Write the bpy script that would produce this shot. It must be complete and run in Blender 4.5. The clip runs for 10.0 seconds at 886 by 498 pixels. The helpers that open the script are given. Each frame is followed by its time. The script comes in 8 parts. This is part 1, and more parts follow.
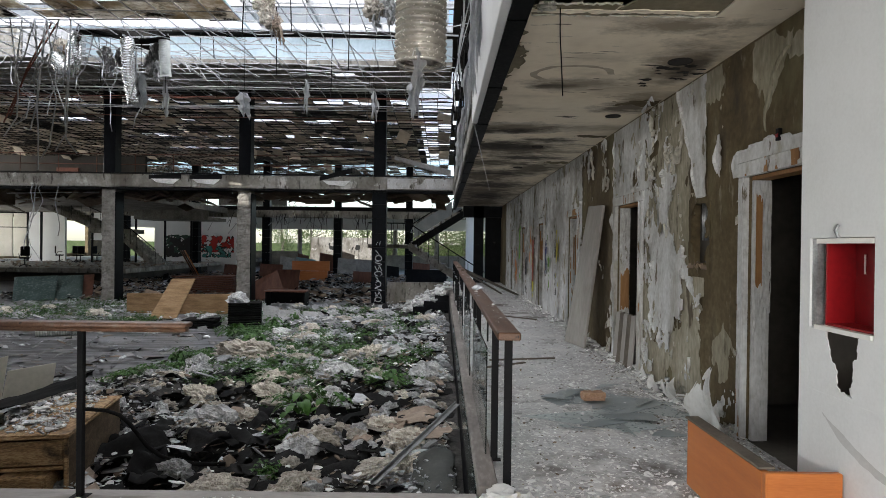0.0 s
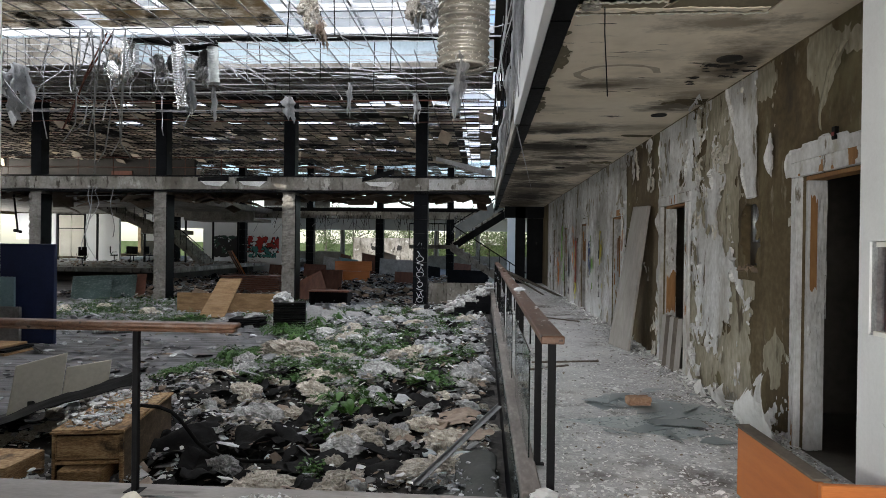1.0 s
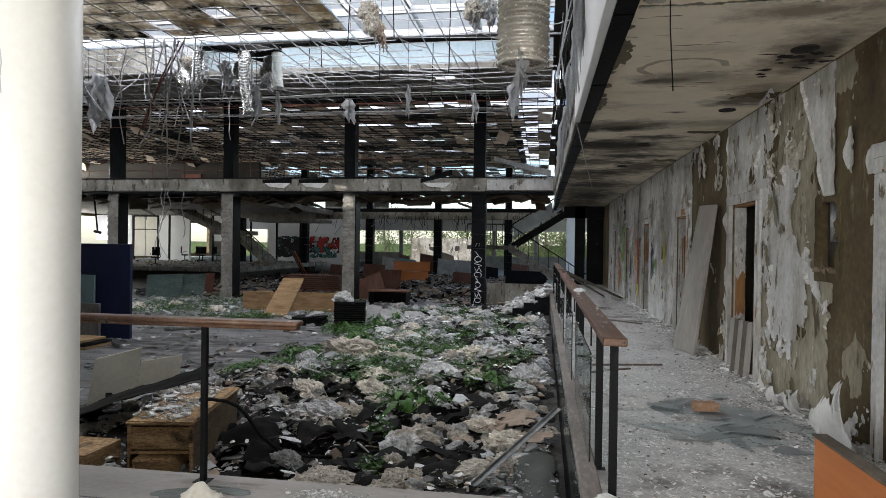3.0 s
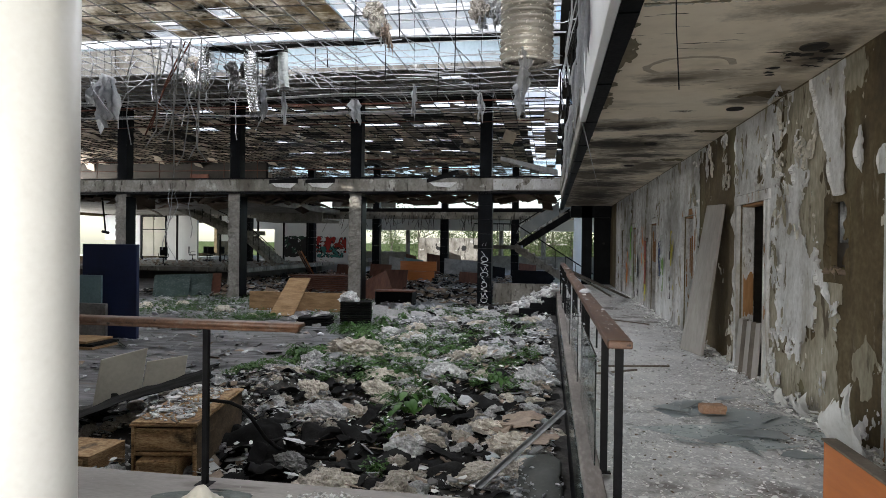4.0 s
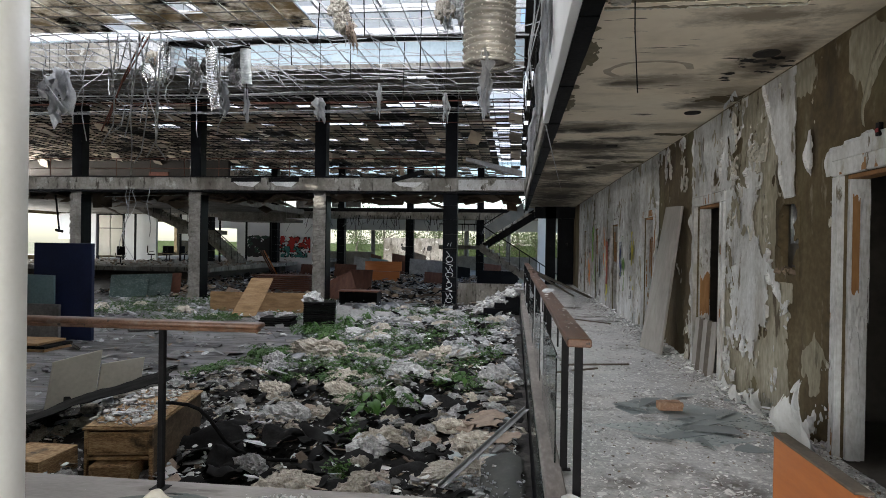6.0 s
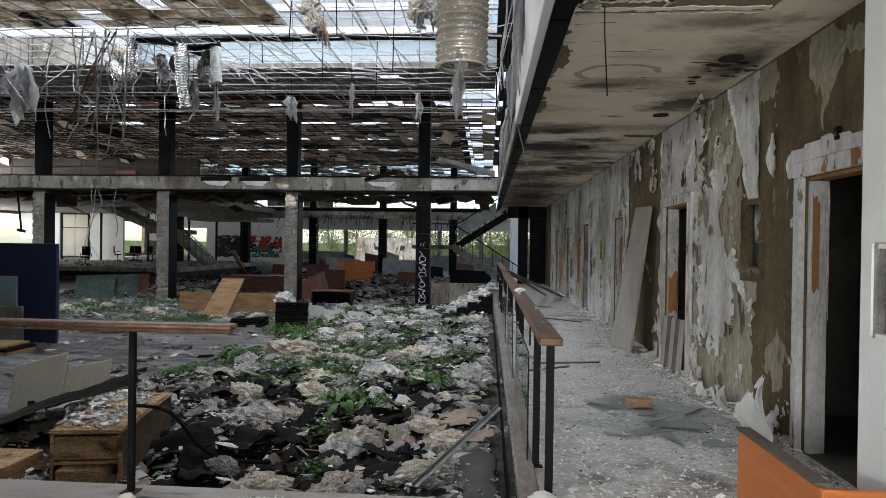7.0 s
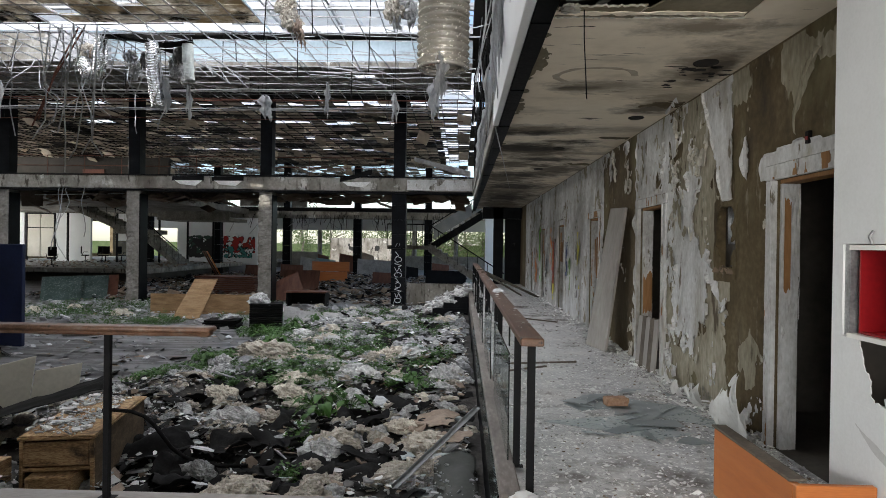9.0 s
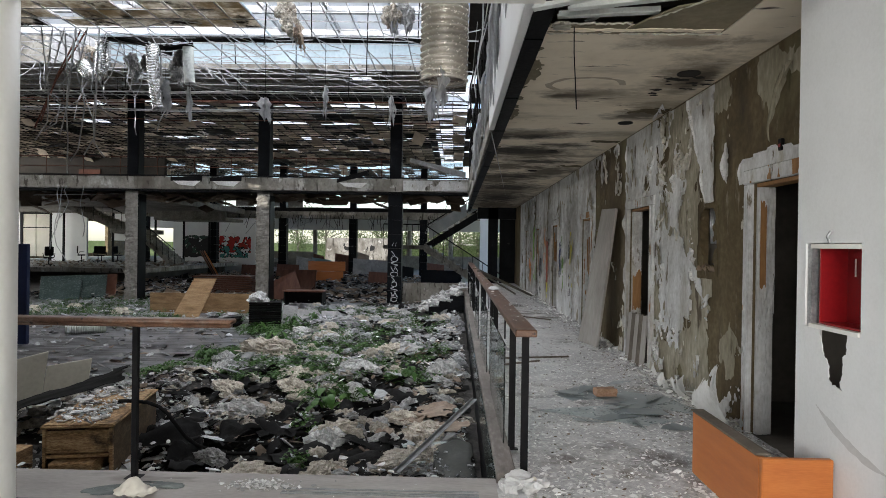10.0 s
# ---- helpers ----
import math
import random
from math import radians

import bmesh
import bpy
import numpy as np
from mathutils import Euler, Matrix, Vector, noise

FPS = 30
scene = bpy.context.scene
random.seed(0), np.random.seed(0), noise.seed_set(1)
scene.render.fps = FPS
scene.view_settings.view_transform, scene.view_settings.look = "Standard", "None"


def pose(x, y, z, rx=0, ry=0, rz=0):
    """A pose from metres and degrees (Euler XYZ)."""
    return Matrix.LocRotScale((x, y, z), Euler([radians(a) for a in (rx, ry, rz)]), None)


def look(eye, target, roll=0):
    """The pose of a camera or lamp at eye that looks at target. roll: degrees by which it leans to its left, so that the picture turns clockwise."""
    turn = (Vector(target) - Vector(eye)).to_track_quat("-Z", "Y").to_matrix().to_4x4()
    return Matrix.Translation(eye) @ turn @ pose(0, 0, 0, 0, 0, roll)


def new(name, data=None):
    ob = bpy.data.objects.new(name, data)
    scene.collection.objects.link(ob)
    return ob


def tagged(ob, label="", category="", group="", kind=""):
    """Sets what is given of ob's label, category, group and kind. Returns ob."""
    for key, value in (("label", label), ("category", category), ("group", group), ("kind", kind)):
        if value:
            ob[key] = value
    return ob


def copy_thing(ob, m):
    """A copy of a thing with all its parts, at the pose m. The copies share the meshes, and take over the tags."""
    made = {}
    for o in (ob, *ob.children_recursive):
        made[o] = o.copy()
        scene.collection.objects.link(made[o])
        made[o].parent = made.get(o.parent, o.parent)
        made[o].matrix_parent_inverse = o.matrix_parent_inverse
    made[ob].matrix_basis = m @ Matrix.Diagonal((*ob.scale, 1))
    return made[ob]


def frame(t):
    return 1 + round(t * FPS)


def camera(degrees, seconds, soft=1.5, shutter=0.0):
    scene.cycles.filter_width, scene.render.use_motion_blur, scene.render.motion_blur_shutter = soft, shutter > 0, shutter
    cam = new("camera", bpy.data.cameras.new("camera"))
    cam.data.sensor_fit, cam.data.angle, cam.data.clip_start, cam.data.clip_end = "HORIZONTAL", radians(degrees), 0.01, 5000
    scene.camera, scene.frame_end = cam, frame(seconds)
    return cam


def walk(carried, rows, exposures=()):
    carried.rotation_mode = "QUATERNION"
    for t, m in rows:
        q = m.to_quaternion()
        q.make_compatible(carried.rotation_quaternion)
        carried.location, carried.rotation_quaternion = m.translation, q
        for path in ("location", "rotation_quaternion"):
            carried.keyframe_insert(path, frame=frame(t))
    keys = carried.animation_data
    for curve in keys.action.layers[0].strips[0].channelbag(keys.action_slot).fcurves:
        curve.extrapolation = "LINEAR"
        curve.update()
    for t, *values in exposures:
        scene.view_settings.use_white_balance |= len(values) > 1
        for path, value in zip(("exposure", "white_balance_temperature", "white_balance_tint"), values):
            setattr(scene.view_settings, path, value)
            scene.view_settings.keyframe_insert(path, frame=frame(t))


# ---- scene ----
cam = camera(71.0, 10.0, soft=0.6)
PATH = [
    (0, (0.056, 0.274, 1.52), (0.058, 2.274, 1.509), 0.7),
    (0.5, (0.058, 0.274, 1.526), (0.001, 2.273, 1.516), 0.7),
    (1, (0.045, 0.269, 1.537), (-0.085, 2.264, 1.525), 0.7),
    (1.5, (0.01, 0.272, 1.536), (-0.209, 2.26, 1.523), 0.7),
    (2, (0.021, 0.269, 1.534), (-0.252, 2.25, 1.521), 0.8),
    (2.5, (0.029, 0.272, 1.525), (-0.267, 2.25, 1.513), 0.8),
    (4, (0.057, 0.33, 1.54), (-0.28, 2.301, 1.526), 0.7),
    (4.5, (0.063, 0.344, 1.54), (-0.256, 2.318, 1.525), 0.7),
    (5, (0.054, 0.335, 1.538), (-0.238, 2.313, 1.525), 0.7),
    (5.5, (0.079, 0.341, 1.535), (-0.187, 2.323, 1.523), 0.8),
    (7, (0.078, 0.299, 1.541), (-0.063, 2.294, 1.529), 0.8),
    (7.5, (0.062, 0.302, 1.545), (-0.049, 2.299, 1.533), 0.7),
    (8, (0.042, 0.312, 1.544), (-0.043, 2.31, 1.533), 0.8),
    (8.5, (0.029, 0.311, 1.543), (-0.039, 2.31, 1.532), 0.7),
    (9, (0.033, 0.293, 1.547), (-0.026, 2.292, 1.537), 0.8),
    (9.5, (0.019, 0.211, 1.548), (-0.031, 2.21, 1.538), 0.8),
    (10, (-0.003, -0.047, 1.54), (-0.044, 1.953, 1.53), 0.8),
]
walk(cam, [(t, look(eye, target, roll)) for t, eye, target, roll in PATH])

# ---- sky, sun and lamps ----
world = bpy.data.worlds.new("world")
scene.world = world
world.use_nodes = True
wn = world.node_tree.nodes
sky = wn.new("ShaderNodeTexSky")
sky.sky_type = "NISHITA"
sky.sun_disc = False
SUN_EL, SUN_AZ = radians(52), radians(215)
sky.sun_elevation, sky.sun_rotation = SUN_EL, SUN_AZ
world.node_tree.links.new(sky.outputs[0], wn["Background"].inputs[0])
wn["Background"].inputs[1].default_value = 0.15

sun = new("sun", bpy.data.lights.new("sun", "SUN"))
sun.data.energy, sun.data.angle, sun.data.color = 4.0, radians(0.6), (1.0, 0.95, 0.86)
sun_from = Vector((math.sin(SUN_AZ) * math.cos(SUN_EL), math.cos(SUN_AZ) * math.cos(SUN_EL), math.sin(SUN_EL)))
sun.matrix_world = look(sun_from * 60, (0, 0, 0))


def area_light(name, eye, target, sx, sy, watts, color=(1, 1, 1)):
    lamp = new(name, bpy.data.lights.new(name, "AREA"))
    lamp.data.shape, lamp.data.size, lamp.data.size_y = "RECTANGLE", sx, sy
    lamp.data.energy, lamp.data.color = watts, color
    lamp.matrix_world = look(eye, target)
    return lamp


# daylight of roof glazing, side window and the unseen lobby window behind the viewer
area_light("skylight_light", (-13.0, 13.0, 9.3), (-13.0, 13.0, 0), 26.4, 14.4, 2650, (0.94, 0.95, 0.985))
area_light("lobby_window_light", (-1.0, -5.7, 1.9), (-1.0, 5, 1.7), 5.0, 2.2, 290, (1.0, 0.972, 0.925))
area_light("side_window_light", (-33.8, 36.5, 1.9), (-20, 37.5, 1.6), 11.0, 3.0, 280, (1.0, 0.98, 0.92))
# unseen fill lamps added to brighten the ceiling tiles from the side
area_light("hall_window_light", (-33.8, 14.0, 5.7), (-20, 14.0, 5.9), 13.5, 2.0, 150, (0.95, 0.98, 1.0))
area_light("upper_window_light", (-33.8, 34.0, 5.7), (-20, 34.0, 5.8), 17.0, 2.0, 1450, (1.0, 0.965, 0.9))
scene.view_settings.exposure = 1.09

# ---- materials ----


def material(name, colors, scale=3.0, detail_scale=40.0, rough=0.8, bump=0.3, bump_dist=0.01, metal=0.0, mix=0.35,
             spread=(0.3, 0.7), stretch=(1, 1, 1), per_object=0.0, spec=0.3, world_space=False, bump_scale=None, per_island=0.0):
    """Colours over broad noise, broken up by fine noise, with fine relief."""
    m = bpy.data.materials.new(name)
    m.use_nodes = True
    nt = m.node_tree
    n, l = nt.nodes, nt.links
    bsdf = n["Principled BSDF"]
    if world_space:
        src = n.new("ShaderNodeNewGeometry").outputs["Position"]
    else:
        src = n.new("ShaderNodeTexCoord").outputs["Object"]
    mp = n.new("ShaderNodeMapping")
    mp.inputs["Scale"].default_value = stretch
    l.new(src, mp.inputs["Vector"])
    vec = mp.outputs[0]
    info = n.new("ShaderNodeObjectInfo")
    if not world_space:
        add = n.new("ShaderNodeVectorMath")
        sc = n.new("ShaderNodeVectorMath")
        sc.operation = "SCALE"
        cmb = n.new("ShaderNodeCombineXYZ")
        for i in range(3):
            l.new(info.outputs["Random"], cmb.inputs[i])
        l.new(cmb.outputs[0], sc.inputs[0])
        sc.inputs["Scale"].default_value = 37.0
        l.new(vec, add.inputs[0])
        l.new(sc.outputs[0], add.inputs[1])
        vec = add.outputs[0]
    big = n.new("ShaderNodeTexNoise")
    big.inputs["Scale"].default_value = scale
    big.inputs["Detail"].default_value = 6
    big.inputs["Roughness"].default_value = 0.65
    l.new(vec, big.inputs["Vector"])
    fine = n.new("ShaderNodeTexNoise")
    fine.inputs["Scale"].default_value = detail_scale
    fine.inputs["Detail"].default_value = 5
    l.new(vec, fine.inputs["Vector"])
    mixn = n.new("ShaderNodeMix")
    mixn.inputs[0].default_value = mix
    l.new(big.outputs["Fac"], mixn.inputs[2])
    l.new(fine.outputs["Fac"], mixn.inputs[3])
    ramp = n.new("ShaderNodeValToRGB")
    el = ramp.color_ramp.elements
    lo, hi = spread
    while len(el) < len(colors):
        el.new(0.5)
    for i, c in enumerate(colors):
        el[i].position = lo + (hi - lo) * i / max(1, len(colors) - 1)
        el[i].color = (*c, 1)
    l.new(mixn.outputs[0], ramp.inputs[0])
    col = ramp.outputs[0]
    if per_island:
        isl = n.new("ShaderNodeHueSaturation")
        mi = n.new("ShaderNodeMapRange")
        mi.inputs["To Min"].default_value, mi.inputs["To Max"].default_value = 1 - per_island, 1 + per_island
        l.new(n.new("ShaderNodeNewGeometry").outputs["Random Per Island"], mi.inputs["Value"])
        l.new(mi.outputs[0], isl.inputs["Value"])
        l.new(col, isl.inputs["Color"])
        col = isl.outputs[0]
    if per_object:
        hsv = n.new("ShaderNodeHueSaturation")
        mr = n.new("ShaderNodeMapRange")
        mr.inputs["To Min"].default_value, mr.inputs["To Max"].default_value = 1 - per_object, 1 + per_object
        l.new(info.outputs["Random"], mr.inputs["Value"])
        l.new(mr.outputs[0], hsv.inputs["Value"])
        l.new(col, hsv.inputs["Color"])
        col = hsv.outputs[0]
    l.new(col, bsdf.inputs["Base Color"])
    rr = n.new("ShaderNodeMapRange")
    rr.inputs["To Min"].default_value, rr.inputs["To Max"].default_value = max(0.03, rough - 0.12), min(1, rough + 0.12)
    l.new(fine.outputs["Fac"], rr.inputs["Value"])
    l.new(rr.outputs[0], bsdf.inputs["Roughness"])
    bsdf.inputs["Metallic"].default_value = metal
    bsdf.inputs["Specular IOR Level"].default_value = spec
    if bump:
        bp = n.new("ShaderNodeBump")
        bp.inputs["Strength"].default_value = bump
        bp.inputs["Distance"].default_value = bump_dist
        hsrc = mixn.outputs[0]
        if bump_scale:
            bn = n.new("ShaderNodeTexNoise")
            bn.inputs["Scale"].default_value = bump_scale
            bn.inputs["Detail"].default_value = 8
            l.new(vec, bn.inputs["Vector"])
            hsrc = bn.outputs["Fac"]
        l.new(hsrc, bp.inputs["Height"])
        l.new(bp.outputs[0], bsdf.inputs["Normal"])
    return m


def stained(m, color, scale, lo, hi, stretch=(1, 1, 1), world_space=True, seed=0.0):
    """A second layer of stains with ragged edges over a material's colour."""
    nt = m.node_tree
    n, l = nt.nodes, nt.links
    bsdf = n["Principled BSDF"]
    old = bsdf.inputs["Base Color"].links[0].from_socket
    src = n.new("ShaderNodeNewGeometry").outputs["Position"] if world_space else n.new("ShaderNodeTexCoord").outputs["Object"]
    mp = n.new("ShaderNodeMapping")
    mp.inputs["Scale"].default_value = stretch
    mp.inputs["Location"].default_value = (seed, seed * 0.7, seed * 1.3)
    l.new(src, mp.inputs["Vector"])
    tex = n.new("ShaderNodeTexNoise")
    tex.inputs["Scale"].default_value = scale
    tex.inputs["Detail"].default_value = 8
    tex.inputs["Roughness"].default_value = 0.62
    l.new(mp.outputs[0], tex.inputs["Vector"])
    mr = n.new("ShaderNodeMapRange")
    mr.inputs["From Min"].default_value, mr.inputs["From Max"].default_value = lo, hi
    l.new(tex.outputs["Fac"], mr.inputs["Value"])
    mx = n.new("ShaderNodeMix")
    mx.data_type = "RGBA"
    l.new(mr.outputs[0], mx.inputs["Factor"])
    l.new(old, mx.inputs["A"])
    mx.inputs["B"].default_value = (*color, 1)
    l.new(mx.outputs["Result"], bsdf.inputs["Base Color"])
    return m


def blotched(m, color, spots, seed=0.0, strength=0.9):
    """Stains and dark patches with soft ragged edges round given places: (x, y, z, rx, ry, rz) each."""
    nt = m.node_tree
    n, l = nt.nodes, nt.links
    bsdf = n["Principled BSDF"]
    pos = n.new("ShaderNodeNewGeometry").outputs["Position"]
    tex = n.new("ShaderNodeTexNoise")
    tex.inputs["Scale"].default_value, tex.inputs["Detail"].default_value, tex.inputs["Roughness"].default_value = 4.2, 8, 0.7
    mp = n.new("ShaderNodeMapping")
    mp.inputs["Location"].default_value = (seed, seed, seed)
    mp.inputs["Scale"].default_value = (0.75, 1.15, 1)
    l.new(pos, mp.inputs["Vector"])
    l.new(mp.outputs[0], tex.inputs["Vector"])
    for x, y, z, rx, ry, rz in spots:
        old = bsdf.inputs["Base Color"].links[0].from_socket
        sub_ = n.new("ShaderNodeVectorMath")
        sub_.operation = "SUBTRACT"
        sub_.inputs[1].default_value = (x, y, z)
        div = n.new("ShaderNodeVectorMath")
        div.operation = "DIVIDE"
        div.inputs[1].default_value = (rx, ry, rz)
        ln = n.new("ShaderNodeVectorMath")
        ln.operation = "LENGTH"
        l.new(pos, sub_.inputs[0])
        l.new(sub_.outputs[0], div.inputs[0])
        l.new(div.outputs[0], ln.inputs[0])
        ad = n.new("ShaderNodeMath")
        ad.operation = "MULTIPLY_ADD"
        ad.inputs[1].default_value = -2.6
        l.new(tex.outputs["Fac"], ad.inputs[0])
        l.new(ln.outputs["Value"], ad.inputs[2])
        mr = n.new("ShaderNodeMapRange")
        mr.inputs["From Min"].default_value, mr.inputs["From Max"].default_value = -0.15, -0.95
        mr.inputs["To Min"].default_value, mr.inputs["To Max"].default_value = 0.0, strength
        l.new(ad.outputs[0], mr.inputs["Value"])
        mx = n.new("ShaderNodeMix")
        mx.data_type = "RGBA"
        l.new(mr.outputs[0], mx.inputs["Factor"])
        l.new(old, mx.inputs["A"])
        mx.inputs["B"].default_value = (*color, 1)
        l.new(mx.outputs["Result"], bsdf.inputs["Base Color"])
    return m


def translucent(m, amount):
    """Lets part of the light through a thin sheet."""
    n, l = m.node_tree.nodes, m.node_tree.links
    bsdf, out = n["Principled BSDF"], n["Material Output"]
    tr = n.new("ShaderNodeBsdfTranslucent")
    l.new(bsdf.inputs["Base Color"].links[0].from_socket, tr.inputs["Color"])
    mx = n.new("ShaderNodeMixShader")
    mx.inputs[0].default_value = amount
    l.new(bsdf.outputs[0], mx.inputs[1])
    l.new(tr.outputs[0], mx.inputs[2])
    l.new(mx.outputs[0], out.inputs["Surface"])
    return m


M = {}
M["plaster"] = material("bare_olive_plaster", [(0.048, 0.034, 0.017), (0.108, 0.081, 0.043), (0.19, 0.152, 0.09)], 1.6, 18, 0.92, 0.8, 0.015, world_space=True)
stained(M["plaster"], (0.05, 0.036, 0.026), 2.4, 0.55, 0.72, (1, 1, 0.4), seed=31)
stained(M["plaster"], (0.27, 0.235, 0.18), 6.0, 0.6, 0.72, (1, 1, 0.4), seed=41)
stained(M["plaster"], (0.175, 0.155, 0.088), 1.3, 0.52, 0.68, (1, 1, 0.35), seed=4)
M["skim"] = material("beige_plaster_skim", [(0.13, 0.112, 0.074), (0.29, 0.262, 0.195), (0.49, 0.455, 0.375)], 2.2, 24, 0.9, 0.8, 0.014, world_space=True, stretch=(1, 1, 0.4), bump_scale=12)
stained(M["skim"], (0.17, 0.158, 0.09), 1.4, 0.58, 0.72, (1, 1, 0.4), seed=15)
stained(M["skim"], (0.1, 0.08, 0.055), 7.0, 0.58, 0.66, (1, 1, 0.3), seed=95)
M["kerb"] = material("dirty_stone_kerb", [(0.09, 0.078, 0.07), (0.17, 0.15, 0.137), (0.32, 0.295, 0.28)], 2.0, 18, 0.85, 0.4, 0.006, world_space=True, stretch=(2, 0.6, 1))
M["bare_wood"] = material("bare_orange_wood", [(0.19, 0.093, 0.036), (0.3, 0.152, 0.06), (0.4, 0.236, 0.112)], 3, 40, 0.7, 0.2, 0.003, stretch=(1, 1, 0.2))
M["paint"] = material("peeling_white_paint", [(0.32, 0.313, 0.298), (0.56, 0.56, 0.556), (0.77, 0.776, 0.782)], 2.6, 30, 0.7, 0.9, 0.02, world_space=True, bump_scale=11, stretch=(1, 1, 0.6))
stained(M["paint"], (0.27, 0.235, 0.18), 2.2, 0.54, 0.76, (1, 1, 0.25), seed=7)
stained(M["paint"], (0.42, 0.4, 0.34), 5.0, 0.6, 0.7, (1, 1, 0.5), seed=21)
stained(M["paint"], (0.16, 0.135, 0.1), 9.0, 0.62, 0.68, (1, 1, 0.35), seed=45)
# far-wall grime that also stands in for the weaker light there
for key in ("plaster", "skim", "paint"):
    blotched(M[key], (0.11, 0.084, 0.058), [(2.5, 9.8, 1.6, 1, 0.9, 1.6), (2.5, 13.4, 1.9, 1, 1.1, 1.3), (2.5, 16.8, 1.5, 1, 1.6, 1.7), (2.5, 20.5, 1.6, 1, 2.2, 1.7), (2.5, 11.0, 2.9, 1, 1.2, 0.4)], 3.0, 0.5)
M["flake"] = material("cream_old_paint", [(0.3, 0.28, 0.23), (0.46, 0.435, 0.375), (0.6, 0.58, 0.52)], 3.0, 30, 0.75, 0.6, 0.01, world_space=True, per_island=0.25)
M["ceil"] = material("mouldy_white_ceiling", [(0.67, 0.58, 0.455), (0.79, 0.7, 0.565), (0.85, 0.77, 0.64)], 0.9, 9, 0.85, 0.2, 0.006, world_space=True)
blotched(M["ceil"], (0.2, 0.16, 0.115), [(2.15, 5.85, 3.17, 0.34, 0.9, 1), (1.35, 6.6, 3.17, 0.5, 0.28, 1), (2.2, 7.2, 3.17, 0.35, 0.3, 1), (1.75, 4.9, 3.17, 0.5, 0.2, 1)], 1.0, 0.8)
# mould; beyond y 8 it also darkens the ceiling where light falls off
blotched(M["ceil"], (0.085, 0.066, 0.048), [(2.3, 6.0, 3.17, 0.16, 0.6, 1), (1.2, 6.65, 3.17, 0.3, 0.12, 1), (1.1, 8.9, 3.17, 0.9, 0.35, 1), (1.2, 10.8, 3.17, 1.1, 1.0, 1), (2.2, 7.6, 3.17, 0.4, 0.3, 1),
                             (2.0, 13.3, 3.17, 0.7, 1.2, 1), (1.0, 15.0, 3.17, 1.0, 1.4, 1), (1.3, 19.0, 3.17, 1.3, 3.0, 1), (1.0, 12.6, 3.17, 0.9, 0.7, 1), (1.4, 24.0, 3.17, 1.3, 3.0, 1)])
blotched(M["ceil"], (0.018, 0.015, 0.012), [(0.95, 10.5, 3.17, 0.9, 0.5, 1), (1.0, 9.2, 3.17, 0.7, 0.22, 1), (1.7, 9.9, 3.17, 0.5, 0.25, 1), (1.6, 11.8, 3.17, 0.9, 0.35, 1), (1.4, 14.2, 3.17, 0.9, 0.6, 1), (1.4, 17.0, 3.17, 1.1, 1.2, 1), (1.5, 21.0, 3.17, 1.2, 2.0, 1)], 5.0)
stained(M["ceil"], (0.05, 0.042, 0.035), 2.6, 0.67, 0.73, (0.5, 1.6, 1), seed=17.3)
stained(M["ceil"], (0.06, 0.048, 0.036), 5.0, 0.65, 0.675, (0.3, 2.0, 1), seed=37.0)
stained(M["ceil"], (0.34, 0.29, 0.22), 0.7, 0.54, 0.72, (0.5, 1.0, 1), seed=9.1)
M["white_wall"] = material("white_painted_partition", [(0.63, 0.637, 0.638), (0.7, 0.709, 0.712), (0.75, 0.76, 0.765)], 1.2, 60, 0.6, 0.3, 0.004, world_space=True)
stained(M["white_wall"], (0.36, 0.35, 0.34), 1.5, 0.68, 0.8, (1, 1, 1.6), seed=2.0)
M["frame_white"] = material("cream_enamel", [(0.7, 0.69, 0.645), (0.77, 0.76, 0.72), (0.82, 0.815, 0.78)], 1.0, 30, 0.4, 0.06, 0.002, world_space=True, spec=0.5)
stained(M["frame_white"], (0.5, 0.45, 0.3), 3.0, 0.72, 0.8, (1, 1, 0.4), seed=5.0)
M["floor"] = material("dusty_floor_tiles", [(0.28, 0.277, 0.278), (0.45, 0.45, 0.455), (0.63, 0.633, 0.64)], 0.9, 26, 0.75, 0.35, 0.006, world_space=True, mix=0.45)
stained(M["floor"], (0.56, 0.55, 0.54), 2.2, 0.5, 0.68, seed=1.0)
stained(M["floor"], (0.58, 0.57, 0.55), 26.0, 0.57, 0.64, seed=13.0)
stained(M["floor"], (0.6, 0.59, 0.57), 70.0, 0.57, 0.63, seed=33.0)
stained(M["floor"], (0.18, 0.155, 0.135), 1.5, 0.6, 0.7, seed=23.0)
stained(M["floor"], (0.1, 0.085, 0.075), 1.1, 0.56, 0.68, seed=6.0)
M["concrete"] = material("weathered_concrete", [(0.1, 0.093, 0.08), (0.21, 0.198, 0.178), (0.34, 0.325, 0.3)], 1.5, 14, 0.9, 0.5, 0.012, world_space=True)
stained(M["concrete"], (0.08, 0.075, 0.065), 1.2, 0.56, 0.7, (1, 1, 0.35), seed=8.0)
M["concrete_light"] = material("pale_concrete", [(0.15, 0.14, 0.122), (0.29, 0.275, 0.245), (0.46, 0.445, 0.41)], 1.3, 12, 0.85, 0.4, 0.01, world_space=True)
stained(M["concrete_light"], (0.13, 0.115, 0.095), 0.9, 0.46, 0.66, (1, 1, 0.5), seed=12.0)
stained(M["concrete_light"], (0.55, 0.54, 0.51), 1.6, 0.6, 0.66, (1, 1, 0.8), seed=27.0)
stained(M["concrete_light"], (0.06, 0.055, 0.045), 3.5, 0.58, 0.68, (1, 1, 0.25), seed=19.0)
stained(M["concrete_light"], (0.07, 0.06, 0.05), 6.0, 0.58, 0.66, (1, 1, 0.35), seed=71)
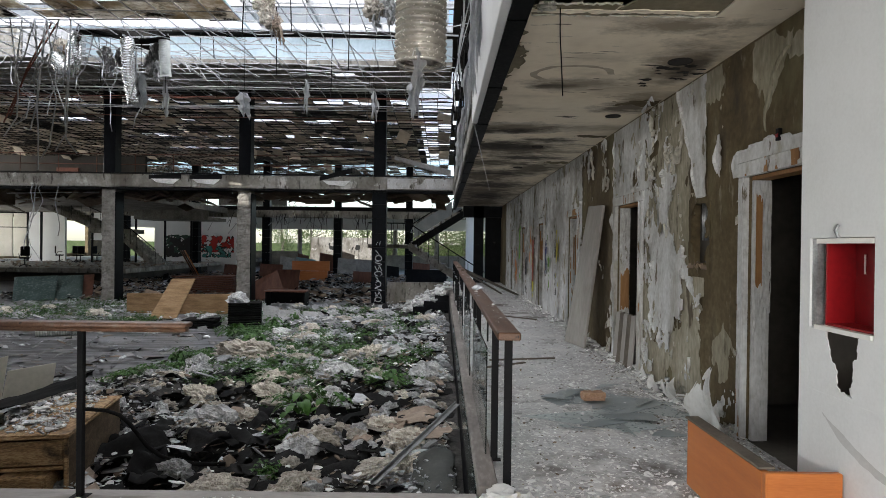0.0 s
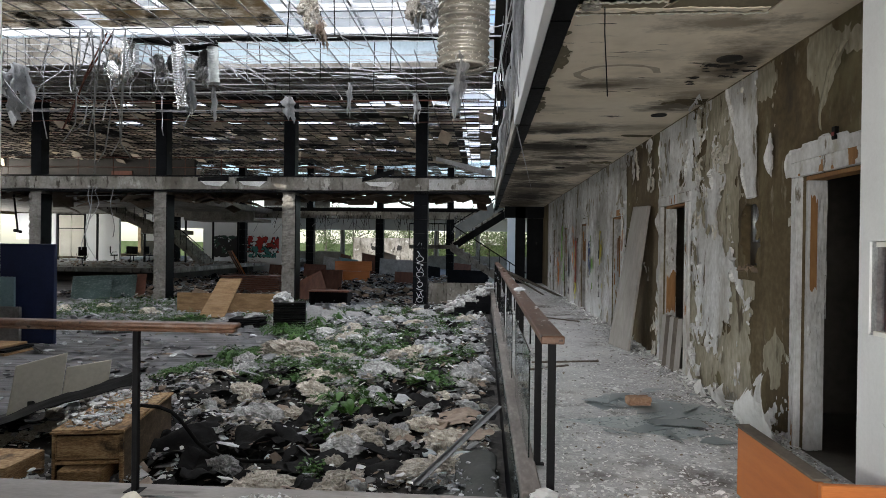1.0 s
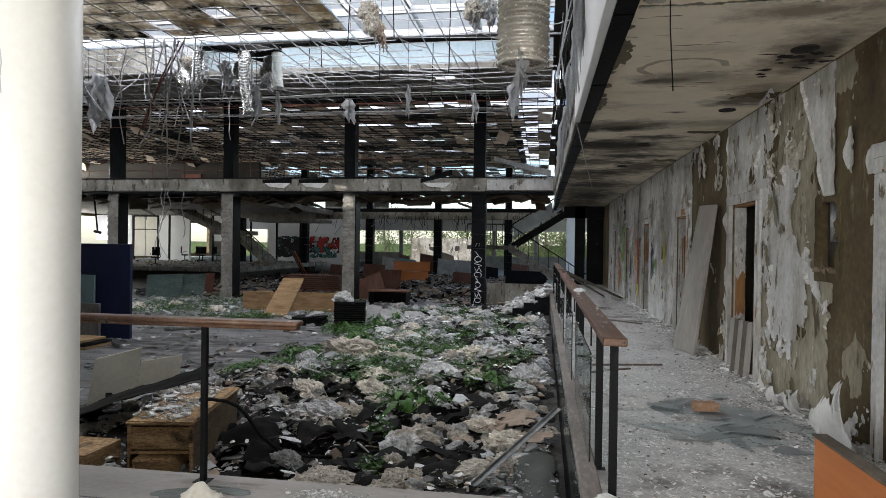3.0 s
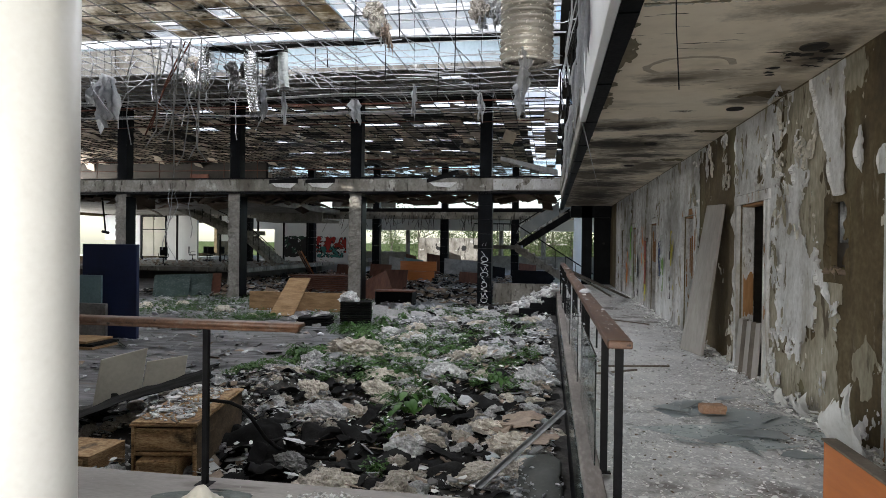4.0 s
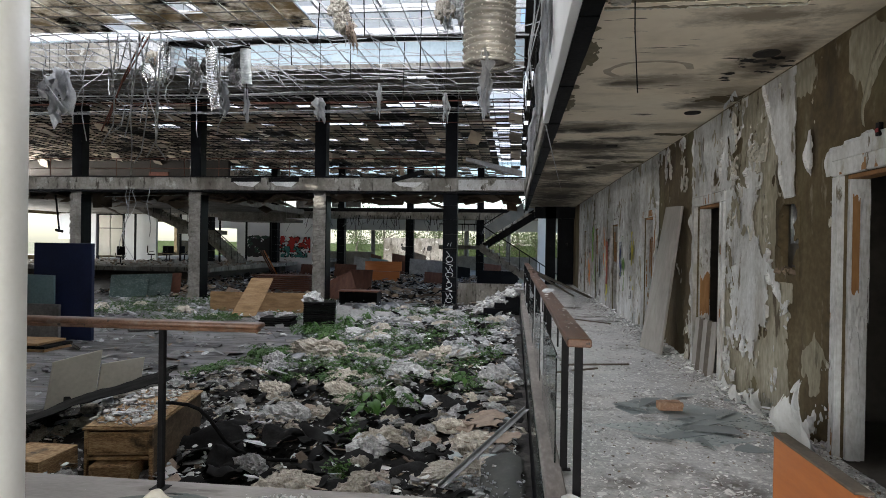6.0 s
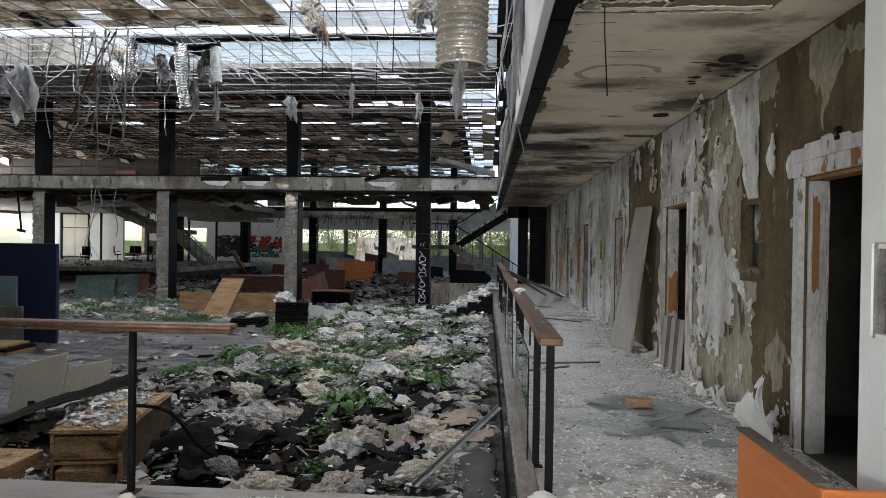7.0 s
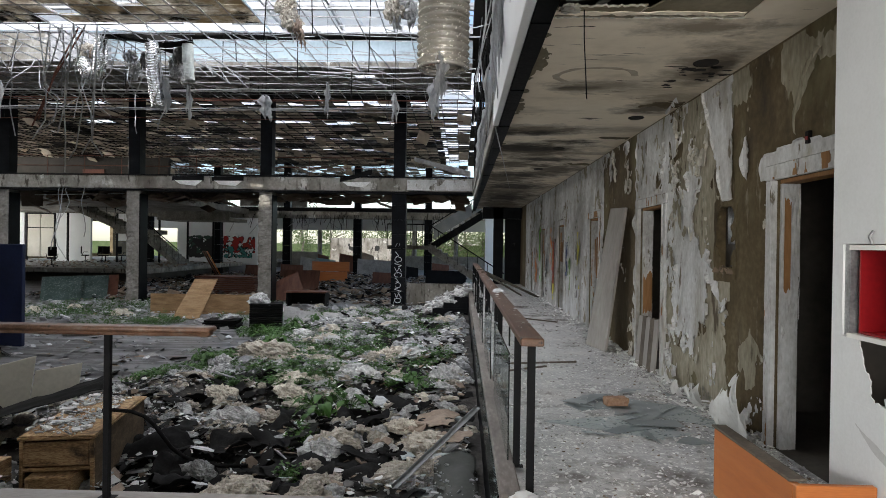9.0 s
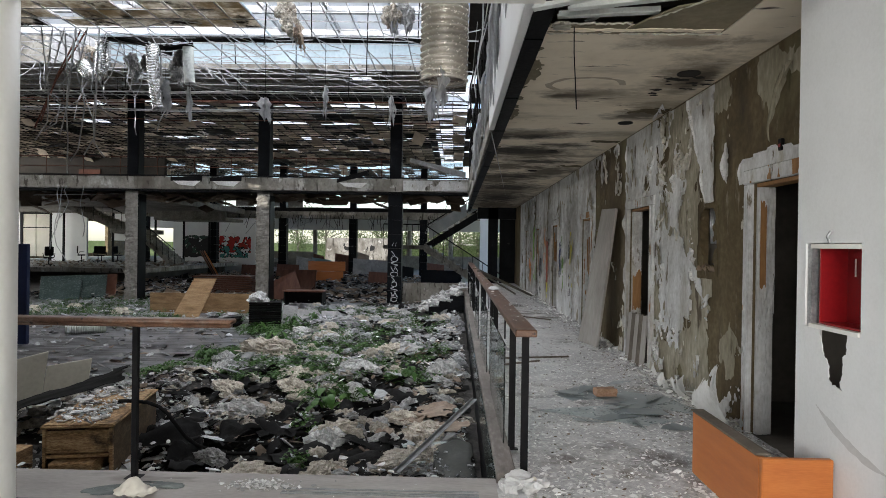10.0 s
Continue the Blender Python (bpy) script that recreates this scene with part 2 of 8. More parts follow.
M["black_tile"] = material("glossy_black_tile", [(0.004, 0.0045, 0.0055), (0.008, 0.009, 0.011), (0.014, 0.015, 0.018)], 2.0, 40, 0.38, 0.08, 0.003, world_space=True, spec=0.04)
stained(M["black_tile"], (0.1, 0.095, 0.085), 2.4, 0.66, 0.82, seed=3.0)
M["black_strip"] = material("black_soffit_panel", [(0.001, 0.0012, 0.0014), (0.0025, 0.003, 0.0032), (0.005, 0.0055, 0.006)], 2.0, 30, 0.4, 0.1, 0.003, world_space=True, spec=0.02)
M["black"] = material("black_steel", [(0.004, 0.004, 0.0045), (0.007, 0.007, 0.008), (0.014, 0.0135, 0.0135)], 3, 60, 0.5, 0.15, 0.002, spec=0.09)
M["dark_roof"] = material("near_black_ceiling", [(0.012, 0.011, 0.01), (0.025, 0.022, 0.02), (0.045, 0.04, 0.035)], 0.8, 8, 0.95, 0.3, 0.01, world_space=True)
M["tile_stained"] = material("stained_ceiling_tile", [(0.12, 0.1, 0.075), (0.48, 0.44, 0.37), (0.8, 0.78, 0.74)], 1.4, 9, 0.9, 0.3, 0.01, world_space=True, spread=(0.34, 0.62), per_island=0.15)
stained(M["tile_stained"], (0.03, 0.026, 0.022), 1.3, 0.55, 0.62, (1, 1, 1), seed=14.0)
stained(M["tile_stained"], (0.3, 0.24, 0.16), 0.8, 0.5, 0.62, (1, 1, 1), seed=84.0)
# translucency added to brighten the tile undersides with light from above
translucent(M["tile_stained"], 0.4)
M["tile_dark"] = material("brown_grey_ceiling_tile", [(0.28, 0.235, 0.19), (0.48, 0.42, 0.35), (0.64, 0.58, 0.5)], 0.5, 6, 0.95, 0.3, 0.01, world_space=True, per_island=0.35)
# let through more light than real tiles, to lift their undersides
translucent(M["tile_dark"], 0.5)
M["steel"] = material("galvanised_steel", [(0.16, 0.162, 0.168), (0.33, 0.335, 0.345), (0.56, 0.57, 0.58)], 6, 60, 0.36, 0.15, 0.003, metal=0.75, world_space=True)
M["channel"] = material("pale_zinc_channel", [(0.5, 0.53, 0.52), (0.66, 0.69, 0.67), (0.78, 0.8, 0.78)], 8, 60, 0.45, 0.1, 0.002, metal=0.3, world_space=True)
M["old_zinc"] = material("dull_weathered_zinc", [(0.12, 0.123, 0.128), (0.2, 0.205, 0.21), (0.3, 0.305, 0.31)], 6, 50, 0.6, 0.2, 0.003, metal=0.3, spec=0.3)
M["curb"] = material("pale_blue_painted_curb", [(0.3, 0.38, 0.43), (0.43, 0.53, 0.59), (0.54, 0.61, 0.65)], 0.8, 12, 0.7, 0.2, 0.006, world_space=True)
M["rust"] = material("rusty_red_steel", [(0.07, 0.025, 0.018), (0.13, 0.05, 0.035), (0.18, 0.08, 0.05)], 3, 30, 0.8, 0.3, 0.004, world_space=True)
M["rail_wood"] = material("red_brown_varnished_wood", [(0.048, 0.023, 0.013), (0.105, 0.051, 0.029), (0.18, 0.1, 0.062)], 2.5, 30, 0.45, 0.25, 0.004, stretch=(6, 0.6, 6), spec=0.4)
stained(M["rail_wood"], (0.16, 0.125, 0.1), 5.0, 0.58, 0.72, seed=2.2)
stained(M["rail_wood"], (0.025, 0.016, 0.011), 9.0, 0.6, 0.68, (3, 0.5, 3), seed=12.2)
M["soil"] = material("dark_rubble_soil", [(0.01, 0.0095, 0.009), (0.028, 0.026, 0.024), (0.1, 0.093, 0.086)], 1.6, 16, 0.95, 0.8, 0.03, world_space=True, mix=0.5)
M["paving"] = material("worn_hall_floor", [(0.075, 0.075, 0.079), (0.155, 0.155, 0.163), (0.28, 0.278, 0.29)], 1.2, 10, 0.42, 0.4, 0.012, world_space=True, stretch=(0.5, 2.2, 1), spec=0.4)
stained(M["paving"], (0.03, 0.03, 0.032), 2.4, 0.46, 0.56, (0.3, 2.6, 1), seed=61)
stained(M["paving"], (0.26, 0.25, 0.26), 7.0, 0.58, 0.68, (0.35, 2.0, 1), seed=63)
stained(M["paving"], (0.14, 0.1, 0.085), 2.2, 0.6, 0.7, (0.5, 1.6, 1), seed=67)
M["wool"] = material("damp_mineral_wool", [(0.22, 0.22, 0.22), (0.44, 0.442, 0.443), (0.66, 0.663, 0.666)], 5, 26, 0.98, 1.0, 0.05, per_object=0.3, spec=0.03, bump_scale=16, mix=0.28, spread=(0.33, 0.62))
M["wool_cream"] = material("yellowed_mineral_wool", [(0.27, 0.235, 0.19), (0.5, 0.455, 0.39), (0.73, 0.685, 0.615)], 5, 26, 0.98, 1.0, 0.05, per_object=0.25, spec=0.03, bump_scale=16, mix=0.28, spread=(0.33, 0.62))
M["wool_far"] = material("strewn_mineral_wool", [(0.09, 0.092, 0.097), (0.27, 0.276, 0.286), (0.54, 0.548, 0.56)], 1.5, 22, 0.98, 0.8, 0.03, world_space=True, spec=0.03, bump_scale=22, per_island=0.35)
M["wool_cream_sheet"] = material("cream_lining_sheet", [(0.4, 0.37, 0.31), (0.56, 0.53, 0.46), (0.66, 0.63, 0.56)], 4, 30, 0.8, 0.2, 0.004)
M["wood_dirty"] = material("dirt_crusted_veneer", [(0.045, 0.032, 0.02), (0.1, 0.07, 0.043), (0.19, 0.135, 0.085)], 5.0, 30, 0.9, 0.6, 0.008, stretch=(1, 1, 2))
M["scrap"] = material("white_paint_scrap", [(0.5, 0.49, 0.47), (0.68, 0.675, 0.66), (0.78, 0.78, 0.775)], 4, 30, 0.7, 0.3, 0.004)
M["felt"] = material("black_roofing_felt", [(0.005, 0.005, 0.0052), (0.01, 0.0098, 0.01), (0.024, 0.0235, 0.0235)], 3, 40, 0.85, 0.5, 0.01, per_object=0.3, spec=0.07, per_island=0.3)
M["debris_light"] = material("pale_broken_plaster", [(0.34, 0.338, 0.333), (0.55, 0.548, 0.542), (0.74, 0.738, 0.73)], 2, 20, 0.9, 0.4, 0.01, per_object=0.2, per_island=0.5)
M["slab_chip"] = material("blue_grey_plaster_slab", [(0.2, 0.208, 0.22), (0.38, 0.39, 0.405), (0.62, 0.63, 0.645)], 3, 24, 0.9, 0.4, 0.01, world_space=True, per_island=0.4)
M["debris_grey"] = material("grey_broken_board", [(0.1, 0.1, 0.098), (0.2, 0.2, 0.2), (0.33, 0.32, 0.32)], 2, 20, 0.85, 0.4, 0.01, per_object=0.25, per_island=0.5)
M["debris_brown"] = material("brown_broken_board", [(0.1, 0.07, 0.048), (0.19, 0.142, 0.104), (0.31, 0.25, 0.2)], 2, 20, 0.85, 0.4, 0.01, per_object=0.25, per_island=0.5)
M["leaf"] = material("green_weed_leaf", [(0.016, 0.05, 0.007), (0.036, 0.1, 0.014), (0.075, 0.16, 0.026)], 3, 30, 0.55, 0.2, 0.004, world_space=True)
M["leaf_far"] = material("sunlit_tree_leaf", [(0.045, 0.075, 0.022), (0.08, 0.11, 0.04), (0.13, 0.155, 0.075)], 1, 10, 0.6, 0.0, world_space=True)
translucent(M["leaf_far"], 0.35)
M["wood_pale"] = material("weathered_plywood", [(0.13, 0.075, 0.035), (0.29, 0.18, 0.09), (0.42, 0.29, 0.165)], 2.0, 24, 0.7, 0.3, 0.004, stretch=(1, 1, 5))
M["wood_worn"] = material("rotting_brown_veneer", [(0.1, 0.055, 0.025), (0.29, 0.175, 0.085), (0.48, 0.34, 0.19)], 2.0, 24, 0.75, 0.6, 0.006, stretch=(1, 1, 6), spread=(0.36, 0.62), mix=0.5)
stained(M["wood_worn"], (0.035, 0.024, 0.016), 3.0, 0.54, 0.66, seed=51)
M["card"] = material("pinkish_tan_board", [(0.16, 0.118, 0.088), (0.27, 0.21, 0.165), (0.38, 0.31, 0.255)], 3, 30, 0.85, 0.3, 0.004)
M["green_glass"] = material("dark_green_glass_sheet", [(0.03, 0.048, 0.045), (0.06, 0.085, 0.08), (0.11, 0.14, 0.13)], 2.0, 20, 0.25, 0.1, 0.002, spec=0.6)
M["lino"] = material("grey_green_linoleum", [(0.025, 0.028, 0.026), (0.05, 0.053, 0.048), (0.1, 0.1, 0.09)], 3, 30, 0.7, 0.3, 0.004, per_object=0.1)
M["wood_red"] = material("red_brown_board", [(0.06, 0.022, 0.014), (0.11, 0.045, 0.028), (0.16, 0.07, 0.045)], 2.0, 24, 0.55, 0.25, 0.004, stretch=(4, 1, 1))
M["wood_orange"] = material("orange_veneer", [(0.36, 0.1, 0.02), (0.46, 0.145, 0.034), (0.53, 0.19, 0.055)], 1.2, 20, 0.4, 0.1, 0.002, stretch=(1, 1, 9), spec=0.45)
M["wood_dark"] = material("dark_stained_edge", [(0.06, 0.05, 0.04), (0.12, 0.1, 0.08), (0.2, 0.17, 0.14)], 4, 50, 0.75, 0.3, 0.003)
M["board_grey"] = material("grey_laminate_board", [(0.2, 0.185, 0.17), (0.3, 0.28, 0.26), (0.4, 0.38, 0.355)], 1.5, 16, 0.6, 0.2, 0.003, stretch=(1, 1, 0.4))
M["beige_panel"] = material("beige_laminate_panel", [(0.4, 0.38, 0.32), (0.52, 0.495, 0.425), (0.6, 0.57, 0.5)], 1.0, 20, 0.5, 0.08, 0.002)
M["navy"] = material("navy_blue_panel", [(0.008, 0.014, 0.04), (0.012, 0.02, 0.06), (0.018, 0.028, 0.08)], 1.0, 20, 0.5, 0.06, 0.002)
M["teal"] = material("teal_grey_panel", [(0.1, 0.17, 0.19), (0.15, 0.24, 0.27), (0.2, 0.29, 0.31)], 1.0, 20, 0.45, 0.06, 0.002)
M["foil"] = material("crumpled_aluminium_foil", [(0.45, 0.42, 0.37), (0.62, 0.585, 0.53), (0.78, 0.75, 0.7)], 4, 45, 0.24, 0.0, 0.005, metal=0.6, bump_scale=26)
M["scuff"] = material("grey_scuff", [(0.45, 0.45, 0.45), (0.58, 0.58, 0.58)], 6, 60, 0.7, 0.0, world_space=True)
M["stone_strip"] = material("pinkish_grey_stone_strip", [(0.2, 0.185, 0.175), (0.29, 0.27, 0.258), (0.38, 0.36, 0.347)], 1.4, 40, 0.7, 0.2, 0.003, world_space=True, stretch=(0.5, 2, 1))
stained(M["stone_strip"], (0.12, 0.108, 0.1), 2.0, 0.6, 0.75, (0.5, 2, 1), seed=77)
M["lino_pale"] = material("dusty_grey_green_vinyl", [(0.075, 0.088, 0.086), (0.115, 0.13, 0.127), (0.17, 0.185, 0.18)], 4, 40, 0.7, 0.2, 0.003)
M["mould_ring"] = material("dried_water_stain", [(0.3, 0.25, 0.19), (0.43, 0.37, 0.29), (0.54, 0.47, 0.375)], 5, 30, 0.85, 0.2, 0.004, world_space=True)
M["tan_board"] = material("tan_plasterboard_paper", [(0.14, 0.118, 0.075), (0.2, 0.172, 0.117), (0.28, 0.243, 0.172)], 1.5, 20, 0.85, 0.2, 0.004, world_space=True)
M["plastic"] = material("torn_pale_plastic_film", [(0.36, 0.365, 0.375), (0.52, 0.53, 0.545), (0.68, 0.69, 0.7)], 4, 40, 0.35, 0.6, 0.01)
translucent(M["plastic"], 0.5)
M["plastic"].node_tree.nodes["Principled BSDF"].inputs["Alpha"].default_value = 0.6
M["silver"] = material("bright_silver_foil", [(0.62, 0.62, 0.62), (0.78, 0.78, 0.78), (0.9, 0.9, 0.9)], 6, 45, 0.22, 0.25, 0.006, metal=0.85, bump_scale=12)
M["red"] = material("red_enamel_box", [(0.17, 0.003, 0.006), (0.24, 0.005, 0.008), (0.3, 0.008, 0.011)], 2, 40, 0.4, 0.08, 0.002, spec=0.4)
M["brick"] = material("orange_clay_brick", [(0.2, 0.11, 0.07), (0.31, 0.19, 0.125), (0.42, 0.3, 0.22)], 12, 60, 0.9, 0.5, 0.006)
# pale blue-grey base also carries the sky's reflection on dusty sheets
M["slab_glass"] = material("dusty_sky_toned_glass", [(0.19, 0.222, 0.228), (0.28, 0.318, 0.324), (0.4, 0.438, 0.44)], 2.5, 30, 0.3, 0.1, 0.002, spec=0.6, per_object=0.2)
M["pale_glass"] = material("pale_dusty_glass", [(0.16, 0.19, 0.2), (0.24, 0.275, 0.285), (0.34, 0.375, 0.385)], 2.5, 30, 0.35, 0.1, 0.002, spec=0.6, per_object=0.2)
# plaster with the shade of rooms and recesses put into its colour
M["shade_dark"] = material("shade_coloured_plaster", [(0.05, 0.045, 0.04), (0.09, 0.08, 0.07), (0.13, 0.12, 0.1)], 1, 12, 0.95, 0.2, 0.01, world_space=True)
M["glaze"] = material("frosted_white_glazing", [(0.72, 0.74, 0.76), (0.84, 0.86, 0.88)], 1, 8, 0.5, 0.0, world_space=True)
translucent(M["glaze"], 0.5)
M["frost"] = translucent(material("frosted_roof_sheet", [(0.8, 0.82, 0.84), (0.88, 0.9, 0.92)], 1, 8, 0.5, 0.0, world_space=True), 0.8)
M["grass"] = material("sunlit_grass_ground", [(0.11, 0.125, 0.06), (0.23, 0.226, 0.15), (0.4, 0.385, 0.33)], 0.4, 8, 0.95, 0.4, 0.03, world_space=True)


def glass_material(name, tint=(0.85, 0.93, 0.9)):
    m = bpy.data.materials.new(name)
    m.use_nodes = True
    n, l = m.node_tree.nodes, m.node_tree.links
    b = n["Principled BSDF"]
    b.inputs["Base Color"].default_value = (*tint, 1)
    b.inputs["Transmission Weight"].default_value = 1.0
    b.inputs["Roughness"].default_value = 0.03
    b.inputs["IOR"].default_value = 1.45
    tex = n.new("ShaderNodeTexNoise")
    tex.inputs["Scale"].default_value = 5
    tex.inputs["Detail"].default_value = 8
    mr = n.new("ShaderNodeMapRange")
    mr.inputs["From Min"].default_value, mr.inputs["From Max"].default_value = 0.4, 0.8
    mr.inputs["To Min"].default_value, mr.inputs["To Max"].default_value = 0.02, 0.3
    l.new(tex.outputs["Fac"], mr.inputs["Value"])
    l.new(mr.outputs[0], b.inputs["Roughness"])
    return m


M["glass"] = glass_material("dusty_clear_glass", (0.5, 0.64, 0.62))

# ---- mesh helpers ----
rng = random.Random(7)


def box(bm, x0, x1, y0, y1, z0, z1, m=None, bevel=0.0):
    mat4 = Matrix.Translation(((x0 + x1) / 2, (y0 + y1) / 2, (z0 + z1) / 2)) @ Matrix.Diagonal((abs(x1 - x0), abs(y1 - y0), abs(z1 - z0), 1))
    if m is not None:
        mat4 = m @ mat4
    r = bmesh.ops.create_cube(bm, size=1, matrix=mat4)
    if bevel:
        edges = {e for v in r["verts"] for e in v.link_edges}
        bmesh.ops.bevel(bm, geom=list(edges), offset=bevel, segments=1, affect="EDGES")
    return bm


def tube(bm, pts, r, n=6, caps=True):
    """A round rod along points; r may be a number or a list."""
    pts = [Vector(p) for p in pts]
    rings, a = [], None
    for i, p in enumerate(pts):
        d = (pts[min(i + 1, len(pts) - 1)] - pts[max(i - 1, 0)]).normalized()
        a = d.orthogonal().normalized() if a is None or abs(a.dot(d)) > 0.98 else (a - d * a.dot(d)).normalized()
        b = d.cross(a)
        rad = r[i] if isinstance(r, (list, tuple)) else r
        rings.append([bm.verts.new(p + (a * math.cos(t) + b * math.sin(t)) * rad) for t in (2 * math.pi * k / n for k in range(n))])
    for u, v in zip(rings, rings[1:]):
        for k in range(n):
            bm.faces.new((u[k], u[(k + 1) % n], v[(k + 1) % n], v[k]))
    if caps:
        bm.faces.new(rings[0][::-1])
        bm.faces.new(rings[-1])
    return bm


def bar(bm, p, q, w, h):
    """A straight flat bar from p to q, w wide and h deep."""
    p, q = Vector(p), Vector(q)
    d = q - p
    rot = d.to_track_quat("Y", "Z").to_matrix().to_4x4()
    return box(bm, -w / 2, w / 2, 0, d.length, -h / 2, h / 2, Matrix.Translation(p) @ rot)


def thicken(bm, t):
    bmesh.ops.recalc_face_normals(bm, faces=bm.faces)
    bm.normal_update()
    bmesh.ops.solidify(bm, geom=bm.faces[:], thickness=t)


def mesh_of(name, bm, mat, smooth=False):
    me = bpy.data.meshes.new(name)
    bmesh.ops.recalc_face_normals(bm, faces=bm.faces)
    bm.to_mesh(me)
    bm.free()
    me.materials.append(mat)
    if smooth:
        for p in me.polygons:
            p.use_smooth = True
    return me


def part(name, bm, mat, parent=None, label="", smooth=False):
    """Links a bmesh as one mesh object, under a thing or part."""
    ob = new(name, mesh_of(name, bm, mat, smooth))
    if parent is not None:
        ob.parent = parent
    if label:
        ob["label"] = label
    return ob


def thing(name, label, category, at=None, group="", kind=""):
    ob = new(name)
    ob.empty_display_size = 0.1
    if at is not None:
        ob.matrix_world = at
    return tagged(ob, label, category, group, kind)


def solid(name, mat, boxes, label="", category="", kind="structure", bevel=0.0):
    bm = bmesh.new()
    for b in boxes:
        box(bm, *b, bevel=bevel)
    return tagged(part(name, bm, mat), label, category, "", kind)


def nz(x, y, z=0.0):
    return noise.noise((x, y, z))


def fbm(x, y, z=0.0, o=4):
    return noise.fractal((x, y, z), 0.9, 2.1, o)


def chips(name, label, count, sampler, size, mat, seed, flat=0.25, category="debris"):
    """Very many small broken flakes joined into one mesh."""
    r = random.Random(seed)
    verts, faces = [], []
    for _ in range(count):
        x, y, z = sampler(r)
        s = size[0] + (size[1] - size[0]) * r.random() ** 2.5
        rot = Euler((r.gauss(0, 0.3), r.gauss(0, 0.3), r.uniform(0, 6.28))).to_matrix()
        n = r.choice((4, 5, 5, 6))
        base = len(verts)
        t = s * flat * r.uniform(0.4, 1.0)
        angs = [2 * math.pi * (i + r.uniform(-0.3, 0.3)) / n for i in range(n)]
        rr = [s * r.uniform(0.55, 1.0) for _ in range(n)]
        asp = r.uniform(0.4, 1.0)
        for zz, k in ((0, 1.0), (t, 0.86)):
            for a, q in zip(angs, rr):
                v = rot @ Vector((math.cos(a) * q * k, math.sin(a) * q * k * asp, zz))
                verts.append((x + v.x, y + v.y, z + v.z))
        faces.append(tuple(base + n + i for i in range(n)))
        faces.append(tuple(base + n - 1 - i for i in range(n)))
        for i in range(n):
            faces.append((base + i, base + (i + 1) % n, base + n + (i + 1) % n, base + n + i))
    me = bpy.data.meshes.new(name)
    me.from_pydata(verts, [], faces)
    me.materials.append(mat)
    return tagged(new(name, me), label, category, "", "stuff")


# ---- main levels and lines of the plan ----
HALL_Z, SLAB0, SLAB1, GRID_Z, ROOF_Z = -0.7, 3.55, 4.02, 7.0, 8.3
WALL_X, PIER_X, CEIL_Z = 2.5, 2.04, 3.17
COL_X = (-2.3, -7.3, -12.3, -17.3, -22.3)
ROW_Y = (23.5, 44.0)

# ---- grounds ----
bm = bmesh.new()
box(bm, -400, 400, -400, 500, -1.3, -1.0)
tagged(part("ground", bm, M["grass"]), "sunlit grassy ground outside the building", "ground", "", "structure")
solid("pavement_outside", M["white_wall"], [(-90, -34.4, 10, 95, -1.0, -0.96), (-34.39, -15.5, 64.6, 95, -1.0, -0.96)], "bright sunlit concrete paving outside the side windows", "pavement")
solid("floor_hall", M["paving"], [(-34, 0.28, 4.0, 66, HALL_Z - 0.25, HALL_Z)], "worn dusty grey hall floor under rubble", "floor")
solid("floor_landing", M["floor"], [(-9.0, 6.5, -6.2, 4.0, -0.3, 0.0), (0.42, 2.5, 4.0, 27.0, -0.3, 0.0)],
      "dusty brown-grey corridor floor strewn with paint flakes", "floor")
solid("landing_stone", M["stone_strip"], [(-9.0, 0.28, 3.6, 4.062, -0.018, 0.005)], "pinkish grey stone strip along the landing edge", "floor")
solid("landing_edge", M["concrete"], [(-9.0, 0.28, 4.0, 4.06, HALL_Z, -0.02)], "rough concrete edge of the landing", "wall")
solid("kerb", M["kerb"], [(0.29, 0.42, 4.06, 22.0, -0.3, 0.05)], "pale dusty concrete kerb under the glass balustrade", "kerb", bevel=0.01)
solid("wall_kerb_face", M["black_tile"], [(0.28, 0.42, 4.06, 27.0, HALL_Z, -0.3)], "black tiled face below the corridor", "wall")

# ---- corridor wall with its doorways (opening y0, y1) ----
DOORS = [(4.25, 5.23), (7.92, 8.92), (11.4, 12.3), (15.1, 16.05), (18.4, 19.3), (21.4, 22.2)]
DOOR_H = 2.1
segs, y = [], 2.6
for a, b in DOORS:
    segs.append((WALL_X, WALL_X + 0.15, y, a, 0.0, 3.6))
    segs.append((WALL_X, WALL_X + 0.15, a, b, DOOR_H, 3.6))
    y = b
segs.append((WALL_X, WALL_X + 0.15, y, 27.0, 0.0, 3.6))
# a broken-out cavity in the plaster between the first two doors
HOLE = (5.95, 6.38, 1.3, 1.95)


def split_hole(sg, hole):
    x0, x1, y0, y1, z0, z1 = sg
    a, b, c, d = hole
    if not (y0 < a and b < y1 and z0 < c and d < z1):
        return [sg]
    return [(x0, x1, y0, a, z0, z1), (x0, x1, b, y1, z0, z1), (x0, x1, a, b, z0, c), (x0, x1, a, b, d, z1)]


segs = [q for s in segs for q in split_hole(s, HOLE)]
solid("wall_corridor", M["plaster"], segs, "olive-brown bare plaster wall with peeling white paint", "wall")
# cavity back is brown, darkened for the shade inside
solid("wall_cavity_back", M["shade_dark"], [(WALL_X + 0.09, WALL_X + 0.145, HOLE[0], HOLE[1], HOLE[2], HOLE[3])], "brown cavity broken into the plaster wall", "wall")

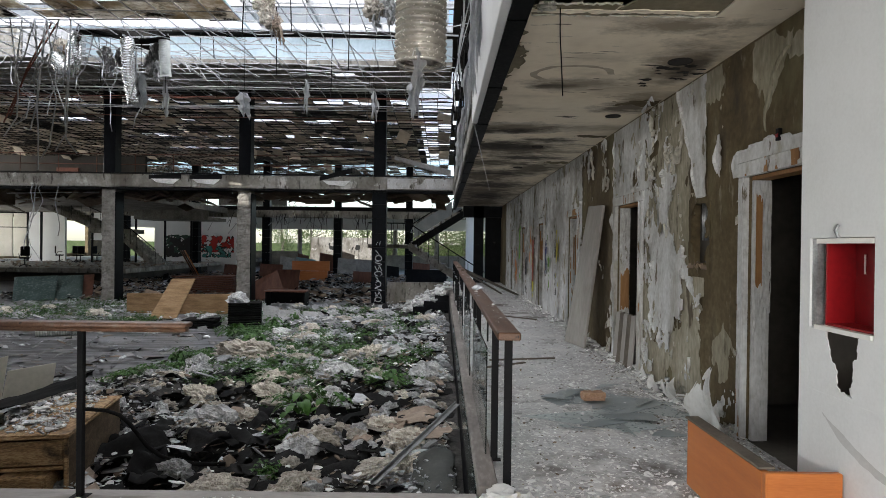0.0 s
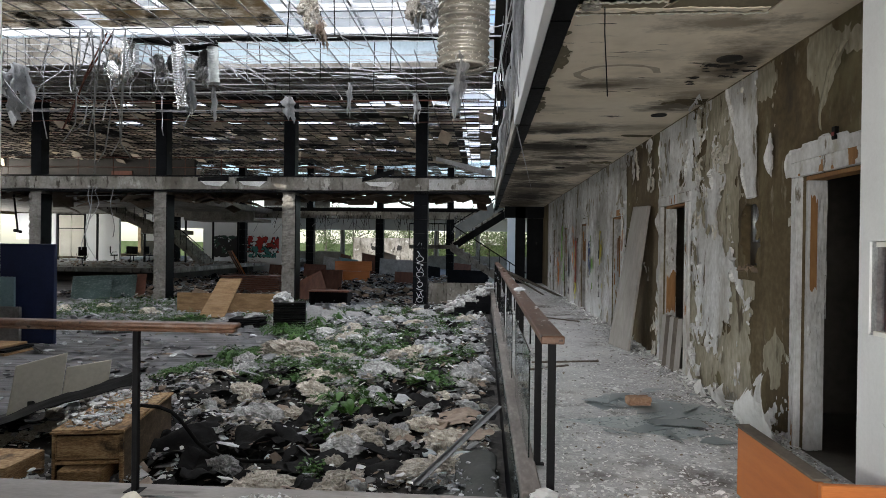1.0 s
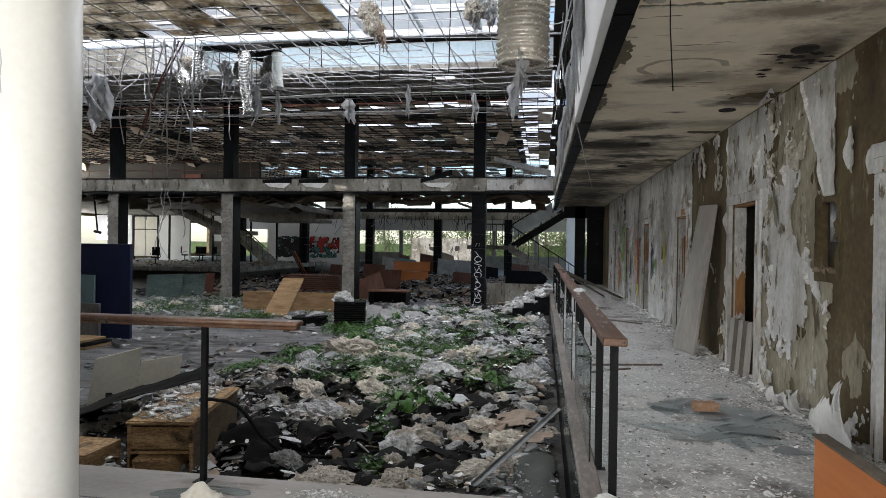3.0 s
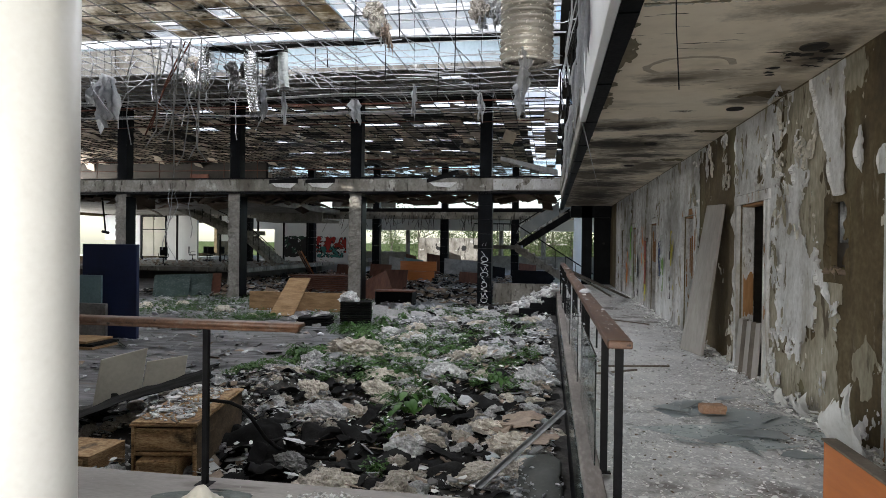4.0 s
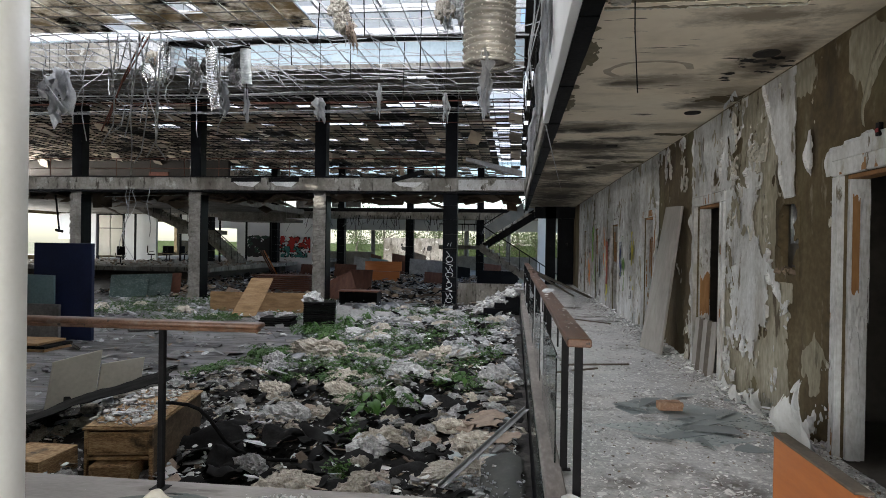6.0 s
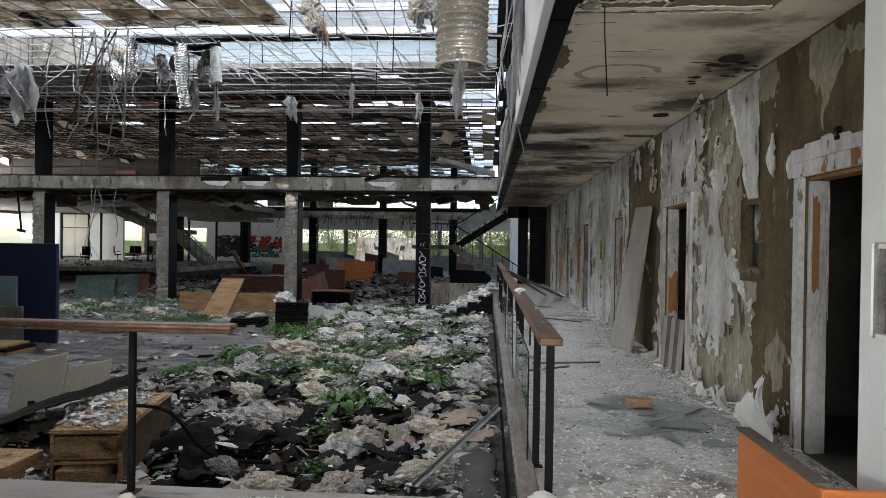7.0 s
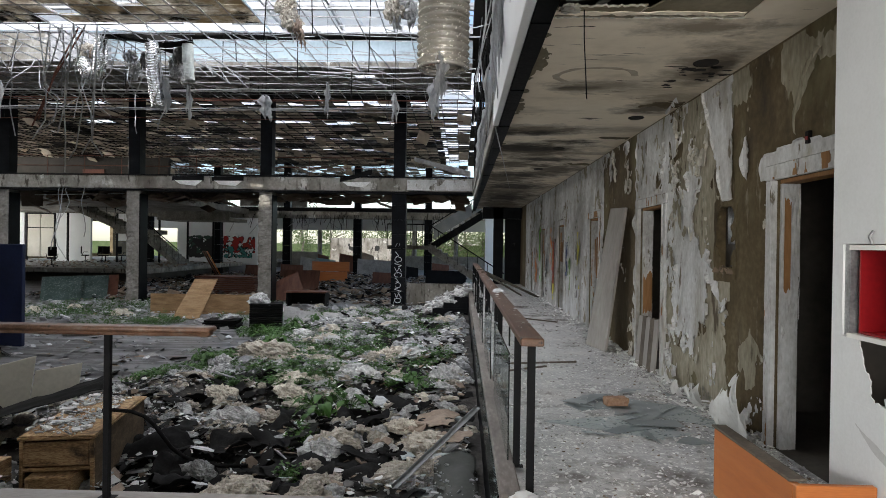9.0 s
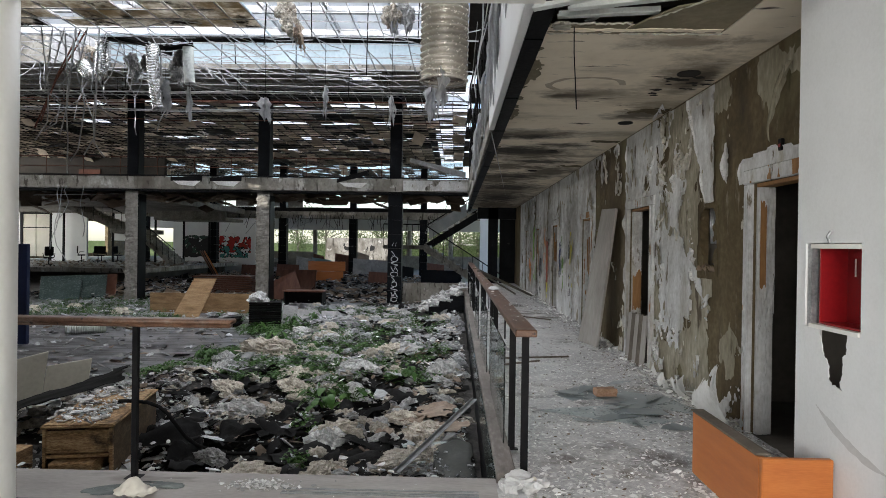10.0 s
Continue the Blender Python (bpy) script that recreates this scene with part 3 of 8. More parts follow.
# rooms behind the doorways, coloured dark in place of shade
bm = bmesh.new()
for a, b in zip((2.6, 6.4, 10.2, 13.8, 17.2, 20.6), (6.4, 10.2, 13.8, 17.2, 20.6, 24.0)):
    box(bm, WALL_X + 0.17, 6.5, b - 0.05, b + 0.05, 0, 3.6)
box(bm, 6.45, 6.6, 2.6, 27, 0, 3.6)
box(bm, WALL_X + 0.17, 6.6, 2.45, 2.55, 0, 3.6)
tagged(part("wall_side_rooms", bm, M["shade_dark"]), "side-room walls coloured dark in place of shade", "wall", "", "structure")
solid("floor_side_rooms", M["shade_dark"], [(WALL_X, 6.6, 4.0, 27.0, -0.3, -0.004)], "side-room floor coloured dark in place of shade", "floor")


# skins on the corridor wall, torn away in ragged areas with lifted edges
def torn_skin(bm, f, u0, u1, v0, v1, st, place):
    """Faces over the part of a rectangle where f is above zero, cut along the zero line."""
    nu, nv = int((u1 - u0) / st), int((v1 - v0) / st)
    val = [[f(u0 + i * st, v0 + j * st) for j in range(nv + 1)] for i in range(nu + 1)]
    made = {}

    def vert(key, u, v, a):
        if key not in made:
            made[key] = bm.verts.new(place(u, v, a))
        return made[key]

    for i in range(nu):
        for j in range(nv):
            cs = ((i, j), (i + 1, j), (i + 1, j + 1), (i, j + 1))
            if all(val[a][b] <= 0 for a, b in cs):
                continue
            poly = []
            for (a, b), (c, d) in zip(cs, cs[1:] + cs[:1]):
                p, q = val[a][b], val[c][d]
                if p > 0:
                    poly.append(vert((a, b), u0 + a * st, v0 + b * st, p))
                if (p > 0) != (q > 0):
                    t = p / (p - q)
                    key = ((a, b), (c, d)) if (a, b) < (c, d) else ((c, d), (a, b))
                    poly.append(vert(key, u0 + (a + (c - a) * t) * st, v0 + (b + (d - b) * t) * st, 0.0))
            if len(set(poly)) > 2:
                bm.faces.new(list(dict.fromkeys(poly)))


bm = bmesh.new()
torn_skin(bm, lambda u, v: math.hypot((u - 6.17) / 0.215, (v - 1.63) / 0.33) - 0.85 + 0.7 * fbm(u * 5, v * 5, 9.0, 3), HOLE[0] - 0.02, HOLE[1] + 0.02, HOLE[2] - 0.02, HOLE[3] + 0.02, 0.018, lambda u, v, a: (WALL_X - 0.0015, u, v))
thicken(bm, 0.008)
tagged(part("wall_cavity_edge", bm, M["plaster"]), "crumbling plaster edge round the wall cavity", "wall", "", "structure")


def in_opening(y, z):
    if HOLE[0] - 0.04 < y < HOLE[1] + 0.04 and HOLE[2] - 0.05 < z < HOLE[3] + 0.05:
        return True
    return any(a - 0.12 < y < b + 0.12 and z < DOOR_H + 0.12 for a, b in DOORS)


def shard(y, z, seed):
    """A random value for each angular flake that the coat breaks into."""
    p = noise.voronoi(Vector((y + 0.05 * nz(y * 4, z * 4, seed), z + 0.05 * nz(y * 4, z * 4, seed + 3), seed)))[1][0]
    return nz(p.x * 7.7 + 3.1, p.y * 7.7 + 1.7, p.z * 3.3 + seed)


def ragged(y, z, seed):
    return 0.5 * fbm(y * 1.3, z * 0.5, seed, 3) + 0.22 * fbm(y * 4.5, z * 2.0, seed + 6, 3) + 0.85 * shard(y * 2.7, z * 1.7, seed) + 0.6 * shard(y * 7.5, z * 4.8, seed + 5) + 0.35 * shard(y * 20, z * 14, seed + 8)


def bump(y, z, cy, cz, ry, rz):
    return math.exp(-((y - cy) / ry) ** 2 - ((z - cz) / rz) ** 2)


def paint_amount(y, z):
    if in_opening(y, z):
        return -0.2
    rag = ragged(y, z, 3.0)
    v = 0.12 + rag
    if y < 7.75:
        # a long tongue of paint narrowing downwards beside the bare brown field
        half = 0.1 + 0.27 * min(1.0, max(0.0, (z - 1.9) / 1.25)) ** 1.3
        tongue = 9.0 * (half - abs(y - 6.1 - 0.21 * (z - 1.85))) + 0.4 * rag - 9.0 * max(0.0, 1.82 - z)
        if y < 6.0:
            v = -1.0 + 0.8 * rag + 2.2 * bump(y, z, 5.76, 2.32, 0.07, 0.24) + 1.3 * bump(y, z, 5.45, 0.25, 0.22, 0.3)
            if y < 5.5 and DOOR_H < z < 2.36 - 0.1 * abs(y - 4.9):
                v += 2.6
        else:
            v = -0.6 + 1.0 * rag + 1.25 * bump(y, z, 7.3, 1.4, 0.65, 0.85) + 1.2 * bump(y, z, 6.85, 1.15, 0.2, 0.35) + 1.2 * bump(y, z, 6.95, 2.2, 0.16, 0.2) + 0.9 * bump(y, z, 7.6, 2.9, 0.3, 0.4)
        v = max(v, tongue)
    elif y < 9.15:
        v = 0.5 + 0.7 * rag
    elif y < 11.1:
        v = -0.95 + 0.7 * rag + 1.5 * bump(y, z, 11.0, 2.9, 0.6, 0.5) + 1.2 * bump(y, z, 9.7, 3.05, 0.3, 0.2) + 1.0 * bump(y, z, 11.1, 1.0, 0.25, 1.2)
    elif y < 13.0:
        v = 0.5 + 0.75 * rag
    else:
        v = 0.42 + 0.6 * rag + 0.45 * nz(y * 0.9, z * 0.3, 4.0)
    return v


def skim_amount(y, z):
    if in_opening(y, z):
        return -0.2
    v = -0.25 + ragged(y, z, 31.0)
    if y < 6.05:
        v += -0.45 + 1.1 * bump(y, z, 5.7, 0.58, 0.5, 0.22) + 0.9 * bump(y, z, 5.8, 3.0, 0.25, 0.25) + 0.9 * bump(y, z, 4.8, 2.9, 0.3, 0.3)
    elif y < 7.75:
        v += 0.65
    elif 9.15 < y < 10.9:
        v -= 0.5
    else:
        v += 0.15
    if z > 2.85:
        v += 0.25
    return v


def wall_place(base, curlup, seed):
    def place(y, z, a):
        edge = max(0.0, 0.14 - a) / 0.14
        lift = base + curlup * edge * edge * max(0.0, 0.25 + nz(y * 5, z * 5, seed)) + 0.003 * abs(nz(y * 9, z * 9, 2))
        return (WALL_X - lift, y, z)
    return place


bm = bmesh.new()
torn_skin(bm, skim_amount, 3.4, 24.0, 0.0, 3.16, 0.035, wall_place(0.003, 0.006, 8))
tagged(part("wall_skim", bm, M["skim"]), "beige plaster skim left on the corridor wall", "plaster", "", "structure")
bm = bmesh.new()
torn_skin(bm, paint_amount, 3.4, 13.0, 0.0, 3.16, 0.021, wall_place(0.012, 0.05, 5))
torn_skin(bm, paint_amount, 13.0, 24.0, 0.0, 3.16, 0.05, wall_place(0.012, 0.05, 5))
tagged(part("wall_paint", bm, M["paint"]), "peeling white paint skin on the corridor wall", "paint", "", "structure")

bm = bmesh.new()
torn_skin(bm, lambda y, z: -0.2 if in_opening(y, z) else -0.72 + 1.15 * ragged(y, z, 57.0) + (0.25 if 6.3 < y < 7.7 else -0.15), 5.3, 7.76, 0.0, 3.16, 0.021, wall_place(0.015, 0.04, 15))
torn_skin(bm, lambda y, z: -0.2 if in_opening(y, z) else -0.75 + 1.1 * ragged(y, z, 59.0), 9.1, 14.0, 0.0, 3.16, 0.03, wall_place(0.015, 0.04, 17))
tagged(part("wall_flakes", bm, M["flake"]), "loose cream flakes of old coats on the corridor wall", "paint", "", "structure")
bm = bmesh.new()
torn_skin(bm, lambda y, z: min(paint_amount(y, z) - 0.06, -0.5 + 1.0 * ragged(y, z, 77.0)), 6.0, 24.0, 0.0, 3.16, 0.03, lambda y, z, a: (WALL_X - 0.034, y, z))
tagged(part("wall_bare_spots", bm, M["skim"]), "bare beige spots where the white paint has flaked off", "plaster", "", "structure")

# coloured spray marks on the far stretch of the wall
for y0, y1, z0, z1, c in ((13.1, 13.4, 0.7, 1.9, (0.5, 0.42, 0.06)), (13.35, 13.55, 0.5, 1.7, (0.02, 0.02, 0.022)), (14.2, 14.5, 0.6, 1.8, (0.16, 0.3, 0.06)), (14.55, 14.8, 0.9, 1.7, (0.03, 0.05, 0.16)), (16.6, 16.9, 0.6, 1.7, (0.4, 0.08, 0.05))):
    bm = bmesh.new()
    torn_skin(bm, lambda u, v: 0.1 + ragged(u * 1.4, v * 1.4, y0 * 3.0), y0, y1, z0, z1, 0.025, lambda u, v, a: (WALL_X - 0.045, u, v))
    thicken(bm, 0.002)
    tagged(part("wall_spray_mark", bm, material("spray_paint", [tuple(q * 0.6 for q in c), c], 6, 40, 0.6, 0.1, 0.002)), "faded coloured spray marks on the peeling wall", "spray mark", "", "structure")

# ---- corridor ceiling, its edge beam and the slab above ----
solid("ceiling_corridor", M["ceil"], [(0.61, WALL_X, 4.665, 27.0, CEIL_Z, CEIL_Z + 0.06), (1.985, WALL_X, 3.72, 4.665, CEIL_Z, CEIL_Z + 0.06)], "white plaster corridor ceiling with black mould", "ceiling")
solid("slab_gallery", M["concrete"], [(0.47, 6.6, 2.7, 27.0, 3.7, SLAB1)], "concrete gallery slab", "slab")
solid("beam_soffit", M["black_strip"], [(0.48, 0.615, 2.7 + k * 0.9, 3.592 + k * 0.9, 3.05 + 0.006 * (k % 2), 3.3) for k in range(27)], "black glossy panels along the ceiling edge", "beam")
solid("beam_fascia", M["white_wall"], [(0.41, 0.478, 2.7, 8.1, 3.06, SLAB1 + 0.05)], "white painted fascia of the gallery", "beam", bevel=0.008)
solid("beam_edge", M["concrete"], [(0.43, 0.478, 8.1, 22.2, 3.1, SLAB1 + 0.05), (0.40, 0.43, 8.15, 22.2, 3.35, 3.5)], "bare stained concrete edge where the fascia is lost", "beam", bevel=0.01)
# unseen wall added to close the storey above the corridor
solid("wall_gallery", M["plaster"], [(WALL_X, WALL_X + 0.1, 2.6, 45.0, SLAB1, 7.6)], "unseen plaster wall closing off the upper gallery", "wall")

# ---- lobby round the viewer ----
solid("wall_partition_left", M["frame_white"], [(-9.0, -2.5, 2.82, 2.88, 0.0, 7.6)], "white enamelled partition beside the opening", "wall")
bm = bmesh.new()
tube(bm, [(-2.338, 2.81, 0.0), (-2.338, 2.81, 0.02), (-2.338, 2.81, 1.6), (-2.338, 2.81, 3.3)], 0.24, 48)
tagged(part("column_round", bm, M["frame_white"], None, "", True), "round white painted column with hairline cracks", "column", "", "structure")
bm = bmesh.new()
tube(bm, [(-2.338 + 0.2405 * math.sin(a), 2.81 - 0.2405 * math.cos(a), z) for a, z in ((0.3, 2.7), (0.28, 2.6), (0.3, 2.5), (0.34, 2.42), (0.42, 2.33), (0.44, 2.28), (0.42, 2.22), (0.44, 2.15))], 0.0022, 5)
tagged(part("column_crack", bm, M["scuff"]), "fine crack in the paint of the round column", "crack", "", "structure")
solid("lintel", M["frame_white"], [(-2.36, 0.40, 2.82, 2.9, 2.69, 3.0)], "white lintel of the wide opening", "beam")
solid("wall_pier", M["white_wall"], [(PIER_X, 2.66, 3.12, 3.62, 0.0, 0.78), (PIER_X, 2.66, 3.62, 3.71, 0.0, 3.17), (PIER_X, 2.66, 2.5, 3.12, 0.0, 3.17), (PIER_X, 2.66, 3.12, 3.62, 1.585, 3.17),
                                     (PIER_X + 0.24, 2.66, 3.12, 3.62, 0.78, 1.585)], "white painted pier with a recessed red box", "wall")
solid("jamb_right", M["frame_white"], [(PIER_X - 0.02, PIER_X + 0.1, 2.76, 2.88, 0.0, 3.17)], "white enamel jamb of the opening", "frame")
# lobby walls and ceiling are unseen, added to close the room behind the viewer
solid("wall_lobby", M["white_wall"], [(-9.2, -9.0, -6.2, 4.0, -0.3, 7.6), (4.4, 4.6, -6.2, 2.6, 0, 3.6), (2.05, 4.6, 2.45, 2.6, 0, 3.6),
                                      (-9.2, -3.8, -6.2, -6.0, -0.3, 7.6), (1.8, 4.6, -6.2, -6.0, 0, 3.6), (-3.8, 1.8, -6.2, -6.0, 0, 0.7), (-3.8, 1.8, -6.2, -6.0, 3.0, 7.6)],
      "unseen white lobby walls with an opening for the window lamp", "wall")
solid("ceiling_lobby", M["white_wall"], [(-9.2, 4.6, -6.2, 2.75, 3.3, 3.5)], "unseen white lobby ceiling", "ceiling")

bm = bmesh.new()
torn_skin(bm, lambda u, v: max(abs(u - 3.34 - 0.12 * (v - 1.0)) - 0.045 - 0.32 * max(0, v - 0.84), 0.81 - v) / 0.1 + 0.25 * fbm(u * 22, v * 22, 4.0, 3), 3.116, 3.624, 0.776, 1.108, 0.008, lambda u, v, a: (PIER_X + 0.0068, u, v))
thicken(bm, 0.006)
tagged(part("wall_pier_face", bm, M["white_wall"]), "broken plasterboard edge round the wall hole", "wall", "", "structure")

# dark sheet inside the hole carries its shade as colour
solid("wall_pier_cavity", M["shade_dark"], [(PIER_X + 0.1, PIER_X + 0.12, 3.121, 3.619, 0.781, 1.12)], "dark sheet painted as the shade behind the broken plasterboard", "wall")

# ---- outer walls of the hall ----
# the openings above z 4.6 were added for the fill lamps
solid("wall_hall_left", M["plaster"], [(-34.3, -34, -6, 66, -1, 0.4), (-34.3, -34, -6, 31, 0.4, 3.4), (-34.3, -34, 60, 66, 0.4, 3.4), (-34.3, -34, -6, 66, 3.4, 4.6), (-34.3, -34, -6, 66, 6.8, 9.5), (-34.3, -34, -6, 7, 4.6, 6.8), (-34.3, -34, 21, 25, 4.6, 6.8), (-34.3, -34, 43, 66, 4.6, 6.8)], "stained plaster side wall of the hall", "wall")
solid("wall_hall_back", M["plaster"], [(-34.3, -9.0, 3.7, 4.0, -1, 9.5)], "plaster wall behind the hall", "wall")
solid("wall_above_lobby", M["plaster"], [(-9.0, 6.6, 2.5, 2.75, 3.5, 9.5)], "plaster wall above the lobby", "wall")

# ---- columns and beams ----


def column(x, y, w, name, label, mats, z0=HALL_Z, z1=GRID_Z + 0.3):
    c = thing(name, label, "column", pose(x, y, 0), "hall columns")
    bm = bmesh.new()
    if mats[0] is M["concrete"]:
        levels, prev, h = 74, None, w / 2
        for i in range(levels + 1):
            z = z0 + (SLAB0 - z0) * i / levels
            course = 0.014 * max(0.0, nz(z * 6.0, x * 3.0)) + (0.008 if (z % 0.28) < 0.05 else 0.0)
            ring = []
            for s, (ax, ay, bx, by) in enumerate(((-h, -h, h, -h), (h, -h, h, h), (h, h, -h, h), (-h, h, -h, -h))):
                for q in range(6):
                    px, py = ax + (bx - ax) * q / 6, ay + (by - ay) * q / 6
                    k = 1 - (course + 0.05 * abs(fbm(px * 5 + x, py * 5 + s, z * 5, 3))) / h
                    ring.append(bm.verts.new((px * k, py * k, z)))
            if prev:
                for q in range(24):
                    bm.faces.new((prev[q], prev[(q + 1) % 24], ring[(q + 1) % 24], ring[q]))
            prev = ring
    else:
        for i in range(8):
            a, b = z0 + (SLAB0 - z0) * i / 8, z0 + (SLAB0 - z0) * (i + 1) / 8 - 0.006
            box(bm, -w / 2, w / 2, -w / 2, w / 2, a, b, bevel=0.004)
    part("lower_shaft", bm, mats[0], c)
    bm = bmesh.new()
    box(bm, -w * 0.42, w * 0.42, -w * 0.42, w * 0.42, SLAB1, z1, bevel=0.01)
    part("upper_shaft", bm, mats[1], c)
    return c


for i, x in enumerate(COL_X):
    glossy = i == 0
    c = column(x, ROW_Y[0], 0.52, "column", "black tiled column with white scribbled marks" if glossy else "rough stripped concrete column with black upper shaft",
               (M["black_tile"] if glossy else M["concrete"], M["black_tile"]))
    if not glossy:
        bm = bmesh.new()
        box(bm, 0.262, 0.30, -0.3, 0.27, HALL_Z, SLAB0 - 0.2, bevel=0.004)
        part("side_cladding", bm, M["black_tile"], c, "black tile cladding left on one side")
for x in COL_X:
    column(x, ROW_Y[1], 0.55, "column", "far black tiled column with bare concrete foot", (M["black_tile"], M["black_tile"]))


def rough_beam(name, x0, x1, y, d, z0, z1, label, mat):
    bm = bmesh.new()
    n = int((x1 - x0) / 0.25)
    rows = []
    for i in range(n + 1):
        x = x0 + (x1 - x0) * i / n
        k0, k1 = 0.02 * nz(x * 1.7, y), 0.015 * nz(x * 2.3, y + 5)
        rows.append([bm.verts.new((x, yy, zz)) for yy, zz in ((y - d / 2 + 0.01 * nz(x * 4, 9), z0 + k0), (y + d / 2, z0 + k0), (y + d / 2, z1 + k1), (y - d / 2 + 0.012 * nz(x * 5, 3), z1 + k1))])
    for a, b in zip(rows, rows[1:]):
        for k in range(4):
            bm.faces.new((a[k], a[(k + 1) % 4], b[(k + 1) % 4], b[k]))
    bm.faces.new(rows[0])
    bm.faces.new(rows[-1][::-1])
    return tagged(part(name, bm, mat), label, "beam", "", "structure")


rough_beam("beam_front", -34, 0.47, ROW_Y[0], 0.6, SLAB0, SLAB1, "stained pale concrete edge beam of the upper floor", M["concrete_light"])
rough_beam("beam_middle", -34, 2.5, ROW_Y[1], 0.6, 3.35, 3.85, "pale concrete beam across the hall", M["concrete_light"])
solid("beam_middle_cap", M["black"], [(-34, 2.5, ROW_Y[1] - 0.32, ROW_Y[1] + 0.3, 3.86, 4.1)], "black steel capping on the beam", "beam")
rough_beam("beam_far", -34, 6, 61.5, 0.6, 2.95, 4.4, "white painted beam of the far facade", M["white_wall"])
solid("beam_flange", M["black"], [(-34, 0.46, ROW_Y[0] - 0.34, ROW_Y[0] - 0.2, SLAB1 + 0.02, SLAB1 + 0.06), (-34, 0.46, ROW_Y[0] - 0.33, ROW_Y[0] + 0.3, SLAB0 - 0.09, SLAB0 - 0.025)], "dark steel edging along the concrete beam", "beam")
bm = bmesh.new()
torn_skin(bm, lambda u, v: 0.25 + 0.8 * ragged(u, v, 12.0), -2.0, 0.4, SLAB0 + 0.03, SLAB1 - 0.02, 0.03, lambda u, v, a: (u, ROW_Y[0] - 0.318, v))
thicken(bm, 0.006)
tagged(part("beam_render", bm, M["paint"]), "pale torn render left on the concrete beam", "plaster", "", "structure")
# floor of the upper storey, broken away over parts of its span
solid("slab_upper", M["concrete"], [(-34, 0.47, 23.8, 26.0, 3.6, 3.95), (-34, -15.0, 26.0, 43.7, 3.6, 3.95)], "cracked concrete slab of the upper floor", "slab")

# ---- roof: glazed part over the hall, dark slab with gaps behind ----
roof = []
# the strip from y 2.5 is unseen and keeps sun off the corridor floor
for y0, y1 in ((2.5, 6.2), (26.6, 29.0), (31.4, 33.6), (36.2, 38.6), (41.2, 43.6), (46.2, 52.0)):
    for x0, x1 in ((-34, -1.3), (0.5, 6.6)) if y0 > 24 else ((-34, 6.6),):
        roof.append((x0, x1, y0, y1, ROOF_Z - 0.1, ROOF_Z + 0.2))
for x0, x1 in ((-34, -10.3), (-9.4, -4.15), (-3.4, 6.6)):
    roof.append((x0, x1, 20.0, 24.2, ROOF_Z - 0.1, ROOF_Z + 0.2))
roof += [(-10.3, -9.4, 20.6, 24.2, ROOF_Z - 0.1, ROOF_Z + 0.2), (-4.15, -3.4, 20.0, 20.7, ROOF_Z - 0.1, ROOF_Z + 0.2), (-4.15, -3.4, 21.5, 24.2, ROOF_Z - 0.1, ROOF_Z + 0.2)]
# low slab added to keep the far end of the hall in shade
roof.append((-34, 6.6, 52.0, 62.0, 4.42, 4.6))
roof.append((-34, -26.5, 6.2, 20.0, ROOF_Z - 0.1, ROOF_Z + 0.2))
roof.append((-34, -22.0, 24.2, 40.5, ROOF_Z - 0.1, ROOF_Z + 0.2))
roof.append((0.3, 6.6, 6.2, 20.0, ROOF_Z - 0.1, ROOF_Z + 0.2))
# frosted sheets added so the roof gaps read as bright white sky
bm = bmesh.new()
for y0, y1 in ((24.2, 26.6), (29.0, 31.4), (33.6, 36.2), (38.6, 41.2), (43.6, 46.2)):
    for k in range(12):
        x = -22 + k * 1.9
        box(bm, x, x + 1.86, y0 - 0.1, y1 + 0.1, ROOF_Z + 0.21, ROOF_Z + 0.22)
for k in range(12):
    box(bm, -1.35, 0.55, 24.3 + k * 2.3, 26.56 + k * 2.3, ROOF_Z + 0.23, ROOF_Z + 0.24)
tagged(part("roof_sheets", bm, M["frost"]), "frosted translucent sheets added over roof gaps to read as bright sky", "roof", "", "structure")
solid("roof", M["dark_roof"], roof, "dark roof with long gaps", "roof")
bm = bmesh.new()
for i in range(14):
    for j in range(-2, 9):
        if (i, j) == (8, 6):
            box(bm, -11.2, -10.4, 18.0, 19.93, 9.42, 9.45)
            box(bm, -9.95, -9.32, 18.0, 19.93, 9.42, 9.45)
            box(bm, -10.4, -9.95, 18.0, 18.9, 9.42, 9.45)
            continue
        x, y = -26.4 + i * 1.9, 6.3 + j * 1.95
        box(bm, x, x + 1.88, y, y + 1.93, 9.42, 9.45)
tagged(part("skylight_glazing", bm, M["glaze"]), "frosted white roof glazing panes", "skylight", "", "structure")
solid("skylight_curb", M["curb"], [(-34, -10.2, 20.0, 20.15, 7.35, 8.05), (-9.3, 0.3, 20.0, 20.15, 7.35, 8.05), (-10.2, -9.3, 20.0, 20.15, 7.35, 7.6)], "pale blue painted skylight upstand", "beam")
solid("roof_soffit", M["concrete_light"], [(-34, -9.5, 20.15, 23.2, 7.3, 7.42), (-8.9, -3.75, 20.15, 23.2, 7.3, 7.42), (-3.0, 0.3, 20.15, 23.2, 7.3, 7.42), (-9.5, -8.9, 20.95, 23.2, 7.3, 7.42), (-3.75, -3.0, 20.15, 21.3, 7.3, 7.42), (-3.75, -3.0, 22.1, 23.2, 7.3, 7.42), (-34, 0.3, 19.98, 20.15, 7.2, 7.35)], "dark roof soffit", "ceiling")
bm = bmesh.new()
for k in range(15):
    x = -26 + k * 1.85
    bar(bm, (x, 6.2, 8.35), (x, 20.0, 8.35), 0.07, 0.14)
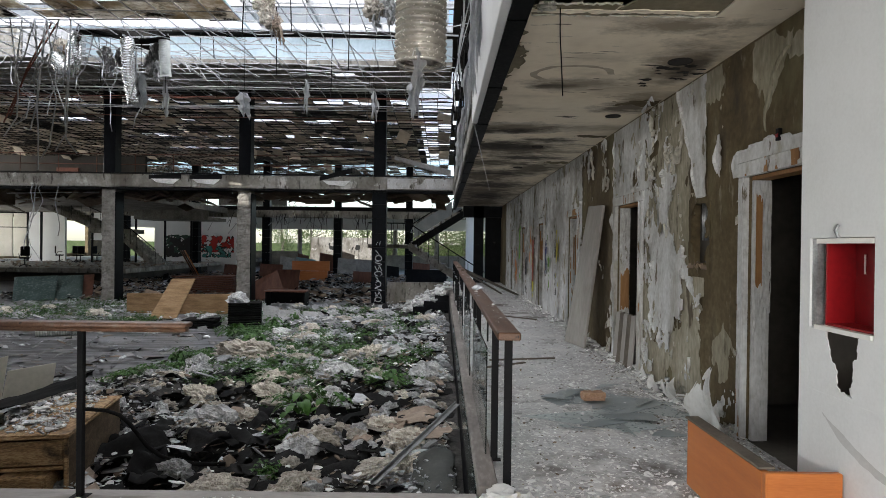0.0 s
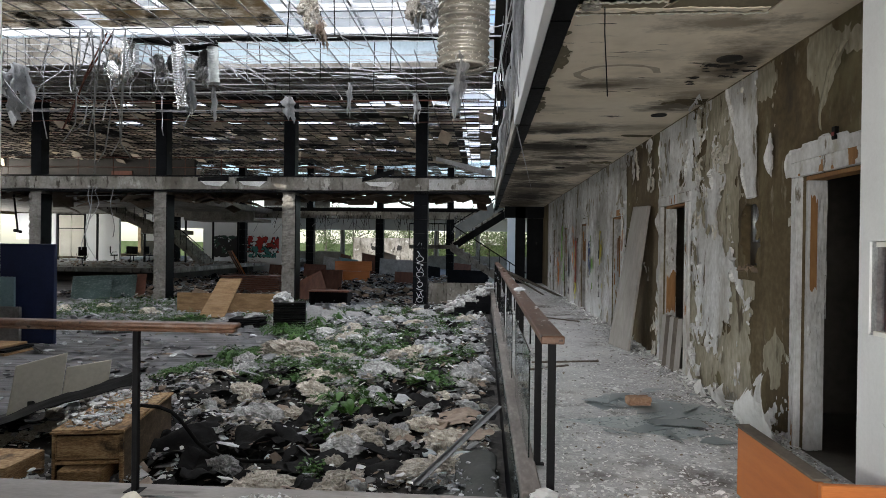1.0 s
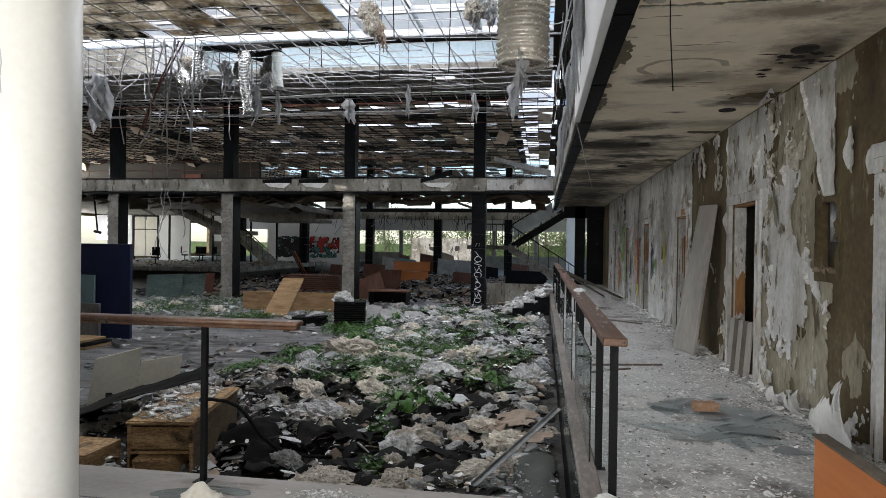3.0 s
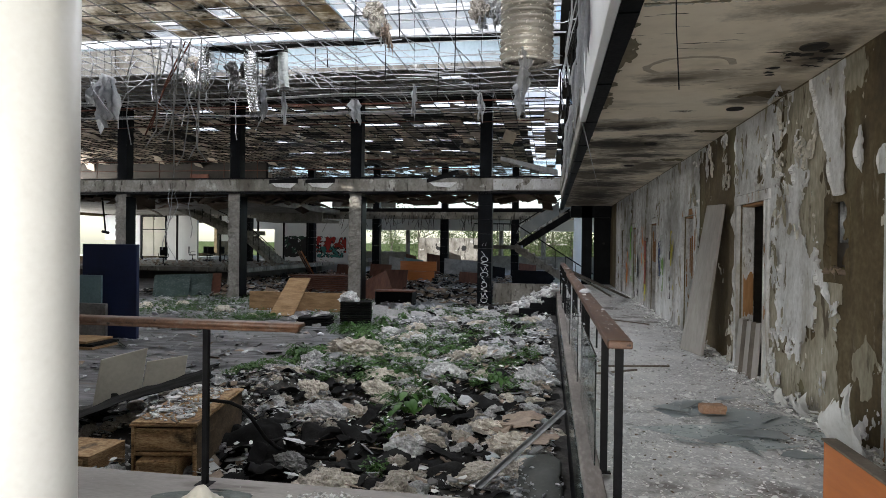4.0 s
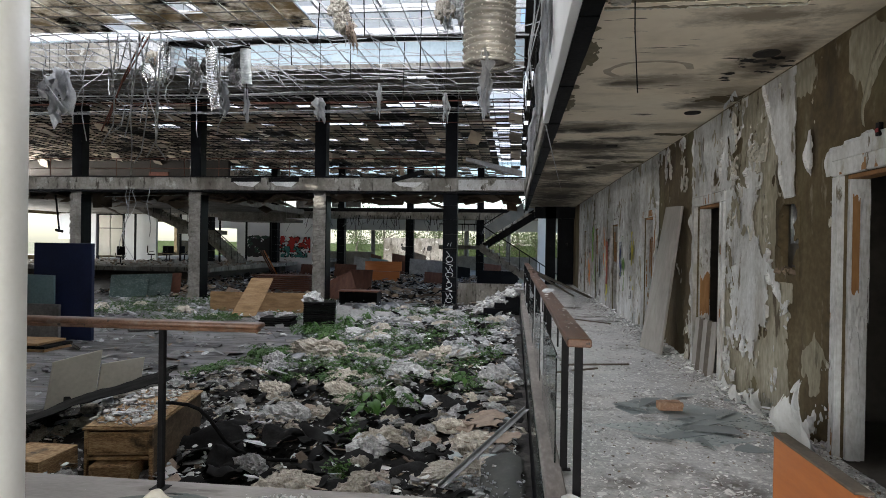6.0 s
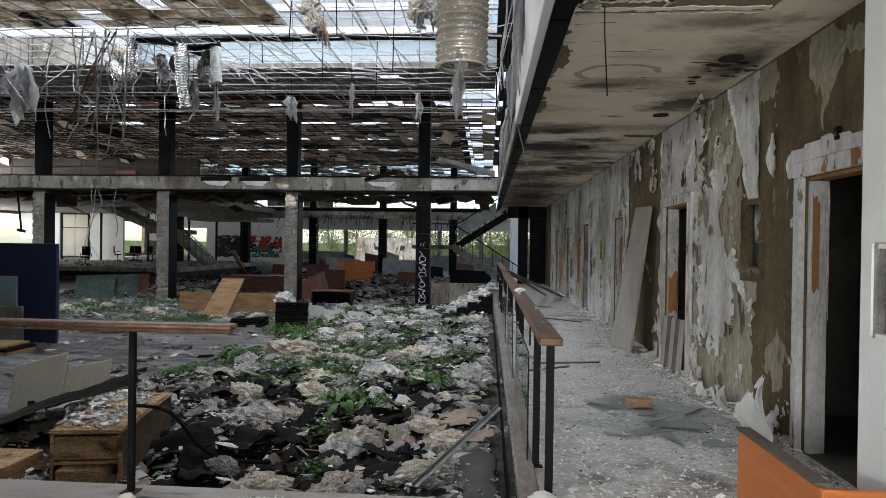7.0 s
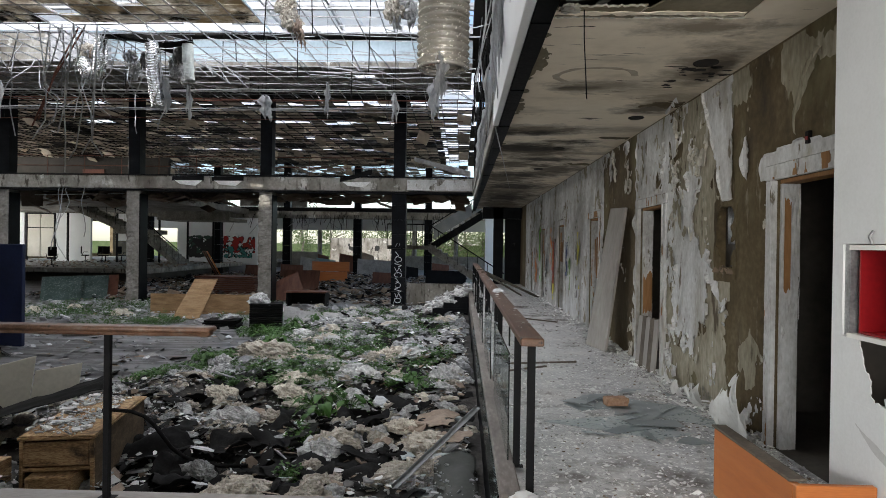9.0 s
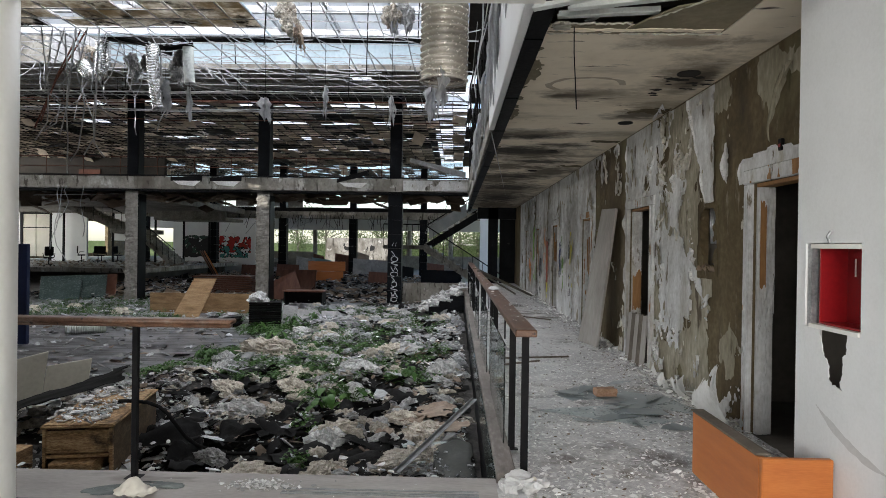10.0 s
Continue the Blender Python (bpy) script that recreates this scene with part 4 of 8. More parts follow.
for k in range(8):
    y = 6.4 + k * 1.9
    bar(bm, (-26.5, y, 8.28), (0.3, y, 8.28), 0.12, 0.2)
tagged(part("skylight_bars", bm, M["steel"]), "grey steel glazing bars of the roof", "skylight", "", "structure")
bm = bmesh.new()
for y in (10.5, 15.3):
    bar(bm, (-26.5, y, 7.9), (0.3, y, 7.9), 0.09, 0.12)
tagged(part("roof_purlins", bm, M["rust"]), "rusty red steel purlins under the roof", "beam", "", "structure")

# suspended ceiling: stained tiles over the near side, bare grid beyond
solid("ceiling_trim", M["curb"], [(-24.0, -4.95, 16.21, 16.23, 6.98, 7.02), (-4.95, -4.93, 4.3, 16.21, 6.97, 7.02)], "pale blue metal edge strip of the tiled ceiling", "trim")
P = 0.6
bm = bmesh.new()
for i in range(48):
    for j in range(20):
        x0, y0 = -4.95 - (i + 1) * P, 16.2 - (j + 1) * P
        if y0 < 4.0 or j == 0 or (j < 3 and 14 < i < 18):
            continue
        if rng.random() < 0.03:
            continue
        s = 0.02 * nz(x0, y0)
        box(bm, x0 + 0.012, x0 + P - 0.012, y0 + 0.012, y0 + P - 0.012, GRID_Z + 0.01 + s, GRID_Z + 0.03 + s)
pale = bmesh.new()
for i in range(32):
    x0 = -4.95 - (i + 1) * P
    if i not in (14, 15, 19, 23, 24, 28):
        box(pale, x0 + 0.012, x0 + P - 0.012, 15.612, 16.188, GRID_Z + 0.035, GRID_Z + 0.05)
tagged(part("ceiling_tiles_edge", pale, M["frost"]), "pale translucent tiles along the ceiling edge", "ceiling", "", "structure")
tagged(part("ceiling_tiles", bm, M["tile_stained"]), "brown-stained ceiling tiles in a metal grid", "ceiling", "", "structure")

bm = bmesh.new()


def sag(x, y):
    return GRID_Z - 0.12 * max(0, fbm(x * 0.25, y * 0.25, 1.0, 2)) - 0.01


for i in range(40):
    x = -4.95 + 5.4 - i * P
    y = 4.3
    while y < 23.2:
        if not (x > -4.9 and y > 8 and rng.random() < 0.1):
            bar(bm, (x, y, sag(x, y)), (x, y + 1.2, sag(x, y + 1.2)), 0.018, 0.03)
        y += 1.2
for j in range(32):
    y = 16.2 + 6.6 - j * P
    if y < 4.3:
        break
    x = 0.25
    while x > -24:
        if rng.random() > (0.12 if x > -4.9 else 0.03):
            bar(bm, (x, y, sag(x, y)), (x - 1.2, y, sag(x - 1.2, y)), 0.016, 0.026)
        x -= 1.2
tagged(part("ceiling_grid", bm, M["steel"]), "sagging bare steel grid of the lost ceiling", "ceiling", "", "structure")

bm = bmesh.new()
for i in range(58):
    for j in range(46):
        x0, y0 = 0.4 - (i + 1) * P, 23.4 + j * P
        if fbm(x0 * 0.45, y0 * 0.4, 2.0, 3) > 0.26 or rng.random() < (0.08 if x0 < -2.6 else (0.05, 0.5, 0.1, 0.16)[j % 4]) or (x0 > -6.5 and rng.random() < 0.12):
            continue
        s = 0.03 * nz(x0, y0)
        tip = rng.gauss(0, 22) if rng.random() < 0.13 else rng.gauss(0, 1.2)
        box(bm, 0.012, P - 0.012, 0.012, P - 0.012, 0, 0.02, pose(x0, y0, GRID_Z + s, tip, abs(tip) * 0.5, 0))
tagged(part("ceiling_upper", bm, M["tile_dark"]), "brown-grey upper ceiling with missing tiles", "ceiling", "", "structure")
bm = bmesh.new()
for i in range(58):
    x = 0.4 - i * P
    bar(bm, (x, 23.4, GRID_Z - 0.02), (x, 51, GRID_Z - 0.02), 0.024, 0.03)
for j in range(46):
    y = 23.4 + j * P
    bar(bm, (0.4, y, GRID_Z - 0.02), (-34, y, GRID_Z - 0.02), 0.024, 0.03)
tagged(part("ceiling_grid_upper", bm, M["black"]), "dark metal grid of the upper ceiling", "ceiling", "", "structure")

# ---- far parts of the hall ----
# dark colour here stands for the shade under the ledge
solid("wall_ledge_recess", M["shade_dark"], [(-34, -17.6, 34.2, 63.9, HALL_Z, -0.16)], "dark backing painted as the shade under the raised ledge", "wall")
solid("floor_ledge", M["concrete_light"], [(-34, -16.6, 33.0, 64, -0.16, 0.1)], "raised concrete ledge along the side of the hall", "floor", bevel=0.03)
solid("wall_marked", M["white_wall"], [(-21.6, -14.6, 47.0, 47.2, HALL_Z, 3.4)], "white wall covered with spray-paint marks", "wall")
solid("wall_far_low", M["concrete_light"], [(-13.8, -6.2, 66.0, 66.2, -1.0, 2.25)], "low pale concrete garden wall with faint marks", "wall")
solid("wall_low_concrete", M["concrete_light"], [(-2.0, 0.28, 23.6, 23.75, HALL_Z, 0.12)], "low pale concrete parapet", "wall")
solid("wall_side_panels", M["white_wall"], [(-34, -32.7, 43.5, 43.7, 1.6, 3.5), (-28.7, -26.2, 43.5, 43.7, 0.1, 3.5), (-24.4, -23.2, 43.5, 43.7, 1.6, 3.5), (-32.4, -31.0, 43.5, 43.7, 0.1, 3.5)],
      "white wall panels with sunlit gaps", "wall")
solid("wall_side_infill", M["beige_panel"], [(-30.8, -29.9, 43.55, 43.65, 0.4, 3.4), (-29.8, -28.9, 43.55, 43.65, 0.4, 2.4), (-29.8, -28.9, 43.55, 43.65, 2.48, 3.4)], "beige glazed infill in a dark frame", "wall")
solid("window_side_frame", M["black"], [(-30.95, -30.82, 43.5, 43.66, 0.1, 3.5), (-28.88, -28.75, 43.5, 43.66, 0.1, 3.5), (-30.8, -28.9, 43.5, 43.66, 3.42, 3.5), (-30.8, -28.9, 43.5, 43.54, 2.41, 2.47)], "thin dark window frame", "window")
# added blocks cover the sunlit ground where dark clutter lies
solid("wall_far_sill", M["concrete"], [(-6.5, 4.5, 58.0, 58.2, -1.0, 0.55), (-24.0, -13.7, 60.0, 60.2, -1.0, 0.8)], "low concrete blocks standing in for dark clutter at the far facade", "wall")
bm = bmesh.new()
for x in (-22.0, -14.0, -10.4, -4.6, -0.5, 3.5):
    tube(bm, [(x, 61.5, -1), (x, 61.5, 2.96)], 0.22, 10)
tagged(part("column_row_far", bm, M["concrete_light"]), "round white columns of the far facade", "column", "", "structure")

# ---- corridor things ----


def balustrade_long():
    t = thing("balustrade", "glass balustrade with red-brown wooden handrail and black posts", "balustrade", pose(0, 0, 0))
    bm = bmesh.new()
    y0 = 4.12
    for y1 in (8.4, 13.2, 17.6, 21.6):
        k = 0.012 * (1 if y1 % 1 > 0.5 else -1)
        box(bm, 0.418 + k, 0.563 + k, y0, y1 - 0.004, 0.935, 0.985, bevel=0.007)
        y0 = y1
    part("handrail", bm, M["rail_wood"], t, "chipped red-brown wooden handrail")
    posts = [(0.478, 4.16, 0.0, 0.05, 0.02)]
    for y in (4.62, 6.57, 7.25, 9.2, 9.9, 11.9, 12.6, 14.5, 15.2, 17.2, 17.9, 19.9, 20.6):
        posts.append((0.435, y, 0.02, 0.048, 0.024))
    for x, y, z, wx, wy in posts:
        bm = bmesh.new()
        box(bm, x - wx / 2, x + wx / 2, y - wy / 2, y + wy / 2, z, 0.935, bevel=0.002)
        box(bm, x - wx, x + wx, y - wy, y + wy, z, z + 0.008)
        p = part("post", bm, M["black"], t)
        bm = bmesh.new()
        tube(bm, [(x, y, 0.78), (x - 0.035, y + 0.005, 0.775), (x - 0.06, y + 0.01, 0.79)], 0.009, 6)
        part("clamp", bm, M["steel"], p)
    for y in (5.5, 8.2):
        bm = bmesh.new()
        box(bm, 0.44, 0.452, y - 0.02, y + 0.02, 0.72, 0.935)
        part("bracket", bm, M["black"], t)
    for y0, y1, x, top in ((4.1, 6.6, 0.275, 0.02), (6.63, 9.4, 0.275, 0.02), (9.45, 12.2, 0.275, 0.02), (4.66, 6.5, 0.375, 0.8), (7.3, 9.1, 0.375, 0.8), (9.95, 11.85, 0.375, 0.8), (15.25, 17.1, 0.375, 0.8)):
        bm = bmesh.new()
        box(bm, x, x + 0.01, y0, y1, -0.3 if x < 0.3 else 0.05, top)
        g = part("pane", bm, M["glass"], t, "dusty clear glass pane")
        g.visible_shadow = False
    return t


balustrade_long()


def balustrade_short():
    t = thing("balustrade", "red-brown wooden handrail on a thin black post at the landing edge", "balustrade", pose(0, 0, 0))
    bm = bmesh.new()
    box(bm, -8.9, -1.44, 3.9, 4.02, 1.012, 1.045, bevel=0.01)
    box(bm, -8.9, -1.46, 3.92, 4.0, 0.99, 1.012)
    part("handrail", bm, M["rail_wood"], t, "", True)
    for x in (-2.078, -5.2, -8.2):
        bm = bmesh.new()
        box(bm, x - 0.018, x + 0.018, 3.94, 3.976, 0, 0.992, bevel=0.003)
        box(bm, x - 0.05, x + 0.05, 3.91, 4.0, 0, 0.008)
        part("post", bm, M["black"], t)


balustrade_short()


def door_frame(i, a, b):
    d = tagged(new("door_%d" % i), "peeling white door frame round a dark opening", "door frame", "corridor doorways", "structure")
    X, w = WALL_X - 0.035, 0.12
    for y0, y1, z0, z1 in ((a - w, a - 0.002, 0, DOOR_H - 0.002), (b + 0.002, b + w, 0, DOOR_H - 0.002), (a - w - 0.02, b + w + 0.02, DOOR_H, DOOR_H + w)):
        bm = bmesh.new()
        box(bm, X, WALL_X + 0.02, y0, y1, z0, z1, bevel=0.008)
        cas = part("casing", bm, M["paint"], d)
        if i < 4:
            bm = bmesh.new()
            torn_skin(bm, lambda u, v: -0.4 + 0.8 * ragged(u * 1.5, v * 0.5, i * 9.0), y0 + 0.004, y1 - 0.004, z0 + 0.004, z1 - 0.004, 0.014, lambda u, v, q: (X - 0.001, u, v))
            thicken(bm, 0.002)
            part("bare_patch", bm, M["bare_wood"], cas, "bare wood where the paint has peeled off")
    for y0, y1 in ((a - 0.03, a - 0.004), (b + 0.004, b + 0.03)):
        bm = bmesh.new()
        box(bm, X - 0.012, X + 0.004, y0, y1, 0, DOOR_H - 0.004, bevel=0.004)
        part("bead", bm, M["paint"], d)
    for y0, y1 in ((a, a + 0.03), (b - 0.03, b)):
        bm = bmesh.new()
        box(bm, WALL_X + 0.022, WALL_X + 0.154, y0, y1, 0, DOOR_H - 0.032)
        lining = part("lining", bm, M["paint"], d)
        if y1 == b and i < 4:
            bm = bmesh.new()
            torn_skin(bm, lambda u, v: 0.05 + 0.9 * ragged(u * 5.0, v * 0.5, i * 7.0 + 2), WALL_X + 0.022, WALL_X + 0.154, 0.0, DOOR_H - 0.035, 0.012, lambda u, v, q: (u, y0 - 0.013 - 0.02 * abs(nz(u * 30, v * 6)), v))
            thicken(bm, 0.002)
            part("paint_coat", bm, M["paint"], lining, "curling strips of white paint")
        if i < 3:
            if y1 == b:
                zb, ht = ((1.3, 0.62), (0.7, 0.46))[i - 1]
                bm = bmesh.new()
                torn_skin(bm, lambda u, v: 0.16 - 0.5 * abs((v - zb - ht / 2) / ht) ** 3 * 2 + 0.16 * ragged(u * 9.0, v * 1.2, i * 4.0), WALL_X + 0.024, WALL_X + (0.075 if i == 1 else 0.15), zb - 0.12, zb + ht + 0.12, 0.01, lambda u, v, q: (u, y0 - 0.036, v))
                thicken(bm, 0.003)
                part("bare_wood", bm, M["bare_wood"], lining, "bare orange wood where the paint has split away")
            continue
        bm = bmesh.new()
        s = -0.006 if y1 == b else 0.006
        yy = (y0 if y1 == b else y1) + s
        for k in range(4):
            z = rng.uniform(0.3, 1.4)
            x0 = WALL_X + 0.026 + k * 0.03
            box(bm, x0, x0 + rng.uniform(0.014, 0.029), yy - 0.016, yy + 0.003, z, z + rng.uniform(0.3, 0.8))
        part("bare_wood", bm, M["bare_wood"], lining, "strips of bare orange wood under peeled paint")
    bm = bmesh.new()
    box(bm, WALL_X + 0.022, WALL_X + 0.154, a, b, DOOR_H - 0.03, DOOR_H - 0.001)
    part("head_lining", bm, M["bare_wood"], d)
    return d


for i, (a, b) in enumerate(DOORS):
    door_frame(i + 1, a, b)


def sheet_thing(name, label, category, verts, thick, mat, group=""):
    """A flat board from its four corners, with thickness and eased edges."""
    v = [Vector(p) for p in verts]
    nrm = (v[1] - v[0]).cross(v[3] - v[0]).normalized() * thick
    bm = bmesh.new()
    lo = [bm.verts.new(p) for p in v]
    hi = [bm.verts.new(p + nrm) for p in v]
    bm.faces.new(lo[::-1])
    bm.faces.new(hi)
    n = len(v)
    for k in range(n):
        bm.faces.new((lo[k], lo[(k + 1) % n], hi[(k + 1) % n], hi[k]))
    bmesh.ops.bevel(bm, geom=bm.edges[:], offset=min(0.006, thick * 0.3), segments=1, affect="EDGES")
    return tagged(part(name, bm, mat), label, category, group)


# door leaf leaning between two doorways
sheet_thing("door_leaf", "grey-beige door leaf leaning against the peeling wall", "door", [(2.08, 10.3, 0.0), (2.22, 9.58, 0.0), (2.45, 9.42, 2.14), (2.42, 10.2, 2.17)], 0.04, M["board_grey"])
b = thing("board", "striped brown and grey board leaning on the door jamb", "board", pose(0, 0, 0))
for k, mt in enumerate((M["board_grey"], M["wood_dark"], M["board_grey"], M["wood_dark"], M["board_grey"])):
    f0, f1 = k / 5, (k + 1) / 5
    xa, xb, y0, y1 = 2.36 + 0.06 * f0, 2.36 + 0.06 * f1, 8.62 - 0.62 * f0, 8.62 - 0.62 * f1
    bm = bmesh.new()
    vs = [bm.verts.new(p) for p in ((xa, y0, 0.0), (xb, y1, 0.0), (xb + 0.05, y1, 0.68), (xa + 0.05, y0, 0.66), (xa + 0.02, y0, 0.0), (xb + 0.02, y1, 0.0), (xb + 0.07, y1, 0.68), (xa + 0.07, y0, 0.66))]
    for f in ((0, 1, 2, 3), (7, 6, 5, 4), (0, 4, 5, 1), (1, 5, 6, 2), (2, 6, 7, 3), (3, 7, 4, 0)):
        bm.faces.new([vs[i] for i in f])
    part("strip", bm, mt, b)


def rough_block(sx, sy, sz, seed, cuts=5, amp=0.01):
    bm = bmesh.new()
    box(bm, -sx / 2, sx / 2, -sy / 2, sy / 2, 0, sz)
    bmesh.ops.subdivide_edges(bm, edges=bm.edges[:], cuts=cuts, use_grid_fill=True)
    for v in bm.verts:
        v.co += Vector((nz(v.co.x * 30 + seed, v.co.y * 30, v.co.z * 30), nz(v.co.x * 30, v.co.y * 30 + seed, v.co.z * 30), nz(v.co.x * 30, v.co.y * 30, v.co.z * 30 + seed) * (1 if v.co.z > 0.01 else 0))) * amp
    return bm


br = tagged(part("brick", rough_block(0.21, 0.12, 0.075, 3.1, 4, 0.012), M["brick"]), "orange clay brick lying on broken glass", "brick")
br.matrix_world = pose(1.55, 6.36, 0.029, 0, 0, 8)

# broken glass sheets on the floor
shard_rng = random.Random(21)
for k in range(30):
    cx, cy = (shard_rng.uniform(1.0, 2.25), shard_rng.uniform(5.3, 6.9)) if k > 4 else ((1.75, 5.85), (1.5, 6.45), (1.98, 6.2), (1.45, 5.75), (1.75, 6.25))[k]
    r = shard_rng.uniform(0.06, 0.3) if k > 4 else shard_rng.uniform(0.42, 0.55)
    angs = sorted(shard_rng.uniform(0, 6.28) for _ in range(shard_rng.choice((3, 4, 4, 5))))
    z = 0.0015 + 0.0011 * k
    pts = [(cx + r * math.cos(a) * shard_rng.uniform(0.8, 1.3), cy + 0.8 * r * math.sin(a) * shard_rng.uniform(0.8, 1.3), z) for a in angs]
    bm = bmesh.new()
    lo = [bm.verts.new(p) for p in pts]
    hi = [bm.verts.new((p[0], p[1], p[2] + 0.003)) for p in pts]
    bm.faces.new(lo[::-1])
    bm.faces.new(hi)
    for j in range(len(pts)):
        bm.faces.new((lo[j], lo[(j + 1) % len(pts)], hi[(j + 1) % len(pts)], hi[j]))
    tagged(part("glass_shard", bm, M["slab_glass"] if k in (0, 3) or k % 3 == 2 else M["pale_glass"]), "grey-green sheet of broken glass on the floor", "glass shard", "broken glass on the floor")


crng = random.Random(5)


def torn_flake(size, seed, bend, mat):
    """A ragged, bent scrap of paint, standing on its lower edge."""
    bm = bmesh.new()
    r = random.Random(seed)
    sx, sy = r.uniform(0.6, 1.0), r.uniform(0.8, 1.2)

    def f(u, v):
        return 0.8 - math.hypot(u / sx, (v - 0.5) / (0.62 * sy)) + 0.45 * fbm(u * 1.7 + seed, v * 1.7, seed, 4) + 0.5 * shard(u * 1.6 + seed, v * 1.6, seed)

    torn_skin(bm, f, -1.2, 1.2, -0.1, 1.4, 0.075, lambda u, v, a: (-bend * math.sin(2.2 * v + 0.6 * u) * size - 0.2 * size * u * u * bend, u * size * 0.5, max(0.0, v * size)))
    thicken(bm, 0.003)
    return bm


for k in range(34):
    y = crng.choice((5.35, 5.5, 5.7, 5.95, 6.2, 6.5, 6.75, 6.95, 7.15, 7.4, 9.1, 10.3, 11.2, 12.7)) + crng.uniform(-0.1, 0.1)
    sz = crng.uniform(0.1, 0.26) if y < 7.5 else crng.uniform(0.08, 0.2)
    if k < 3:
        y, sz = ((5.48, 0.42), (5.68, 0.3), (5.37, 0.5))[k]
    o = tagged(part("paint_scrap", torn_flake(sz, k * 1.37 + 2, crng.uniform(0.1, 0.45), M["paint"]), M["scrap"]), "torn white scrap of paint at the foot of the wall", "paint scrap", "fallen paint scraps")
    o.matrix_world = pose(2.47 - crng.uniform(0.0, 0.12) - 0.1 * sz, y, 0.0, 0, crng.uniform(-5, 12) if k < 20 else -crng.uniform(30, 75), crng.uniform(-25, 25))
# pipes in the wall cavity
for y in (6.1, 6.17):
    bm = bmesh.new()
    tube(bm, [(2.545, y, 1.6), (2.54, y, 1.8), (2.545, y + 0.01, 1.96)], 0.022, 10)
    tagged(part("pipe", bm, M["steel"], None, "", True), "grey pipe end in the broken wall cavity", "pipe", "pipes in the wall")
bm = bmesh.new()
for k in range(26):
    s = rng.uniform(0.015, 0.05)
    box(bm, -s, s, -s, s, 0, s, pose(2.52 + rng.uniform(-0.01, 0.03), rng.uniform(5.97, 6.36), 1.302 + rng.uniform(0, 0.04), rng.uniform(0, 40), rng.uniform(0, 40), rng.uniform(0, 90)))
tagged(part("plaster_crumbs", bm, M["debris_brown"]), "brown plaster crumbs in the wall cavity", "debris", "", "stuff")

# torn and mouldy spots in the ceiling
for k, (x, y, rx, ry, mt) in enumerate(((2.3, 7.35, 0.26, 0.13, "plaster"), (2.25, 9.5, 0.22, 0.1, "plaster"), (2.3, 12.4, 0.28, 0.14, "plaster"))):
    bm = bmesh.new()
    torn_skin(bm, lambda u, v: 1 - math.hypot((u - x) / rx, (v - y) / ry) + 0.9 * fbm(u * 7, v * 7, k * 3.0, 3), x - 1.5 * rx, min(2.49, x + 1.5 * rx), y - 1.6 * ry, y + 1.6 * ry, 0.025, lambda u, v, a: (u, v, CEIL_Z - 0.004))
    thicken(bm, 0.002)
    tagged(part("torn_patch", bm, M[mt]), "ragged dark hole torn in the ceiling plaster", "plaster hole", "torn ceiling spots")
sr2 = random.Random(14)
for k in range(16):
    x, y, q = sr2.uniform(1.98, 2.44), sr2.uniform(5.75, 6.6), sr2.uniform(0.012, 0.045)
    bm = bmesh.new()
    torn_skin(bm, lambda u, v: 1 - math.hypot((u - x) / (q * 1.6), (v - y) / q) + 0.9 * fbm(u * 30, v * 30, k * 3.0, 3), x - 2.6 * q, x + 2.6 * q, y - 2 * q, y + 2 * q, 0.012, lambda u, v, a: (min(u, 2.49), v, CEIL_Z - 0.004))
    thicken(bm, 0.002)
    tagged(part("mould_speck", bm, M["dark_roof"]), "small black mould speck in the damp ceiling", "mould", "ceiling mould specks")
# plaster teeth hanging where the ceiling meets the wall
for k in range(9):
    y, q = 7.0 + 0.085 * k, sr2.uniform(0.03, 0.08)
    bm = bmesh.new()
    bm.faces.new([bm.verts.new(p) for p in ((2.3 + 0.015 * k, y, CEIL_Z - 0.002), (2.31 + 0.015 * k, y + 0.09, CEIL_Z - 0.002), (2.33 + 0.012 * k, y + 0.04 + sr2.uniform(-0.03, 0.03), CEIL_Z - q))])
    thicken(bm, 0.004)
    tagged(part("plaster_flap", bm, M["paint"]), "pale torn plaster tooth hanging from the ceiling", "plaster flap", "ceiling plaster flaps")
# pale broken lip along the ceiling opening
bm = bmesh.new()
torn_skin(bm, lambda u, v: 0.03 - abs(v - 4.575 + 0.02 * nz(u * 3, 2.0)) + 0.02 * fbm(u * 14, v * 14, 3.0, 3), 0.63, 1.95, 4.5, 4.65, 0.012, lambda u, v, a: (u, v, CEIL_Z - 0.012 - 0.01 * abs(nz(u * 12, v * 12))))
thicken(bm, 0.006)
tagged(part("ceiling_lip", bm, M["ceil"]), "broken pale plasterboard lip along the ceiling opening", "plasterboard", "", "structure")
# old junction box over the first doorway with a curl of torn tape
jb = thing("junction_box", "small dark junction box with a red core on the bare plaster", "junction box", pose(0, 0, 0))
bm = bmesh.new()
box(bm, 2.47, 2.5, 4.755, 4.8, 2.31, 2.4, bevel=0.004)
part("body", bm, M["black"], jb)
bm = bmesh.new()
box(bm, 2.466, 2.47, 4.762, 4.793, 2.335, 2.36)
part("core", bm, M["red"], jb)
bm = bmesh.new()
rows = []
for i in range(14):
    u = i / 13
    c = Vector((2.475 - 0.05 * math.sin(u * 3.1), 4.62 + 0.3 * u ** 0.8 + 0.02 * math.sin(u * 9), 2.95 - 0.55 * u))
    rows.append([bm.verts.new(c), bm.verts.new(c + Vector((-0.004, 0.05 - 0.03 * u, 0.02)))])
for p, q in zip(rows, rows[1:]):
    bm.faces.new((p[0], p[1], q[1], q[0]))
